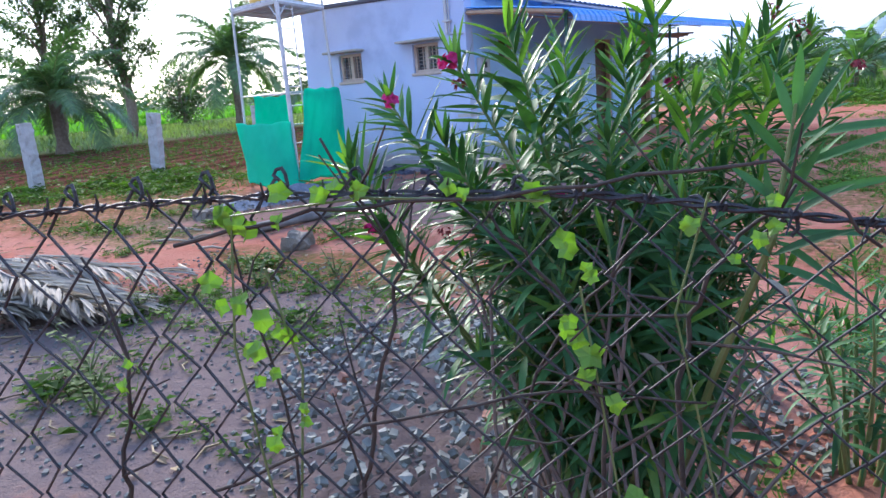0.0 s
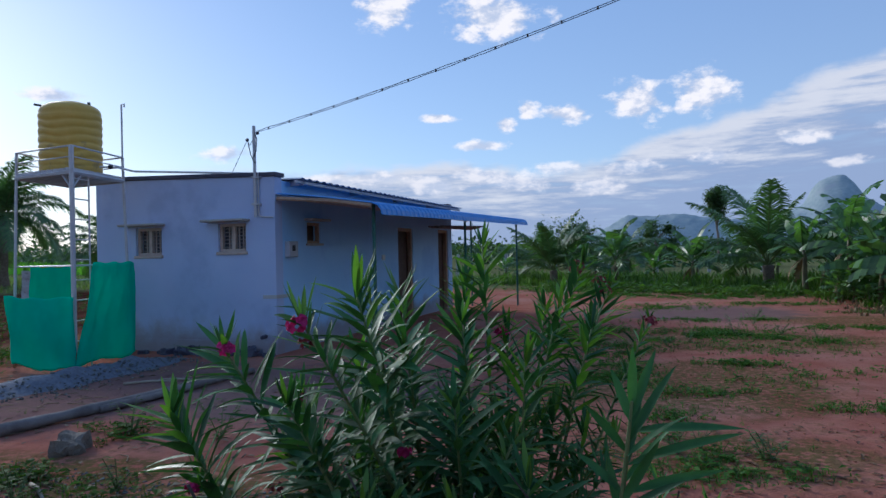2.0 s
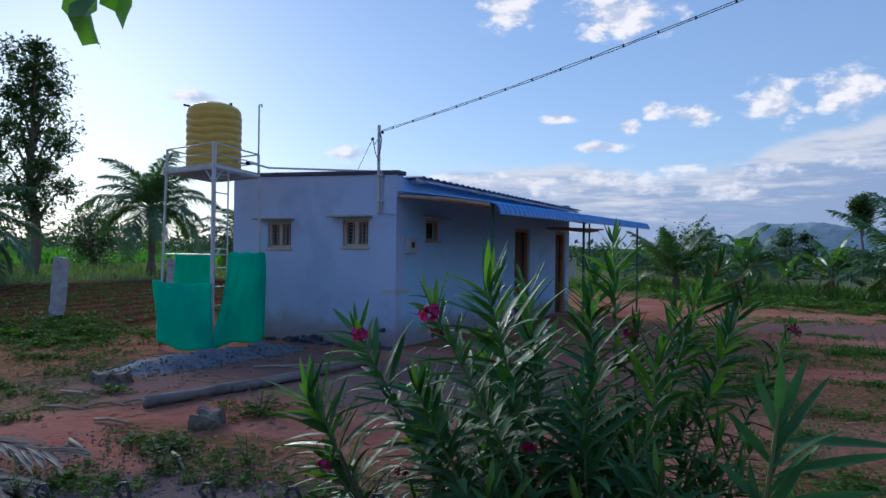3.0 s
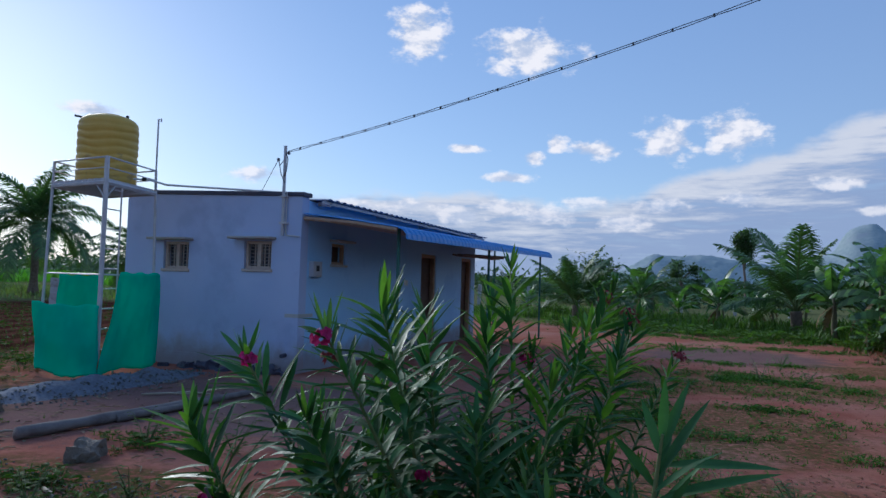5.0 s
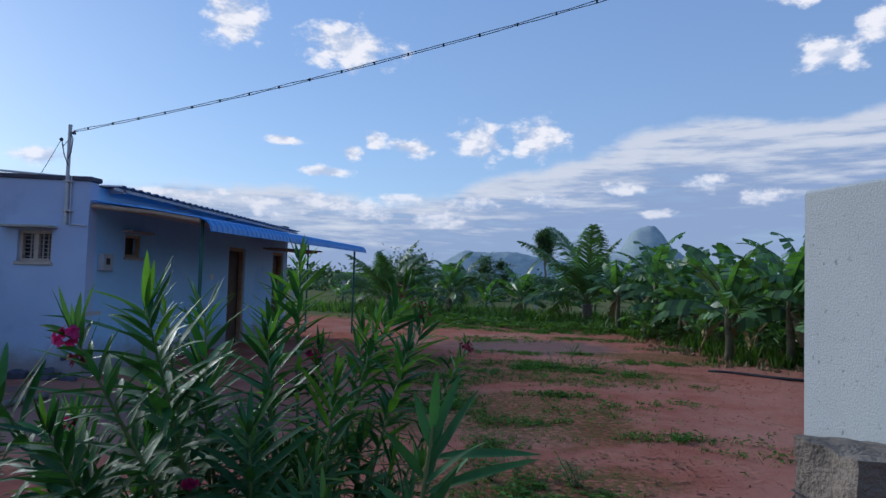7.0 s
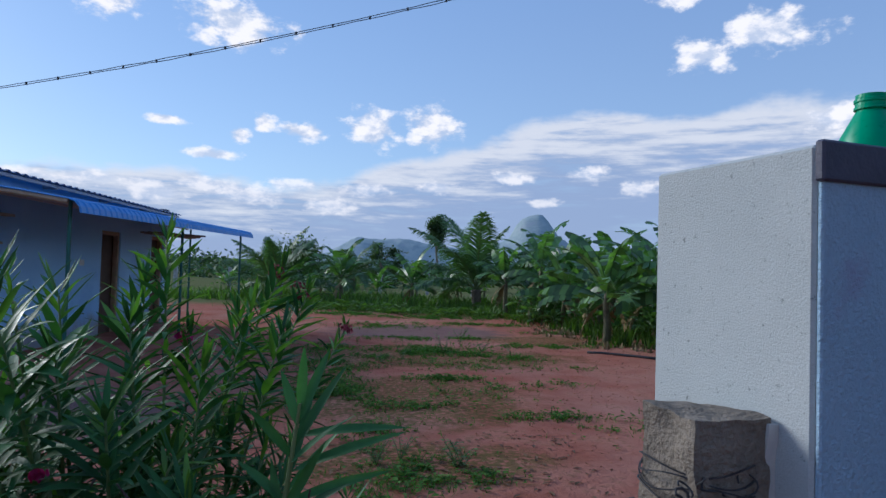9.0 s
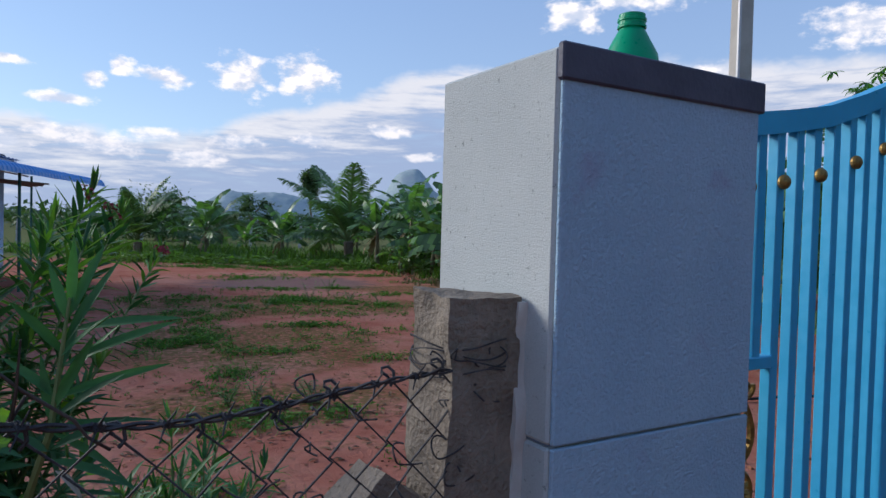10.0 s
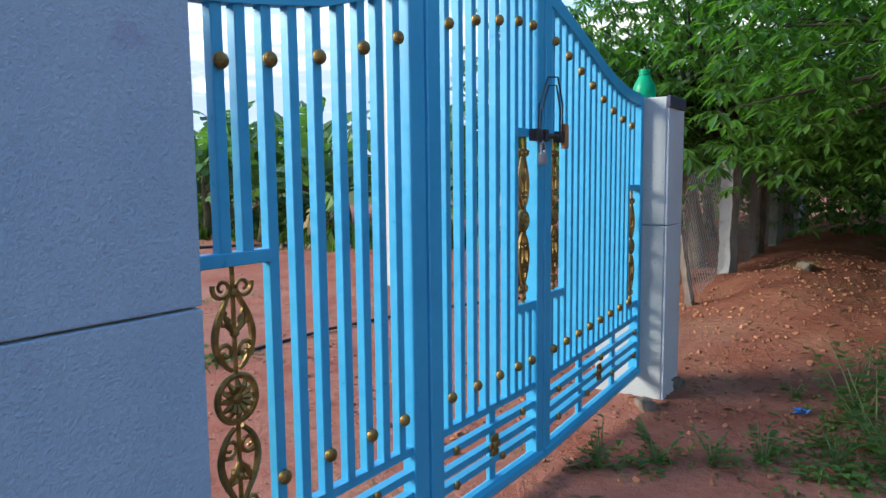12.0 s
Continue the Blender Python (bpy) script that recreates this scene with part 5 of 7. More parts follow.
def turf(name, spots, seed, material, label, per, lo, hi, leafy=0.5):
    """Low creeping growth in ragged patches (x, y, rx, ry, strength) that thin out at their edges; leafy: share of small round leaves."""
    rng = random.Random(seed)
    mb = MB()
    for x, y, rx, ry, strength in spots:
        for _ in range(int(per * rx * ry * strength)):
            px, py = rng.gauss(x, rx * 0.55), rng.gauss(y, ry * 0.55)
            c = noise.noise(Vector((px * 1.6, py * 1.6, seed))) + 0.7 * noise.noise(Vector((px * 5.5, py * 5.5, seed + 3)))
            if c < -0.02 - 0.12 * strength:
                continue
            z = height(px, py) - 0.004
            for _ in range(rng.randint(2, 5)):
                b, h = rng.uniform(0, 6.283), rng.uniform(lo, hi) * (0.7 + 0.9 * max(0, c))
                qx, qy = px + rng.gauss(0, 0.02), py + rng.gauss(0, 0.02)
                dx, dy = math.cos(b), math.sin(b)
                k = len(mb.v)
                if rng.random() < leafy:
                    w, ln = h * rng.uniform(0.22, 0.34), h * rng.uniform(0.6, 1.0)
                    zz = z + h * rng.uniform(0.15, 0.7)
                    mb.v += [(qx, qy, zz), (qx + dx * ln * 0.5 - dy * w, qy + dy * ln * 0.5 + dx * w, zz + 0.25 * ln), (qx + dx * ln, qy + dy * ln, zz + 0.1 * ln), (qx + dx * ln * 0.5 + dy * w, qy + dy * ln * 0.5 - dx * w, zz + 0.2 * ln)]
                    mb.f.append((k, k + 1, k + 2, k + 3))
                else:
                    w, ln = rng.uniform(0.0025, 0.005) * (1 + py * 0.06), rng.uniform(0.3, 1.2) * h
                    mb.v += [(qx - dy * w, qy + dx * w, z), (qx + dy * w, qy - dx * w, z), (qx + dx * ln, qy + dy * ln, z + h)]
                    mb.f.append((k, k + 1, k + 2))
    tagged(part(name, mb, material), label, "grass", kind="stuff")


turf("grass", [(1.0, 13.8, 0.7, 0.7, 1.4), (1.85, 14.6, 1.0, 0.7, 1.3), (2.8, 13.6, 0.7, 0.5, 1.2), (2.6, 17.4, 0.4, 0.4, 1), (4.15, 15.8, 1.1, 0.35, 1.2), (1.7, 11.0, 0.6, 0.4, 0.8), (0.3, 9.5, 0.6, 0.8, 1.5), (0.0, 10.6, 0.5, 0.6, 0.9),
               (2.6, 8.45, 0.6, 0.25, 1), (1.3, 6.35, 0.62, 0.4, 1.5), (0.7, 7.7, 0.5, 0.35, 1), (0.4, 7.15, 0.4, 0.3, 0.9), (1.26, 8.9, 0.45, 0.3, 0.8), (0.7, 5.9, 0.5, 0.3, 1), (1.66, 8.25, 0.3, 0.2, 0.9), (3.0, 10.6, 0.3, 0.2, 0.9), (3.6, 10.8, 0.25, 0.15, 0.8),
               (1.0, 17.1, 0.8, 0.6, 0.7), (5.9, 16.2, 0.5, 0.3, 0.8), (5.2, 19.5, 0.9, 0.5, 0.6), (4.2, 12.6, 0.35, 0.2, 0.7), (0.0, 12.2, 0.7, 0.8, 0.9), (-0.8, 14.6, 0.9, 0.9, 0.8), (0.6, 20.5, 1.2, 0.8, 0.6), (3.4, 21.5, 1.4, 0.7, 0.6), (2.4, 24.8, 2.0, 0.8, 0.9), (-0.8, 25.8, 1.8, 0.9, 0.9),
               (2.2, 10.0, 0.9, 0.7, 0.25), (3.5, 8.0, 1.0, 0.7, 0.2), (2.2, 12.4, 1.4, 0.5, 0.3), (3.4, 5.6, 0.4, 0.25, 0.6), (2.3, 5.0, 0.3, 0.2, 0.6), (0.7, 4.6, 0.4, 0.4, 0.9), (0.85, 3.3, 0.25, 0.3, 1.2)], 5, M_TUFT,
     "low ragged green growth scattered on red soil", 1350, 0.03, 0.09)
turf("grass", [(-2.55, 2.52, 0.5, 0.35, 1.6), (-3.1, 4.15, 0.75, 0.4, 1.5), (-3.7, 4.7, 0.5, 0.35, 1), (-4.3, 4.72, 0.28, 0.2, 1.2), (-6.1, 5.96, 0.25, 0.2, 1), (-8.6, 6.8, 1.1, 0.4, 1.3), (-7.4, 6.3, 0.6, 0.3, 0.7), (-5.7, 4.55, 0.35, 0.25, 1), (-3.75, 3.8, 0.5, 0.35, 1.5), (-4.4, 6.0, 0.25, 0.2, 0.8),
               (-3.9, 5.9, 0.3, 0.35, 1), (-3.14, 4.9, 0.25, 0.2, 0.8), (-9.8, 7.6, 1.2, 0.5, 1.1), (-2.0, 3.6, 0.7, 0.4, 0.9), (-1.9, 4.5, 0.6, 0.4, 0.7), (-6.6, 5.3, 0.7, 0.4, 0.6), (-10.8, 8.0, 1.4, 0.8, 1.1), (-5.2, 2.2, 0.6, 0.3, 0.8), (-1.6, 2.45, 0.5, 0.2, 0.8), (-8.0, 5.3, 1.0, 0.5, 0.8), (-3.0, 3.3, 0.6, 0.4, 0.6)], 6, M_WEED,
     "mixed creeping weeds and grass on grey gravel", 900, 0.03, 0.10, 0.65)
turf("grass", [(4.42, 2.58, 0.3, 0.12, 1.2), (4.8, 2.3, 0.4, 0.2, 1.2), (5.3, 2.1, 0.6, 0.3, 1.5), (5.05, 1.9, 0.5, 0.25, 1.6), (5.75, 2.2, 0.4, 0.3, 1.2), (5.83, 2.63, 0.12, 0.08, 1.2), (5.3, 1.6, 0.6, 0.3, 1.2), (6.3, 1.6, 0.8, 0.4, 1), (9.3, 4.2, 0.5, 0.3, 0.6), (4.2, 2.75, 0.2, 0.1, 1)], 7, M_GRASS,
     "small weeds along the red earth track", 620, 0.025, 0.07, 0.75)
grass_patch("meadow_grass", [(-0.5, 33.5, 6, 3.0), (6.5, 32, 5, 3.0), (-6, 36, 6, 3), (2.5, 28.9, 3.4, 1.5), (-1.5, 30.5, 3.2, 1.6), (7.4, 23.5, 1.4, 4.0), (8.6, 17.5, 1.4, 3.5), (9.2, 12.0, 1.5, 2.5), (5.6, 26.5, 2.0, 1.5)], 8, M_GRASS, "knee-high green growth under the palms", 0.1, 0.75, 150, 0.026)
turf("meadow_edge", [(-1.2, 27.6, 2.2, 0.8, 1), (1.6, 26.6, 1.8, 0.7, 1), (3.8, 25.6, 1.4, 0.7, 1), (0.2, 28.4, 3.0, 0.9, 1.2), (3.0, 27.4, 2.4, 0.9, 1.2), (-3.4, 28.6, 1.8, 0.9, 1), (5.4, 24.2, 0.8, 0.8, 0.8)], 17, M_GRASS, "rough grass at the edge of the planting", 260, 0.12, 0.4, 0.35)
grass_patch("field_grass", [(-45, 24, 13, 24), (-36, 42, 10, 12)], 9, M_FIELD, "pale dry grass strip beyond the ploughed field", 0.2, 0.6, 14, 0.06)
grass_patch("field_crop", [(-76, 40, 14, 40), (-52, 66, 12, 16)], 10, M_CROP, "bright green crop rows in the distance", 0.6, 1.6, 9, 0.22)
turf("edge_weeds", [(-12.6, 8.6, 1.8, 1.2, 1), (-11.2, 8.2, 1.6, 0.9, 1), (-13.6, 10.0, 1.6, 1.2, 1), (-10.6, 9.4, 1.3, 1.0, 0.8), (-9.6, 10.4, 1.0, 0.6, 0.8), (-14.4, 7.4, 1.6, 1.0, 0.8), (-12.4, 6.8, 1.8, 0.8, 0.7)], 13, M_WEED, "rank dark weeds along the field edge", 420, 0.06, 0.2, 0.5)
turf("field_weeds", [(-16, 10, 3.0, 4, 1), (-20, 14, 5, 7, 1), (-14, 14, 2, 3, 1), (-25, 18, 6, 8, 1)], 12, M_WEED, "weeds among the ploughed furrows", 42, 0.06, 0.2, 0.6)


def weed(x, y, size, seed, label="leafy green weed on red soil", n=26, material=None):
    rng = random.Random(seed)
    t = thing("weed", at_ground(x, y, height(x, y) - 0.01), label, "weed", "weeds in the yard")
    mb, st = MB(), MB()
    for _ in range(5):
        a = rng.uniform(0, 6.283)
        e = Vector((math.cos(a) * 0.45, math.sin(a) * 0.45, rng.uniform(0.5, 1.0))) * size
        st.tube([(0, 0, 0), e * 0.5 + Vector((0, 0, 0.08 * size)), e], [0.005, 0.004, 0.002], 4)
        for k in range(n // 5 + 2):
            u = (k + 1) / (n // 5 + 2)
            b = rng.uniform(0, 6.283)
            ln = size * rng.uniform(0.14, 0.3)
            mb.leaf(e * u, (math.cos(b), math.sin(b), 0.35), (0, 0, 1), ln * 0.8, ln * 0.46, 0.3, 0.2)
    part("stalk", st, M_OLE_STEM, t, kind="stuff")
    part("foliage", mb, material or M_GRASS, t)


for i, (x, y, s) in enumerate(((1.1, 13.3, 0.35), (1.9, 14.2, 0.4), (2.7, 14.6, 0.35), (2.4, 16.2, 0.4), (1.5, 6.5, 0.3), (1.05, 6.7, 0.25), (0.75, 12.9, 0.3), (3.2, 14.0, 0.3), 
                               (-2.5, 2.45, 0.32), (-2.2, 2.3, 0.28), (-2.8, 2.6, 0.3), (-3.4, 4.3, 0.35), (-2.9, 4.7, 0.3), (-3.0, 6.0, 0.4), (4.42, 2.58, 0.24), (4.17, 2.72, 0.22), (4.6, 2.42, 0.2), (4.8, 2.28, 0.22), (5.3, 2.0, 0.38), (5.65, 2.2, 0.42), (5.76, 2.3, 0.45), (5.9, 2.1, 0.42), (5.5, 1.9, 0.4), (5.1, 1.85, 0.3), (5.25, 1.7, 0.35), (6.2, 2.0, 0.45), (6.5, 1.7, 0.5), (5.9, 1.6, 0.45), (5.0, 2.05, 0.2), (5.83, 2.63, 0.12), (-3.6, 3.4, 0.3), (-3.9, 5.9, 0.4), (2.58, 17.5, 0.3), (1.55, 6.5, 0.24), (0.85, 6.6, 0.22))):
    weed(x, y, s, 40 + i, material=M_WEED if x < 0 else M_GRASS, n=40, label="tall narrow-leaved weed behind the fence" if y < 4 and 0.8 < x < 1.1 else "leafy green weed on bare ground")


# ---- yard clutter ----
def build_gravel():
    rng = random.Random(21)
    g = thing("gravel_heap", at_ground(-0.35, 3.3), "heap of broken blue-grey road stone with red bits", "gravel")
    kinds = []
    for i in range(7):
        mb = MB()
        mb.rock((0, 0, 0), 0.06, rng)
        kinds.append(mb.mesh("stone", M_STONE if i < 6 else M_STONE_RED))

    def top(x, y):
        return 0.2 * math.exp(-((x + 0.3) / 0.75) ** 2 - ((y + 0.1) / 0.8) ** 2)
    for i in range(280):
        a, r = rng.uniform(0, 6.283), math.sqrt(rng.random())
        x, y = 1.0 * r * math.cos(a), 0.95 * r * math.sin(a)
        ob = new("stone", kinds[rng.randrange(7) if rng.random() < 0.3 else rng.randrange(6)])
        ob.parent = g
        ob.matrix_basis = pose(x, y, top(x, y) + height(x - 0.35, y + 3.3) + 0.012, rng.uniform(0, 360), rng.uniform(0, 360), rng.uniform(0, 360)) @ Matrix.Scale(rng.uniform(0.5, 1.15), 4)
    mb = MB()
    for i in range(1900):
        a, r = rng.uniform(0, 6.283), rng.random() ** 0.6
        x, y = 1.35 * r * math.cos(a) - 0.15, 1.25 * r * math.sin(a) + 0.1
        mb.rock((x, y, top(x, y) + height(x - 0.35, y + 3.3) + 0.004), rng.uniform(0.02, 0.045), rng)
    part("stone_rest", mb, M_STONE, g, kind="stuff")
    mb = MB()
    for i in range(2600):
        x, y = rng.uniform(-4.8, -0.2), rng.uniform(1.9, 5.0)
        mb.rock((x, y, height(x, y) + 0.002), rng.uniform(0.012, 0.03), rng)
    for i in range(450):
        x, y = rng.gauss(-6.85, 0.3), rng.uniform(6.6, 10.2)
        mb.rock((x, y, height(x, y) + 0.005 + 0.15 * math.exp(-((x + 7.05 - 0.1 * (y - 8.2)) / 0.3) ** 2 - ((y - 8.3) / 1.6) ** 4)), rng.uniform(0.02, 0.045), rng)
    ob = part("loose_gravel", mb, M_STONE)
    tagged(ob, "thin scatter of small grey gravel on the ground", "gravel", kind="stuff")
    # bank of gravel by the stand
    mb = MB()
    n = 48
    for j in range(n + 1):
        for i in range(n + 1):
            x, y = -8.1 + 2.0 * i / n, 6.3 + 4.2 * j / n
            d = x + 7.05 - 0.1 * (y - 8.2) - 0.15 * noise.noise(Vector((y * 1.2, 0, 4)))
            z = 0.19 * math.exp(-(d / 0.3) ** 2 - ((y - 8.3) / 1.6) ** 4) * (1 + 0.45 * noise.noise(Vector((x * 3, y * 3, 0)))) + 0.012 * noise.noise(Vector((x * 14, y * 14, 2))) - 0.03
            mb.v.append((x, y, height(x, y) + z))
    mb.f = [(j * (n + 1) + i, j * (n + 1) + i + 1, (j + 1) * (n + 1) + i + 1, (j + 1) * (n + 1) + i) for j in range(n) for i in range(n)]
    ob = part("gravel_bank", mb, mat("blue_gravel", (0.105, 0.12, 0.15), (0.185, 0.205, 0.24), 20, 0.95, bump=0.9, fine=60), smooth=True)
    tagged(ob, "low bank of blue-grey stone chips by the tank", "gravel", kind="stuff")


build_gravel()


def dry_frond(m, length, seed, label):
    rng = random.Random(seed)
    t = thing("dry_palm_frond", m, label, "palm frond", "dry fronds in a heap")
    mb = MB()
    mb.tube([(length * i / 8, 0.05 * math.sin(i), 0.04 + 0.06 * math.sin(i * 0.4)) for i in range(9)], [0.022 - 0.002 * i for i in range(9)], 5)
    part("rib", mb, M_LOG, t)
    mb = MB()
    for i in range(46):
        u = 0.12 + 0.86 * i / 46
        for s in (-1, 1):
            ln = rng.uniform(0.45, 0.75) * (1 - 0.4 * u)
            mb.leaf((length * u, 0, 0.07 + 0.05 * rng.random()), (1.0, s * rng.uniform(0.25, 0.6), rng.uniform(-0.05, 0.12)), (0, 0, 1), ln, 0.035, 0.12, 0.4)
    part("blade", mb, M_DRY, t, kind="stuff")


for i, (x, y, z, a, ln) in enumerate(((-5.6, 2.9, 0.0, 12, 2.0), (-5.7, 3.2, 0.07, 4, 2.1), (-5.5, 3.5, 0.05, -6, 1.9), (-5.9, 3.4, 0.16, 9, 2.2), (-5.4, 3.05, 0.15, 0, 1.8), (-6.0, 3.8, 0.1, -14, 2.0), (-5.2, 2.6, 0.05, 20, 1.5), (-5.8, 3.1, 0.23, -3, 2.0), (-4.9, 2.35, 0.1, 38, 1.2))):
    dry_frond(pose(x, y, z, 0, 2, a), ln, 60 + i, "withered grey-brown palm frond lying on a heap")


def leaf_debris():
    """Small twigs, pods and husks strewn over the yard by the tank."""
    rng = random.Random(52)
    mb = MB()
    for i in range(420):
        x, y = rng.uniform(-9.5, -1.2), rng.uniform(2.0, 9.5)
        a, ln = rng.uniform(0, 6.283), rng.uniform(0.05, 0.24)
        z = height(x, y)
        mb.tube([(x, y, z + 0.006), (x + 0.5 * ln * math.cos(a), y + 0.5 * ln * math.sin(a), z + 0.016), (x + ln * math.cos(a + 0.3), y + ln * math.sin(a + 0.3), z + 0.008)], [0.005, 0.006, 0.003], 4)
    for i in range(900):
        x, y = rng.uniform(-10.5, -0.8), rng.uniform(1.8, 9.8)
        a = rng.uniform(0, 6.283)
        mb.leaf((x, y, height(x, y) + 0.006), (math.cos(a), math.sin(a), rng.uniform(0, 0.4)), (0, 0, 1), rng.uniform(0.04, 0.11), 0.035, 0.2, 0.4)
    ob = part("yard_debris", mb, mat("debris", (0.12, 0.085, 0.06), (0.3, 0.22, 0.16), 4, 0.9, island=1.0))
    tagged(ob, "brown twigs and dead leaves strewn on the yard", "debris", kind="stuff")


leaf_debris()


def log(path, r, label, material, name="log"):
    mb = MB()
    mb.tube(path, r, 9)
    mb.v = [tuple(Vector(p) + Vector((noise.noise(Vector(p) * 6), noise.noise(Vector(p) * 6 + Vector((5, 5, 5))), noise.noise(Vector(p) * 6 + Vector((1, 7, 3))))) * 0.02) for p in mb.v]
    ob = part(name, mb, material, None, smooth=True)
    tagged(ob, label, "log", "logs in the yard")


log([(-5.07 + 0.04 * i, 5.5 + 0.31 * i, 0.06 + height(-5.07 + 0.04 * i, 5.5 + 0.31 * i)) for i in range(9)], [0.062, 0.066, 0.056, 0.062, 0.054, 0.056, 0.05, 0.05, 0.042], "weathered grey tree trunk lying in the yard", M_LOG)
log([(-4.86 + 0.03 * i, 6.5 + 0.3 * i, 0.05 + height(-4.86 + 0.03 * i, 6.5 + 0.3 * i)) for i in range(9)], [0.04] * 9, "thin grey pole lying beside the trunk", M_LOG)
for i, (x, y, a, ln) in enumerate(((-6.0, 5.0, 20, 0.5), (-5.6, 5.2, 75, 0.3), (-4.6, 4.4, -20, 0.5), (-6.6, 5.6, 5, 0.6), (-5.4, 5.5, 80, 0.25), (-3.6, 4.6, -30, 0.45), (-6.0, 8.0, 30, 0.7), (-5.7, 8.3, 10, 0.5), (-5.0, 4.9, 10, 0.4))):
    d = Vector((math.cos(radians(a)), math.sin(radians(a)), 0)) * ln
    log([(x, y, height(x, y) + 0.02), (x + d.x * 0.5, y + d.y * 0.5, height(x, y) + 0.035), (x + d.x, y + d.y, height(x, y) + 0.015)], [0.015, 0.014, 0.01], "pale dry stick on the ground", M_DRY, "stick")


def boulder(x, y, s, seed, material, label, flat=0.75):
    mb = MB()
    rough_block(mb, (-s, -s * 0.7, -0.08), (s, s * 0.7, s * flat), s / 5, s * 0.42, seed)
    ob = part("boulder", mb, material)
    ob.matrix_basis = at_ground(x, y, height(x, y), seed * 40)
    tagged(ob, label, "stone")


boulder(-4.03, 5.35, 0.15, 3, M_GRANITE, "brown field stone beside the trunk")
boulder(-6.75, 6.35, 0.2, 6, M_GRANITE, "dark broken block of stone", 0.5)
boulder(5.38, 3.2, 0.1, 9, M_GRANITE, "round stone at the pillar's foot")
boulder(5.25, 3.4, 0.08, 12, M_GRANITE, "small stone at the pillar's foot")
boulder(8.9, 4.0, 0.08, 14, M_GRANITE, "grey stone on the earth bank")
boulder(5.0, 3.08, 0.06, 15, M_GRANITE, "broken brick under the gate")
for i in range(7):
    boulder(-7.9 + 0.42 * i, 10.45 + 0.05 * (i % 3), 0.1 + 0.04 * (i % 3), 30 + i, M_CAP, "dark rubble along the house wall", 0.6)


def litter():
    mb = MB()
    rng = random.Random(5)
    for i in range(5):
        c = Vector((rng.uniform(-0.06, 0.06), rng.uniform(-0.05, 0.05), rng.uniform(0.01, 0.04)))
        mb.leaf(c * 0.5, (rng.uniform(-1, 1), rng.uniform(-1, 1), 0.3), (0, 0, 1), 0.06, 0.045, 0.2, 0.6)
    ob = part("plastic_wrapper", mb, M_BLUE_BAG)
    ob.matrix_basis = at_ground(5.52, 2.46, height(5.52, 2.46))
    tagged(ob, "crumpled blue plastic wrapper on the track", "litter")
    mb = MB()
    for i in range(1100):
        x, y = rng.uniform(3.8, 12.0), rng.uniform(0.6, 5.5)
        if y > 2.9 + (x - 4) * 0.3:
            continue
        a = rng.uniform(0, 6.283)
        mb.leaf((x, y, height(x, y) + 0.008), (math.cos(a), math.sin(a), rng.uniform(0, 0.3)), (0, 0, 1), rng.uniform(0.04, 0.09), 0.024, 0.2, 0.4)
    for i in range(300):
        x, y = rng.uniform(0.0, 2.6), rng.uniform(4.2, 7.6)
        a = rng.uniform(0, 6.283)
        mb.leaf((x, y, height(x, y) + 0.008), (math.cos(a), math.sin(a), 0.1), (0, 0, 1), rng.uniform(0.04, 0.1), 0.03, 0.2, 0.4)
    ob = part("fallen_leaves", mb, mat("fallen_leaf", (0.10, 0.055, 0.03), (0.2, 0.11, 0.06), 5, 0.85, island=0.6))
    tagged(ob, "dry brown leaves scattered on the soil", "leaves", kind="stuff")
    mb = MB()
    for i in range(4200):
        x, y = rng.uniform(-1.5, 8.5), rng.uniform(3.5, 18)
        mb.rock((x, y, height(x, y) + 0.002), rng.uniform(0.008, 0.022) * (1 + y / 30), rng)
    for i in range(2400):
        x, y = rng.uniform(3.6, 11), rng.uniform(0.8, 5.5)
        mb.rock((x, y, height(x, y) + 0.003), rng.uniform(0.01, 0.045), rng)
    ob = part("soil_clods", mb, mat("red_clod", (0.24, 0.09, 0.05), (0.38, 0.17, 0.11), 6, 0.95, island=0.7))
    tagged(ob, "small red clods and pebbles on the soil", "soil", kind="stuff")
    pts = [(1.2 + 0.55 * i, 6.2 + 0.35 * math.sin(i * 0.5) + 0.02 * i * i * 0.3, height(1.2 + 0.55 * i, 6.2) + 0.03) for i in range(14)]
    mb = MB()
    mb.tube([(p[0] + 2.2, p[1] - 0.6, p[2]) for p in pts], 0.014, 6)
    ob = part("water_hose", mb, M_BLACK, None, smooth=True)
    tagged(ob, "thin black irrigation hose lying on red soil", "hose")
    mb = MB()
    mb.tube([(4.9 + 0.25 * i, 14.8 + 0.1 * math.sin(i) - 0.15 * i, height(5, 14) + 0.03) for i in range(12)], 0.03, 6)
    ob = part("water_hose", mb, M_BLACK, None, smooth=True)
    tagged(ob, "black irrigation pipe beside the banana plants", "hose")


litter()


# ---- vine and dead twigs in the fence ----
def at_fence(p):
    """Brings a point drawn on the gate's line to the bent fence."""
    a = -0.915 + (p[0] + 0.915) * 0.793
    return Vector((a, fence_y(a) + p[1] - 0.06, 1.397 + (p[2] - 1.397) * 0.793))


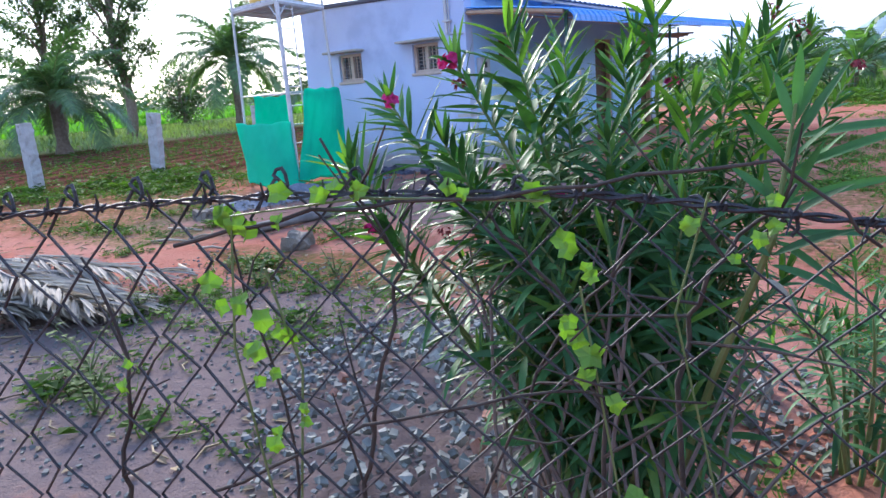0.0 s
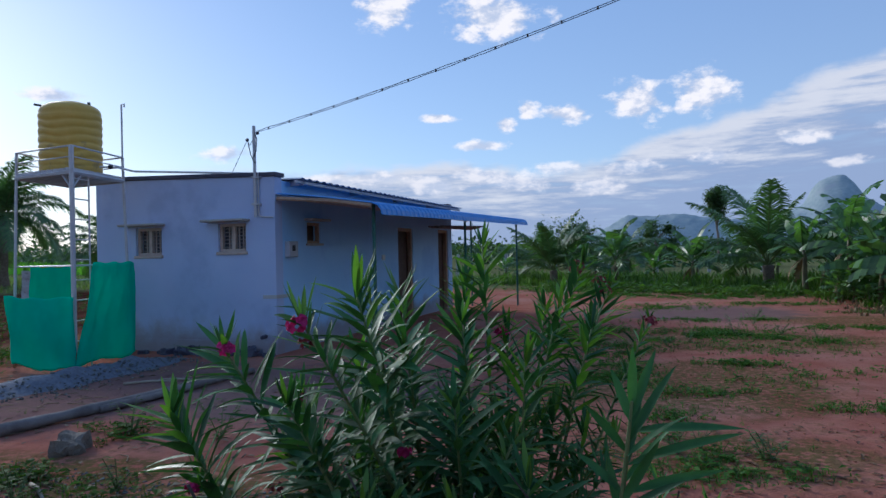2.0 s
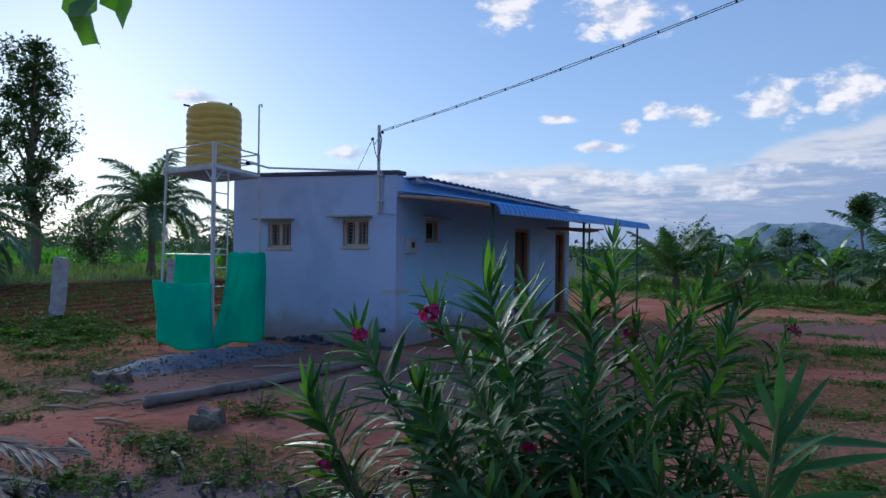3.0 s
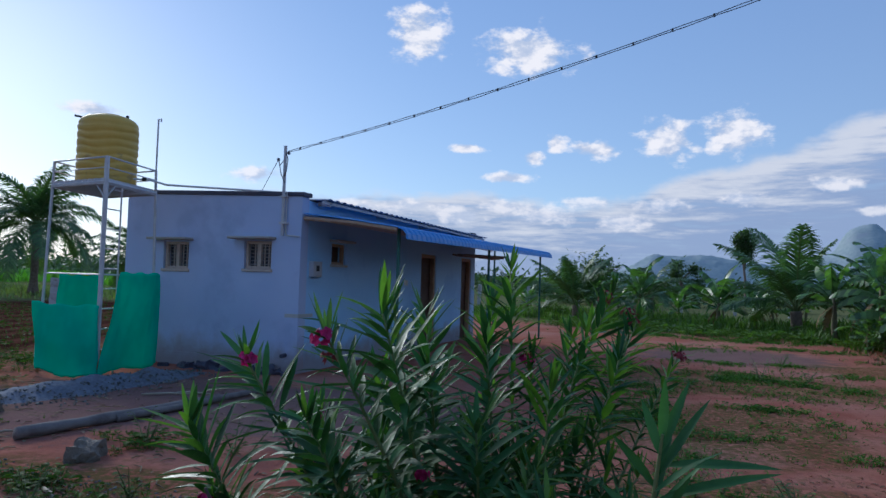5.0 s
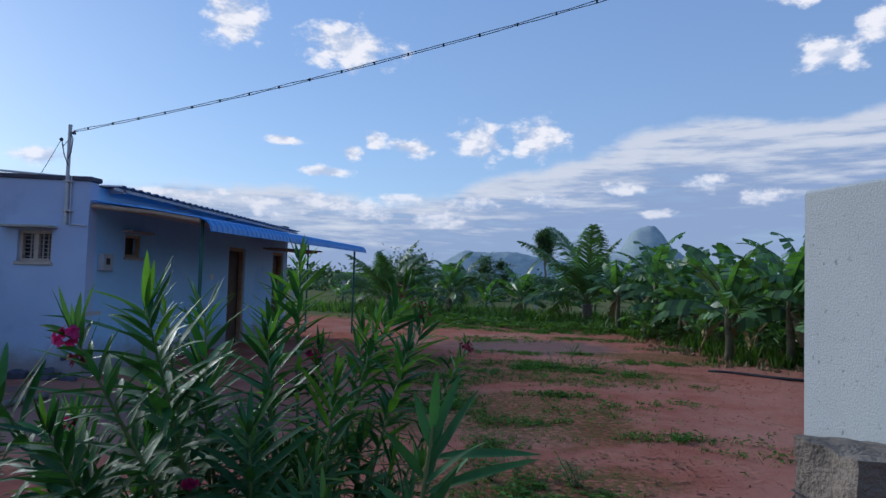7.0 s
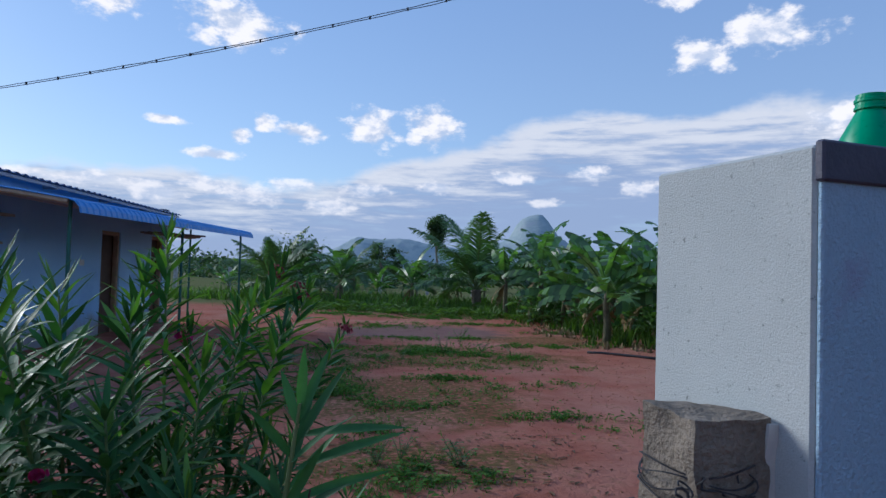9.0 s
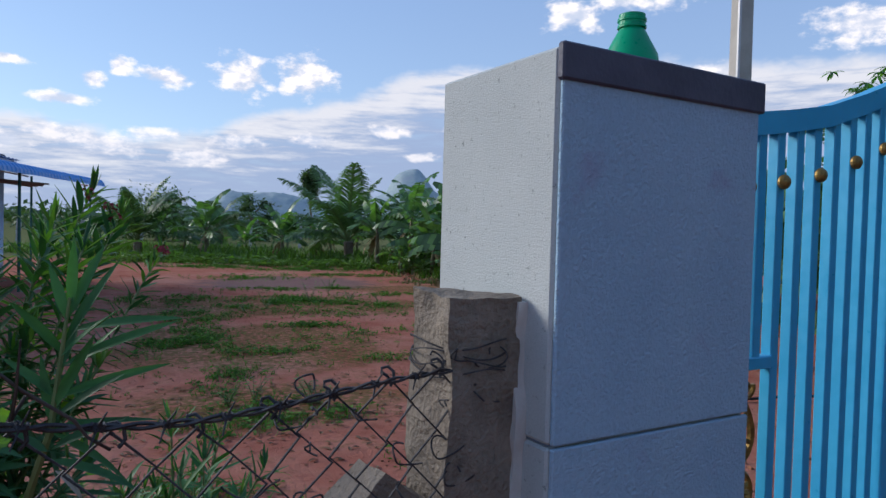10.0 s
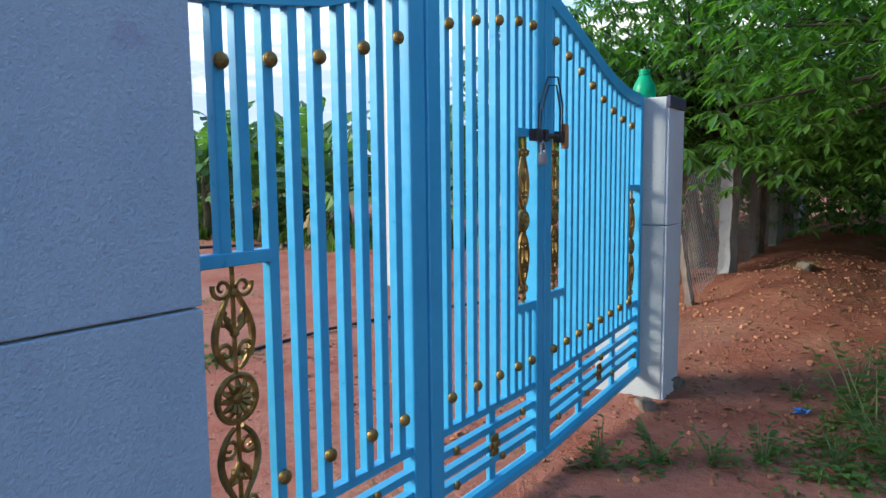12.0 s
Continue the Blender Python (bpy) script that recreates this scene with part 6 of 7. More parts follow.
def twig(path, r0, r1, seed, side=3):
    rng = random.Random(seed)
    t = thing("dead_twig", GATE, "thin dead branch tangled in the wire fence", "branch", "twigs in the fence")
    path = [at_fence(p) for p in path]
    fine = []
    for a, b in zip(path, path[1:]):
        for i in range(5):
            q = a.lerp(b, i / 5)
            fine.append(q + Vector((rng.uniform(-1, 1), rng.uniform(-1, 1), rng.uniform(-1, 1))) * r0 * 0.9)
    fine.append(path[-1])
    n = len(fine)
    r0, r1 = r0 * 0.55, r1 * 0.55
    mb = MB()
    mb.tube(fine, [r0 + (r1 - r0) * i / (n - 1) for i in range(n)], 6)
    part("branch", mb, M_TWIG, t, smooth=True)
    for _ in range(side):
        k = rng.randrange(n // 4, n - 1)
        d = Vector((rng.uniform(-1, 1), rng.uniform(-0.4, 0.3), rng.uniform(-0.4, 1))).normalized() * rng.uniform(0.08, 0.24)
        mb = MB()
        mb.tube([fine[k], fine[k] + d * 0.5 + Vector((0, 0, rng.uniform(-0.03, 0.03))), fine[k] + d], [r1 * 1.2, r1, r1 * 0.5], 5)
        part("side_twig", mb, M_TWIG, t)


twig([(-1.62, 0.12, 0.1), (-1.60, 0.11, 0.62), (-1.52, 0.1, 0.9), (-1.47, 0.09, 1.08), (-1.60, 0.1, 1.32)], 0.009, 0.004, 1, 5)
twig([(-2.16, 0.1, 0.1), (-2.13, 0.1, 0.6), (-2.06, 0.1, 0.85), (-2.12, 0.1, 1.12)], 0.010, 0.004, 2, 4)
twig([(-1.9, 0.08, 0.62), (-1.55, 0.06, 0.78), (-1.2, 0.05, 0.86), (-0.95, 0.05, 0.84)], 0.006, 0.003, 3, 5)
twig([(-1.86, 0.05, 1.15), (-1.6, 0.04, 1.2), (-1.2, 0.04, 1.215), (-0.85, 0.04, 1.25), (-0.7, 0.05, 1.1)], 0.006, 0.004, 4, 0)
twig([(-1.15, 0.12, 0.3), (-1.12, 0.1, 0.8), (-1.18, 0.08, 1.0), (-1.3, 0.07, 1.18)], 0.008, 0.004, 5, 5)
twig([(-0.98, 0.14, 0.3), (-1.0, 0.1, 0.85), (-0.95, 0.08, 1.05), (-0.82, 0.07, 1.2)], 0.009, 0.004, 6, 6)
twig([(-2.0, 0.08, 0.55), (-1.7, 0.07, 0.5), (-1.4, 0.07, 0.45)], 0.006, 0.003, 7, 7)
twig([(-1.78, 0.1, 0.3), (-1.72, 0.1, 0.7), (-1.8, 0.08, 1.26)], 0.006, 0.003, 9, 3)
twig([(-1.3, 0.1, 0.3), (-1.36, 0.1, 0.6), (-1.2, 0.09, 0.95), (-1.05, 0.08, 1.12)], 0.006, 0.003, 10, 5)


def vine_leaf(mb, c, s, rng):
    """A lobed vine leaf."""
    n = Vector((rng.uniform(-0.4, 0.4), -1, rng.uniform(-0.1, 0.5))).normalized()
    u = n.orthogonal().normalized()
    u = (Matrix.Rotation(rng.uniform(0, 6.28), 3, n) @ u)
    v = n.cross(u)
    k = len(mb.v)
    mb.v.append(tuple(Vector(c) + n * 0.15 * s))
    m = 15
    for i in range(m):
        a = 6.2832 * i / m
        r = s * (0.72 + 0.38 * math.cos(2.5 * a) ** 2 + rng.uniform(-0.07, 0.07)) * (0.5 if i == 0 else 1)
        mb.v.append(tuple(Vector(c) + u * r * math.cos(a) + v * r * math.sin(a) + n * s * 0.3 * math.cos(2 * a + 0.6)))
    mb.f += [(k, k + 1 + i, k + 1 + (i + 1) % m) for i in range(m)]


def build_vine():
    rng = random.Random(8)
    t = thing("creeper", GATE, "yellow-green creeper with lobed leaves climbing the fence", "creeper")
    mb = MB()
    for path in ([(-1.78, 0.07, 0.2), (-1.75, 0.06, 0.6), (-1.78, 0.05, 0.95), (-1.74, 0.04, 1.2), (-1.5, 0.04, 1.22), (-1.2, 0.04, 1.2)], [(-1.72, 0.07, 0.5), (-1.66, 0.06, 0.9), (-1.7, 0.05, 1.1)], [(-1.05, 0.07, 0.3), (-1.1, 0.05, 0.7), (-1.15, 0.05, 1.05)], [(-0.9, 0.06, 0.5), (-1.0, 0.05, 1.0), (-0.95, 0.04, 1.2)]):
        mb.tube([at_fence(p) for p in path], 0.002, 4)
    part("vine", mb, M_OLE_STEM, t)
    spots = [(-1.76, 1.22, 0.035), (-1.72, 1.19, 0.03), (-1.66, 1.21, 0.028), (-1.78, 1.05, 0.03), (-1.73, 1.02, 0.033), (-1.70, 0.99, 0.028), (-1.76, 0.92, 0.026), (-1.74, 0.76, 0.026), (-1.7, 0.9, 0.022), (-1.55, 1.22, 0.024), (-1.5, 1.215, 0.026),
             (-1.33, 1.21, 0.022), (-1.22, 1.22, 0.026), (-1.18, 1.13, 0.03), (-1.2, 0.98, 0.028), (-1.15, 0.93, 0.03), (-1.12, 0.88, 0.026), (-1.06, 0.65, 0.035), (-1.0, 0.62, 0.03), (-1.1, 0.55, 0.03), (-0.98, 1.15, 0.022), (-0.9, 1.12, 0.02),
             (-2.1, 0.55, 0.04), (-2.2, 0.5, 0.035), (-2.0, 0.9, 0.02), (-1.68, 0.82, 0.02), (-1.14, 1.07, 0.022), (-0.86, 1.16, 0.018)]
    for i, (a, z, s) in enumerate(spots):
        for _ in range(2):
            mb = MB()
            vine_leaf(mb, at_fence((a + rng.uniform(-0.03, 0.03), 0.045 + rng.uniform(-0.02, 0.02), z + rng.uniform(-0.03, 0.03))), s * rng.uniform(0.45, 0.66), rng)
            part("leaf", mb, M_VINE, t)


build_vine()


def sprig():
    """The end of a leafy branch that hangs in from above."""
    rng = random.Random(4)
    t = thing("hanging_branch", pose(-0.185, 1.52, 1.995), "end of a broad-leaved branch hanging overhead", "branch")
    mb = MB()
    mb.tube([(-0.45, 0.35, 1.2), (-0.2, 0.15, 0.5), (-0.03, 0.0, 0.06)], [0.012, 0.008, 0.003], 6)
    part("twig", mb, M_TWIG, t)
    for c, s in (((-0.02, 0, -0.005), 0.055), ((0.04, 0.02, 0.03), 0.05), ((-0.1, 0.04, 0.05), 0.05)):
        mb = MB()
        vine_leaf(mb, c, s, rng)
        part("leaf", mb, M_MANGO, t)


sprig()


# ---- palms, bananas and trees ----
def build_palm(x, y, h, fronds, length, seed, label, trunk_r=0.14, group="coconut palms", low=1.5, bend=1.0):
    rng = random.Random(seed)
    t = thing("coconut_palm", at_ground(x, y, height(x, y) - 0.1), label, "palm tree", group)
    mb = MB()
    n = 12
    mb.tube([(0.06 * math.sin(i * 0.3) * h * 0.2, 0, h * i / n) for i in range(n + 1)], [trunk_r * (1.5 - 0.6 * min(1, i / 3)) * (1 + 0.06 * (i % 2)) for i in range(n + 1)], 9)
    part("trunk", mb, M_BARK, t, smooth=True)
    top = Vector((0.06 * math.sin(n * 0.3) * h * 0.2, 0, h))
    for k in range(fronds):
        a = 2.4 * k + rng.uniform(-0.3, 0.3)
        el = 1.5 - low * (k / fronds) ** 0.9
        ln = length * rng.uniform(0.8, 1.1)
        fr = new("frond")
        fr.parent = t
        pts, m = [], 10
        p, e = Vector(top), el
        for i in range(m + 1):
            pts.append(Vector(p))
            p = p + Vector((math.cos(a) * math.cos(e), math.sin(a) * math.cos(e), math.sin(e))) * ln / m
            e -= (0.10 + 0.10 * (1 - math.sin(max(0, el)) * 0.6)) * bend
        rb = MB()
        rb.tube(pts, [0.03 * (1 - i / (m + 1)) * length / 3 + 0.004 for i in range(m + 1)], 4)
        part("rib", rb, M_OLE_STEM, fr)
        mb = MB()
        side = Vector((-math.sin(a), math.cos(a), 0))
        for i in range(76):
            u = 0.16 + 0.84 * i / 76
            f = u * m
            j = min(int(f), m - 1)
            q = pts[j].lerp(pts[j + 1], f - j)
            d = (pts[j + 1] - pts[j]).normalized()
            for s in (-1, 1):
                ll = ln * 0.27 * math.sin(math.pi * (0.14 + 0.82 * u)) ** 0.8 * rng.uniform(0.85, 1.1)
                w = side * s * 0.85 + d * 0.75 + Vector((0, 0, rng.uniform(-0.25, 0.25)))
                w.normalize()
                tip = q + w * ll - Vector((0, 0, ll * rng.uniform(0.15, 0.45)))
                mid = q + w * ll * 0.5
                b = d * 0.0085 * length
                c0 = len(mb.v)
                mb.v += [tuple(q - b), tuple(q + b), tuple(mid + b), tuple(mid - b), tuple(tip)]
                mb.f += [(c0, c0 + 1, c0 + 2, c0 + 3), (c0 + 3, c0 + 2, c0 + 4)]
        part("blade", mb, M_PALM, fr, kind="stuff")
    return t


build_palm(-38.2, 32.1, 4.4, 24, 4.9, 1, "coconut palm with ragged crown beyond the ploughed field", 0.24)
build_palm(-30.5, 16.2, 2.4, 22, 3.9, 2, "short coconut palm beside the field", 0.28)
build_palm(-26.5, 28.5, 2.4, 18, 2.6, 3, "young coconut palm behind the tank stand", 0.2)
build_palm(4.3, 29.7, 1.0, 15, 3.7, 4, "young coconut palm with fronds from near the ground", 0.22, low=1.25, bend=0.6)
build_palm(-4.5, 33.0, 0.8, 15, 3.1, 5, "young coconut palm with stiff upright fronds", 0.2, low=1.2, bend=0.55)
build_palm(-1.5, 38, 1.3, 16, 2.6, 6, "young coconut palm among bananas", 0.2)
build_palm(12.6, 11.6, 2.3, 18, 2.4, 7, "coconut palm behind the gate", 0.16)
build_palm(-60, 30, 3.5, 16, 3.4, 8, "distant coconut palm beyond the crop field", 0.24)


def banana_blade(mb, base, a, el, ln, w, rng, torn):
    """One banana leaf: an arched midrib with drooping, torn halves."""
    m = 11
    pts, e, p = [], el, Vector(base)
    for i in range(m + 1):
        pts.append(Vector(p))
        p = p + Vector((math.cos(a) * math.cos(e), math.sin(a) * math.cos(e), math.sin(e))) * ln / m
        e -= 0.05 + 0.16 * (i / m)
    side = Vector((-math.sin(a), math.cos(a), 0))
    for s in (-1, 1):
        hang = rng.uniform(0.1, 0.5)
        for i in range(2, m):
            if rng.random() < 0.06 * torn:
                continue
            u0, u1 = i / m, (i + 1) / m
            gap = 0.16 * torn * rng.random()
            p0, p1 = pts[i], pts[i].lerp(pts[i + 1], 1 - gap * 0.4)
            w0 = w * math.sin(math.pi * (0.08 + 0.88 * (u0 - 0.15) / 0.85)) ** 0.6
            w1 = w * max(0.02, math.sin(math.pi * min(0.999, (0.08 + 0.88 * (u1 - 0.15) / 0.85)))) ** 0.6
            hang = min(0.95, max(0.0, hang + rng.uniform(-0.18, 0.18) * (1 + torn)))
            way = (side * s * (1 - hang * 0.55) - Vector((0, 0, hang))).normalized() + (pts[i + 1] - pts[i]).normalized() * 0.3
            k = len(mb.v)
            mb.v += [tuple(p0), tuple(p1), tuple(p1 + way * w1 * (1 - gap)), tuple(p0 + way * w0)]
            mb.f.append((k, k + 1, k + 2, k + 3))
    mb.tube(pts, [0.028 * (1 - i / (m + 2)) for i in range(m + 1)], 4)


def build_banana(m, h, leaves, seed, label, dry=2, scale=1.0):
    rng = random.Random(seed)
    t = thing("banana_plant", m, label, "banana plant", "banana plants")
    mb = MB()
    mb.tube([(0.02 * math.sin(i), 0.02 * math.cos(i * 1.3), h * i / 6) for i in range(7)], [0.11, 0.1, 0.095, 0.085, 0.075, 0.06, 0.045], 8)
    part("stem", mb, M_BANANA_STEM, t, smooth=True)
    for k in range(leaves):
        mb = MB()
        a = 2.4 * k + rng.uniform(-0.4, 0.4)
        u = k / leaves
        banana_blade(mb, (0, 0, h * (1.0 - 0.25 * u)), a, 1.5 - 1.25 * u, scale * rng.uniform(1.5, 2.1), scale * rng.uniform(0.25, 0.34), rng, rng.choice((0.4, 1.0, 1.8)))
        part("blade", mb, M_BANANA, t)
    for k in range(dry):
        mb = MB()
        banana_blade(mb, (0, 0, h * 0.8), rng.uniform(0, 6.28), -0.5, scale * rng.uniform(0.8, 1.2), 0.12, rng, 2.0)
        part("dead_blade", mb, M_BANANA_DRY, t, "withered brown leaf")
    return t


bananas = [build_banana(at_ground(-1.45, 30.8, 0), 1.35, 11, 1, "banana plant with split broad leaves", 1), build_banana(at_ground(1.6, 29.9, 0), 1.1, 11, 2, "banana plant with torn leaves and dry skirt"),
           build_banana(at_ground(5.85, 16.6, 0), 1.25, 12, 3, "banana plant with spreading leaves on red soil", 3), build_banana(at_ground(6.95, 16.1, 0), 1.5, 11, 4, "banana plant with upright torn leaves", 3),
           build_banana(at_ground(5.75, 23.5, 0), 1.9, 11, 5, "tall banana plant with ragged leaves", 3)]
rng_b = random.Random(77)
spots = [(6.3, 19.8, 0.55), (5.3, 23.0, 0.5), (6.2, 22.2, 0.9), (6.9, 20.6, 1.0), (7.4, 18.4, 1.0), (8.0, 16.8, 1.1), (6.9, 24.6, 1.1), (7.9, 22.5, 1.1), (8.6, 19.6, 1.05), (7.6, 14.6, 0.95), (8.8, 14.9, 1.1), (7.9, 12.6, 0.9), (9.2, 17.5, 1.1),
         (5.0, 26.0, 1.0), (6.2, 27.5, 1.1), (7.5, 27.0, 1.15), (9.0, 25.0, 1.1), (3.2, 33.0, 1.0), (5.2, 34.0, 1.1), (0.0, 34.0, 0.9), (-2.6, 33.5, 0.9), (2.0, 37.0, 1.0), (7.5, 32.0, 1.1), (9.5, 29.5, 1.1), (9.5, 21.5, 1.1), (10.2, 15.5, 1.1), (9.3, 12.2, 1.0),
         (8.9, 10.6, 0.9), (10.4, 12.4, 1.1), (11.6, 14.0, 1.1), (10.6, 10.2, 1.0), (12.2, 11.6, 1.1), (9.6, 8.9, 0.9), (11.4, 8.9, 1.0), (13.0, 9.4, 1.05), (8.6, 8.0, 0.75), (12.4, 16.5, 1.1), (10.8, 19.0, 1.1), (-4.2, 37.5, 0.95), (11.5, 24.0, 1.1), (4.2, 37.5, 1.0), (-7.5, 36.0, 0.9), (7.3, 6.6, 0.8), (9.9, 7.2, 0.9)]
for x, y, s in spots:
    s *= 0.72 if y > 28 or x < 0 else 1.0
    copy_thing(bananas[rng_b.randrange(5)], pose(x, y, height(x, y), rng_b.uniform(-3, 3), rng_b.uniform(-3, 3), rng_b.uniform(0, 360)) @ Matrix.Scale(s, 4))


# young suckers and undergrowth at the feet of the near row
for i in range(34):
    x = rng_b.uniform(5.2, 9.6)
    y = 24.5 - (x - 5.2) * 2.9 + rng_b.uniform(-1.6, 2.2)
    copy_thing(bananas[rng_b.randrange(5)], pose(x, y, height(x, y) - 0.12, rng_b.uniform(-6, 6), rng_b.uniform(-6, 6), rng_b.uniform(0, 360)) @ Matrix.Scale(rng_b.uniform(0.22, 0.5), 4))
grass_patch("undergrowth", [(6.6, 20.4, 1.2, 3.2), (7.6, 17.4, 1.3, 3.0), (6.2, 23.6, 1.3, 2.2), (8.6, 14.4, 1.3, 2.4), (6.3, 16.4, 0.9, 0.7)], 14, M_WEED, "dark undergrowth at the feet of the bananas", 0.1, 0.55, 150, 0.025)
grass_patch("dry_leaf_litter", [(6.2, 16.2, 1.3, 0.9), (5.6, 19.6, 1.0, 1.6), (7.2, 15.3, 1.2, 0.8), (5.4, 22.6, 0.9, 1.2), (7.8, 13.2, 1.0, 0.9)], 15, M_BANANA_DRY, "withered brown leaf scraps under the bananas", 0.03, 0.16, 160, 0.02)


def build_tree(x, y, h, trunk, crown, leaves, size, seed, label, material, crown_from=0.3, lumps=16, name="tree", spread_=1.0, bare=0.0):
    """Trunk, forking limbs and many leaf clumps with gaps; crown is (rx, ry)."""
    rng = random.Random(seed)
    t = thing(name, at_ground(x, y, height(x, y) - 0.1), label, "tree")
    mb = MB()
    mb.tube([(trunk * math.sin(i * 0.7), trunk * 0.6 * math.sin(i * 1.1), h * 0.85 * i / 9) for i in range(10)], [trunk * (1.25 - 0.11 * i) for i in range(10)], 8)
    part("trunk", mb, M_BARK, t, smooth=True)
    centres = []
    for k in range(lumps):
        u = (k + 0.5) / lumps
        z = h * (crown_from + (1 - crown_from) * u)
        prof = math.sin(math.pi * (0.12 + 0.82 * u)) ** 0.7
        a = 2.4 * k + rng.uniform(-0.5, 0.5)
        r = rng.uniform(0.35, 0.95) * prof
        c = Vector((crown[0] * r * math.cos(a), crown[1] * r * math.sin(a), z))
        centres.append((c, prof))
        mb = MB()
        s = Vector((0, 0, max(h * 0.18, z - h * 0.22)))
        mb.tube([s, s.lerp(c, 0.5) + Vector((0, 0, 0.03 * h)), c], [trunk * 0.42, trunk * 0.25, trunk * 0.08], 5)
        part("limb", mb, M_BARK, t)
    mb = MB()
    for c, prof in centres:
        rr = (0.5 + 0.55 * rng.random()) * crown[0] * 0.52 * spread_
        for _ in range(leaves // lumps):
            d = Vector((rng.gauss(0, 1), rng.gauss(0, 1), rng.gauss(0, 0.75)))
            p = c + d * rr * 0.5
            if noise.noise(p * (2.2 / max(0.6, rr)) + Vector((seed, 0, 0))) < -0.08:
                continue
            w = Vector((rng.uniform(-1, 1), rng.uniform(-1, 1), rng.uniform(-0.8, 0.5))).normalized()
            up = Vector((rng.uniform(-0.5, 0.5), rng.uniform(-0.5, 0.5), 1))
            side = w.cross(up).normalized() * size * 0.22
            k = len(mb.v)
            s = size * rng.uniform(0.7, 1.3)
            mb.v += [tuple(p), tuple(p + w * s * 0.5 + side), tuple(p + w * s), tuple(p + w * s * 0.5 - side)]
            mb.f.append((k, k + 1, k + 2, k + 3))
    part("crown", mb, material, t, kind="stuff")
    return t


build_tree(-42.3, 26.5, 14.5, 0.3, (2.6, 2.6), 16000, 0.36, 1, "tall slender dark tree with open crown", M_TREE, 0.28, 22)
build_tree(-48.5, 25.0, 11.5, 0.3, (2.8, 2.8), 15000, 0.36, 2, "bushy dark tree beyond the field", M_TREE, 0.22, 20)
build_tree(-56.0, 40.0, 5.0, 0.2, (3.0, 3.0), 6000, 0.4, 3, "low spreading tree at the far field edge", M_TREE, 0.15, 14)
build_tree(5.7, 85.8, 8.4, 0.16, (1.25, 1.25), 9000, 0.34, 4, "lone round-crowned tree far behind the palms", M_TREE, 0.66, 12, spread_=1.3)
build_tree(-8.0, 62.0, 3.7, 0.3, (3.4, 3.0), 9000, 0.35, 5, "broad dark tree beyond the yard", M_TREE, 0.12, 14)
build_tree(-0.5, 66.0, 4.0, 0.2, (2.2, 2.2), 6000, 0.35, 6, "dark round bush tree behind the bananas", M_TREE, 0.1, 10)
build_tree(7.5, 60.0, 3.6, 0.2, (1.6, 1.6), 5000, 0.3, 7, "small tree behind the bananas", M_TREE, 0.15, 10)


def mango(x, y, h, lumps, seed, label, low):
    """Broad leafy tree whose branches hang low over the track."""
    rng = random.Random(seed)
    t = thing("mango_tree", at_ground(x, y, height(x, y) - 0.1), label, "tree", "mango trees")
    mb = MB()
    mb.tube([(0.08 * math.sin(i), 0.05 * i, h * 0.6 * i / 7) for i in range(8)], [0.13 - 0.011 * i for i in range(8)], 8)
    part("trunk", mb, M_BARK, t, smooth=True)
    mb = MB()
    for k in range(lumps):
        a, r = 2.4 * k, math.sqrt((k + 0.5) / lumps)
        c = Vector((2.9 * r * math.cos(a), 2.9 * r * math.sin(a), low + (h - low) * rng.random() * (1.1 - 0.6 * r)))
        lb = MB()
        s = Vector((0, 0.1, h * 0.4))
        lb.tube([s, s.lerp(c, 0.55) + Vector((0, 0, 0.35)), c], [0.045, 0.022, 0.006], 5)
        part("limb", lb, M_TWIG, t)
        for j in range(34):
            q = c + Vector((rng.gauss(0, 0.42), rng.gauss(0, 0.42), rng.gauss(0, 0.3)))
            b = rng.uniform(0, 6.28)
            for i in range(9):
                e = b + 0.9 * i
                mb.leaf(q, (math.cos(e), math.sin(e), rng.uniform(-0.7, 0.25)), (0, 0, 1), rng.uniform(0.10, 0.175), 0.042, 0.3, 0.25)
    part("crown", mb, M_MANGO, t, kind="stuff")


mango(10.5, 6.2, 4.8, 110, 1, "mango tree with low hanging glossy foliage", 1.55)
mango(8.8, 1.6, 4.4, 95, 2, "leafy mango tree overhanging the earth track", 1.75)
mango(12.4, 0.4, 4.0, 60, 8, "low leafy tree hanging to the ground by the track", 0.5)
# two out-of-view trees, added to shade the pillar fronts, gate and track
mango(5.2, -4.6, 6.0, 70, 9, "unseen leafy tree added across the track to shade the gate front", 0.6)
mango(9.6, -3.6, 6.0, 70, 10, "unseen leafy tree added across the track beyond the gate for shade", 0.6)
mango(14.8, 8.6, 5.0, 70, 3, "dense mango tree beside the far fence", 1.2)
mango(14.4, 3.4, 4.6, 80, 4, "dense leafy tree beyond the track", 0.3)
mango(20.5, 8.6, 5.0, 44, 6, "leafy tree at the end of the track", 0.3)
mango(18.5, 11.5, 5.0, 44, 7, "leafy tree behind the far fence", 0.4)
mango(17.5, 6.0, 5.0, 44, 5, "dark leafy tree closing the track", 0.3)


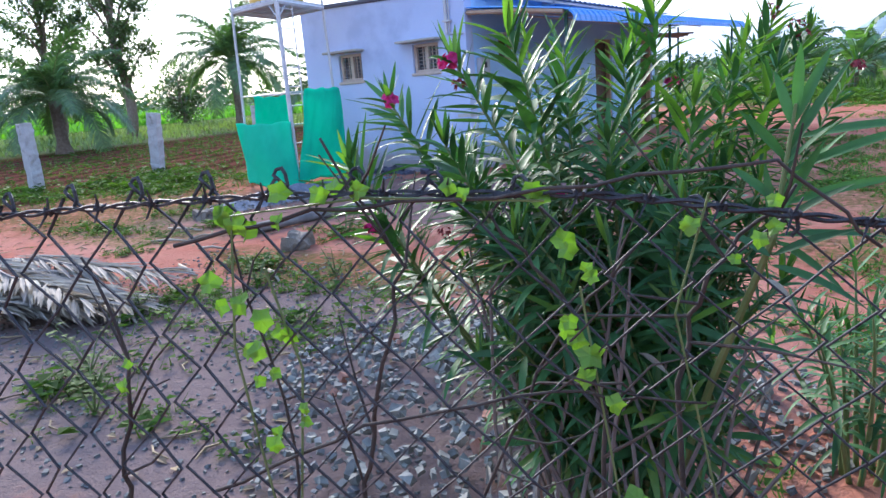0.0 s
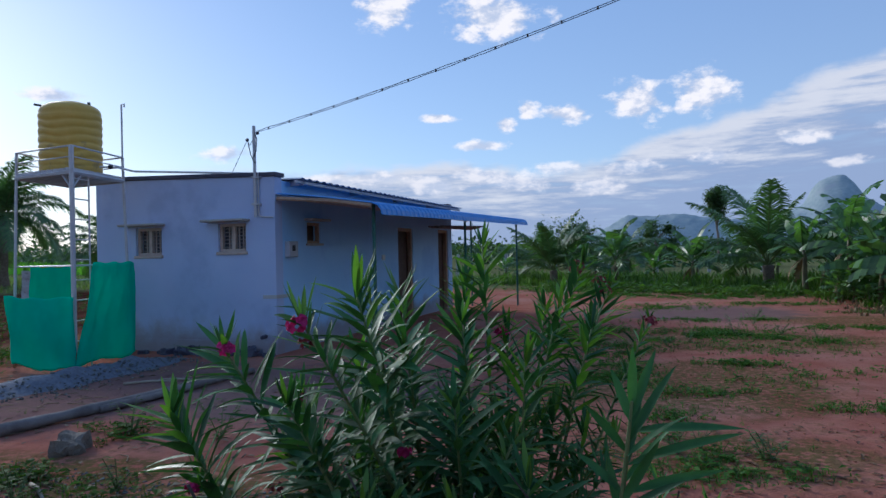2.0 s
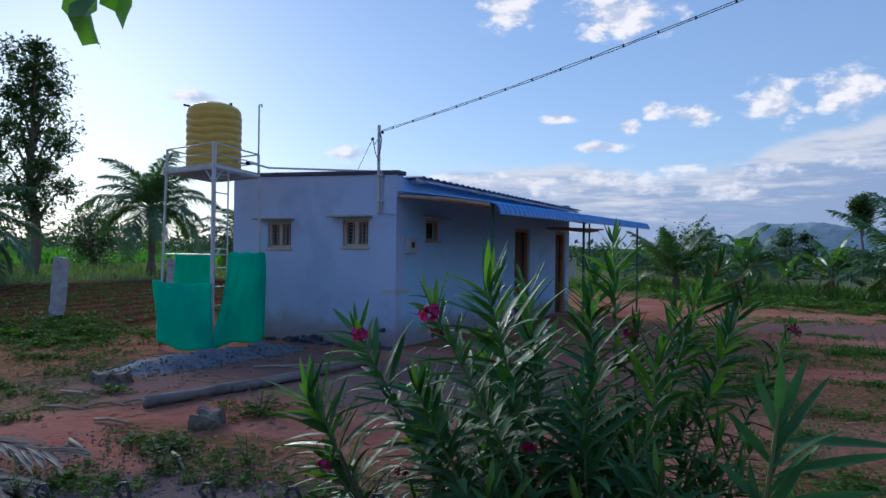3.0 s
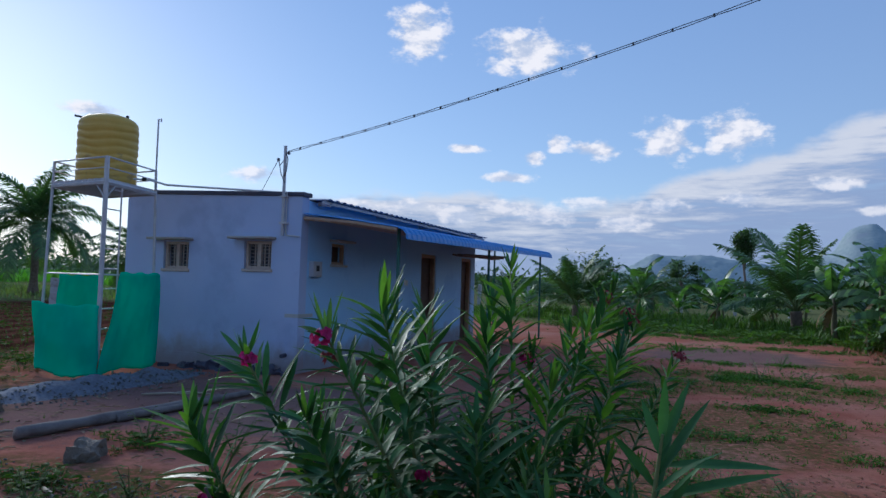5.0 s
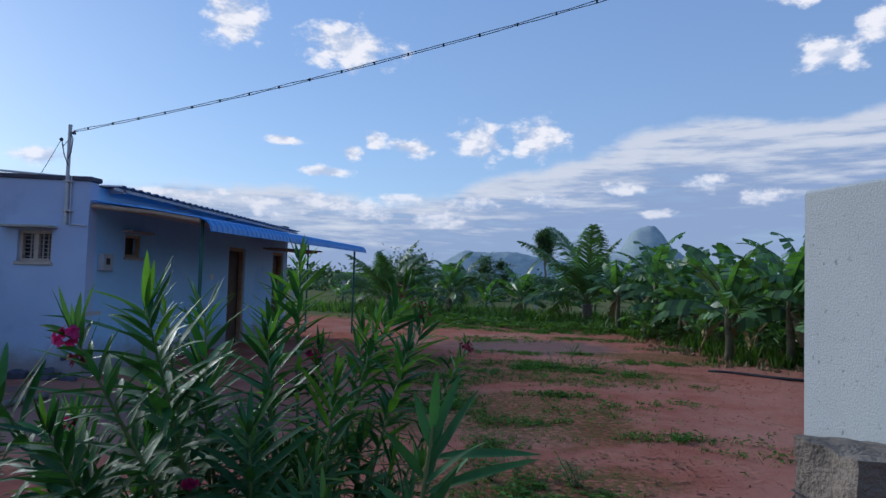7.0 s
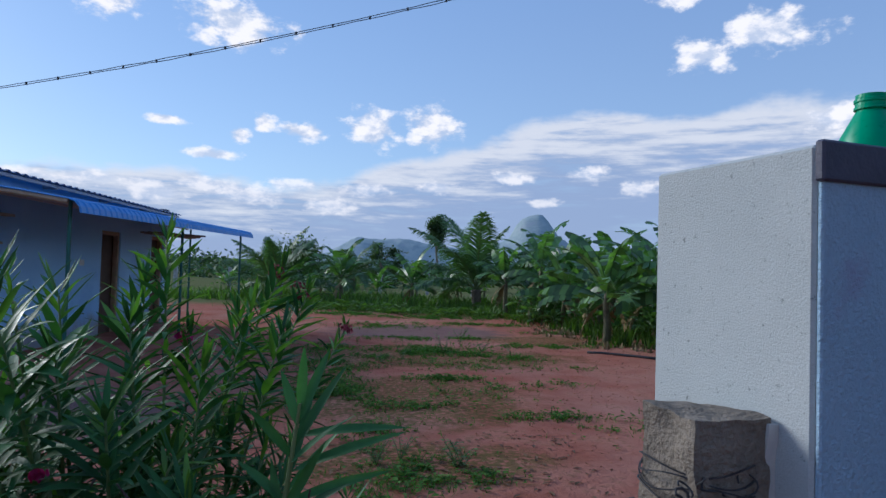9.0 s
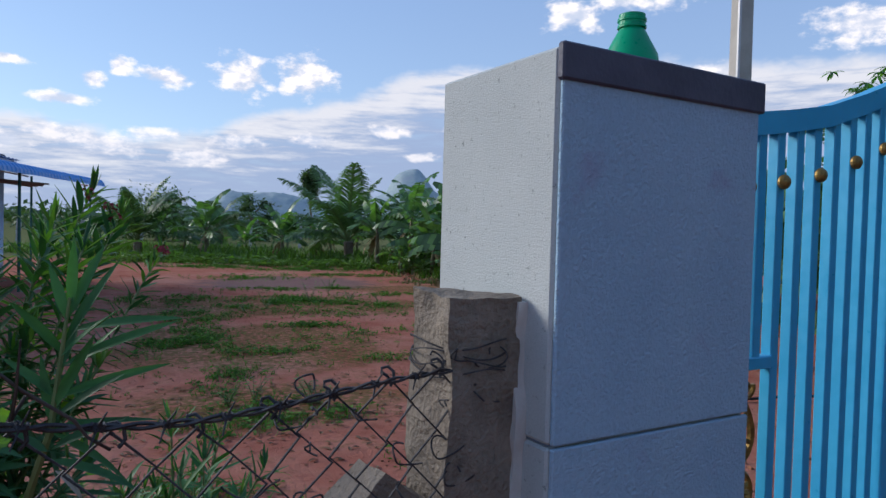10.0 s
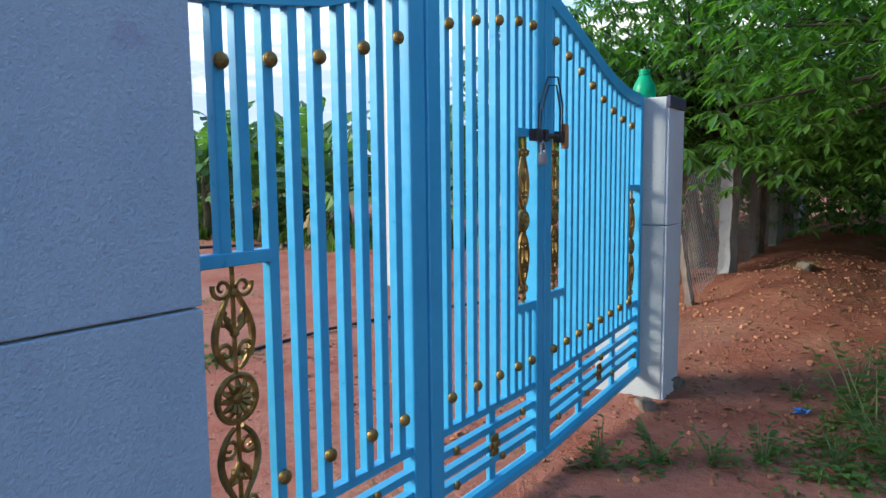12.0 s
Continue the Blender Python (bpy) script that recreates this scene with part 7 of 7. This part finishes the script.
# ---- far fence beside the track ----
def build_far_fence():
    f = thing("wire_fence", Matrix.Identity(4), "wire-mesh fence on granite posts along the track", "fence")
    a, b = Vector((5.75, 3.75, 0)), Vector((19.0, 8.6, 0))
    d = (b - a).normalized()
    n = Vector((-d.y, d.x, 0))
    for i, s in enumerate((3.75, 6.1, 8.2, 10.2, 12.2, 14)):
        mb = MB()
        p = a + d * s
        g = height(p.x, p.y)
        rough_block(mb, (p.x - 0.085, p.y - 0.07, g - 0.3), (p.x + 0.085, p.y + 0.07, g + 1.38 - 0.03 * i), 0.07, 0.02, 50 + i, (0.01, 0))
        part("post", mb, M_GRANITE_L if i % 2 == 0 else M_BARK, f, "rough stone post" if i % 2 == 0 else "dark old wooden post")
    w, hh = 0.05, 0.05
    mb = MB()
    for i in range(250):
        s = 1.6 + w * i
        p = a + d * s
        g = height(p.x, p.y)
        pts = []
        for j in range(25):
            q = p + d * (w / 2 * (1 if (i + j) % 2 else -1)) + n * (0.02 * math.sin(s * 2 + j * 0.3))
            pts.append((q.x, q.y, g + 0.06 + hh * j * 1.02))
        mb.tube(pts, 0.0019, 3, False)
    part("mesh", mb, M_BAR, f, "grey hexagonal wire netting")
    p = a + d * 2.0
    mb = MB()
    rough_block(mb, (p.x - 0.03, p.y - 0.03, -0.1), (p.x + 0.03, p.y + 0.03, 1.25), 0.07, 0.012, 70, (-0.28, 0))
    part("leaning_stake", mb, M_BARK, f)


build_far_fence()

# granite posts along the ploughed field
for i, (x, y, z, lean) in enumerate(((-14.63, 7.75, 1.42, -2), (-14.9, 10.8, 1.45, 5), (-15.0, 14.2, 1.4, 1), (-15.2, 17.8, 1.4, -2))):
    mb = MB()
    rough_block(mb, (-0.13, -0.11, -0.3), (0.13, 0.11, z), 0.08, 0.03, 80 + i)
    ob = part("stone_post", mb, M_GRANITE_L)
    ob.matrix_basis = pose(x, y, height(x, y), 0, lean, 20 * i)
    tagged(ob, "grey granite fence post standing by the field", "fence post", "stone posts")
for i in range(7):
    mb = MB()
    rough_block(mb, (-0.1, -0.1, -0.2), (0.1, 0.1, 1.5), 0.1, 0.03, 90 + i)
    ob = part("stone_post", mb, M_GRANITE_L)
    x, y = -13 + 3.2 * i, 45 + 0.6 * i
    ob.matrix_basis = pose(x, y, height(x, y), 0, 25 if i == 3 else 2, 0)
    tagged(ob, "pale granite post of a distant fence", "fence post", "stone posts")


# ---- power pole and service wire ----
def build_power():
    px, py = 6.42, 7.8
    t = thing("power_pole", at_ground(px, py, -0.2), "tall tapered concrete power pole with pipe", "power pole")
    mb = MB()
    k = [(0.112, 0.0), (0.08, 7.2)]
    for r, z in k:
        mb.v += [(-r, -r * 0.8, z), (r, -r * 0.8, z), (r, r * 0.8, z), (-r, r * 0.8, z)]
    mb.f = [(3, 2, 1, 0), (4, 5, 6, 7)] + [(i, (i + 1) % 4, 4 + (i + 1) % 4, 4 + i) for i in range(4)]
    part("shaft", mb, M_CONCRETE, t)
    mb = MB()
    mb.tube([(-0.12, -0.12, 0.2), (-0.115, -0.11, 5.8)], 0.022, 6)
    part("conduit", mb, M_STEEL, t)
    mb = MB()
    mb.box((-0.13, -0.14, 1.35), (0.13, -0.1, 1.42))
    part("band", mb, M_RUSTY, t)
    w = thing("service_wire", Matrix.Identity(4), "twin black service cable with spacers in the sky", "cable")
    a, b = Vector((-5.66, 10.66, 3.72)), Vector((px, py, 5.98))

    def along(u, dz=0.0):
        p = a.lerp(b, u)
        return Vector((p.x, p.y, p.z - 0.95 * u * (1 - u) + dz))
    for dz in (0.018, -0.018):
        mb = MB()
        mb.tube([along(i / 40, dz * (0.4 + 0.6 * math.sin(i * 1.7) ** 2)) for i in range(41)], 0.0052, 5)
        part("cable", mb, M_BLACK, w)
    for i in range(26):
        mb = MB()
        p = along((i + 0.6) / 26.5)
        mb.box((p.x - 0.012, p.y - 0.008, p.z - 0.021), (p.x + 0.012, p.y + 0.008, p.z + 0.021), 0.003)
        part("spacer", mb, M_BLACK, w)
    st = thing("stay_wire", Matrix.Identity(4), "thin stay wire from the service pole", "cable")
    mb = MB()
    mb.tube([(-5.86, 10.68, 3.6), (-6.9, 11.6, 3.08)], 0.005, 4)
    part("wire", mb, M_BLACK, st)


build_power()


# ---- far woods and hills ----
def build_woods():
    rng = random.Random(31)
    mb = MB()
    for k in range(520):
        az = rng.uniform(-100, 80)
        d = rng.uniform(95, 190)
        if -42 < az < -30:
            d += 40
        x, y = d * math.sin(radians(az)), d * math.cos(radians(az))
        g = height(x, y)
        hh = rng.uniform(1.5, 4.2) * (1.45 if az < -45 else 0.8) * d / 120
        for _ in range(90):
            p = Vector((x + rng.gauss(0, hh * 0.75), y + rng.gauss(0, hh * 0.75), g + abs(rng.gauss(0, 0.45)) * hh))
            w = Vector((rng.uniform(-1, 1), rng.uniform(-1, 1), rng.uniform(-0.6, 0.8))).normalized() * rng.uniform(0.5, 1.1) * d / 130
            s = w.cross(Vector((rng.uniform(-1, 1), rng.uniform(-1, 1), 1))).normalized() * 0.35 * d / 130
            c = len(mb.v)
            mb.v += [tuple(p), tuple(p + w * 0.5 + s), tuple(p + w), tuple(p + w * 0.5 - s)]
            mb.f.append((c, c + 1, c + 2, c + 3))
    ob = part("far_woods", mb, M_HAZE_TREE)
    tagged(ob, "hazy line of bushes and trees on the horizon", "woods", kind="stuff")


build_woods()


def build_hill(name, cx, cy, peaks, label, seed, depth):
    """A far hill: a sheet raised by several humps (offset, height, half width, sharpness)."""
    mb = MB()
    n, m = 260, 30
    x0 = min(p[0] - 2.6 * p[2] for p in peaks)
    x1 = max(p[0] + 2.6 * p[2] for p in peaks)
    for j in range(m + 1):
        v = -1 + 2 * j / m
        for i in range(n + 1):
            x = x0 + (x1 - x0) * i / n
            z = sum(h * math.exp(-(abs((x - c) / w) ** s)) for c, h, w, s in peaks)
            q = Vector((x * 0.018, v * depth * 0.018, seed))
            rough = noise.noise(q) * 3.5 + noise.noise(q * 3) * 2.4 + noise.noise(q * 8) * 1.5 + noise.noise(q * 17) * 1.0
            fall = max(0.0, 1 - abs(v) ** 1.6)
            mb.v.append((cx + x, cy + v * depth, max(-2, (z + rough * min(1, z / 18)) * fall - 1)))
    w = n + 1
    mb.f = [(j * w + i, j * w + i + 1, (j + 1) * w + i + 1, (j + 1) * w + i) for j in range(m) for i in range(n)]
    ob = part(name, mb, M_HAZED_HILL, None, smooth=True)
    tagged(ob, label, "hill")


build_hill("far_hill", 175, 960, [(14, 60, 84, 1.6), (15, 25, 28, 4.0), (60, 9, 34, 2), (-40, 7, 34, 2), (190, 20, 90, 2), (300, 22, 90, 2)], "dome-shaped rocky hill on the horizon, coloured a hazy blue", 3.0, 90)
build_hill("far_hill", -50, 990, [(-10, 40, 62, 1.5), (62, 30, 62, 2), (150, 24, 80, 2), (-130, 10, 70, 2), (260, 22, 100, 2)], "ridge of low hills, coloured a hazy blue", 7.0, 90)
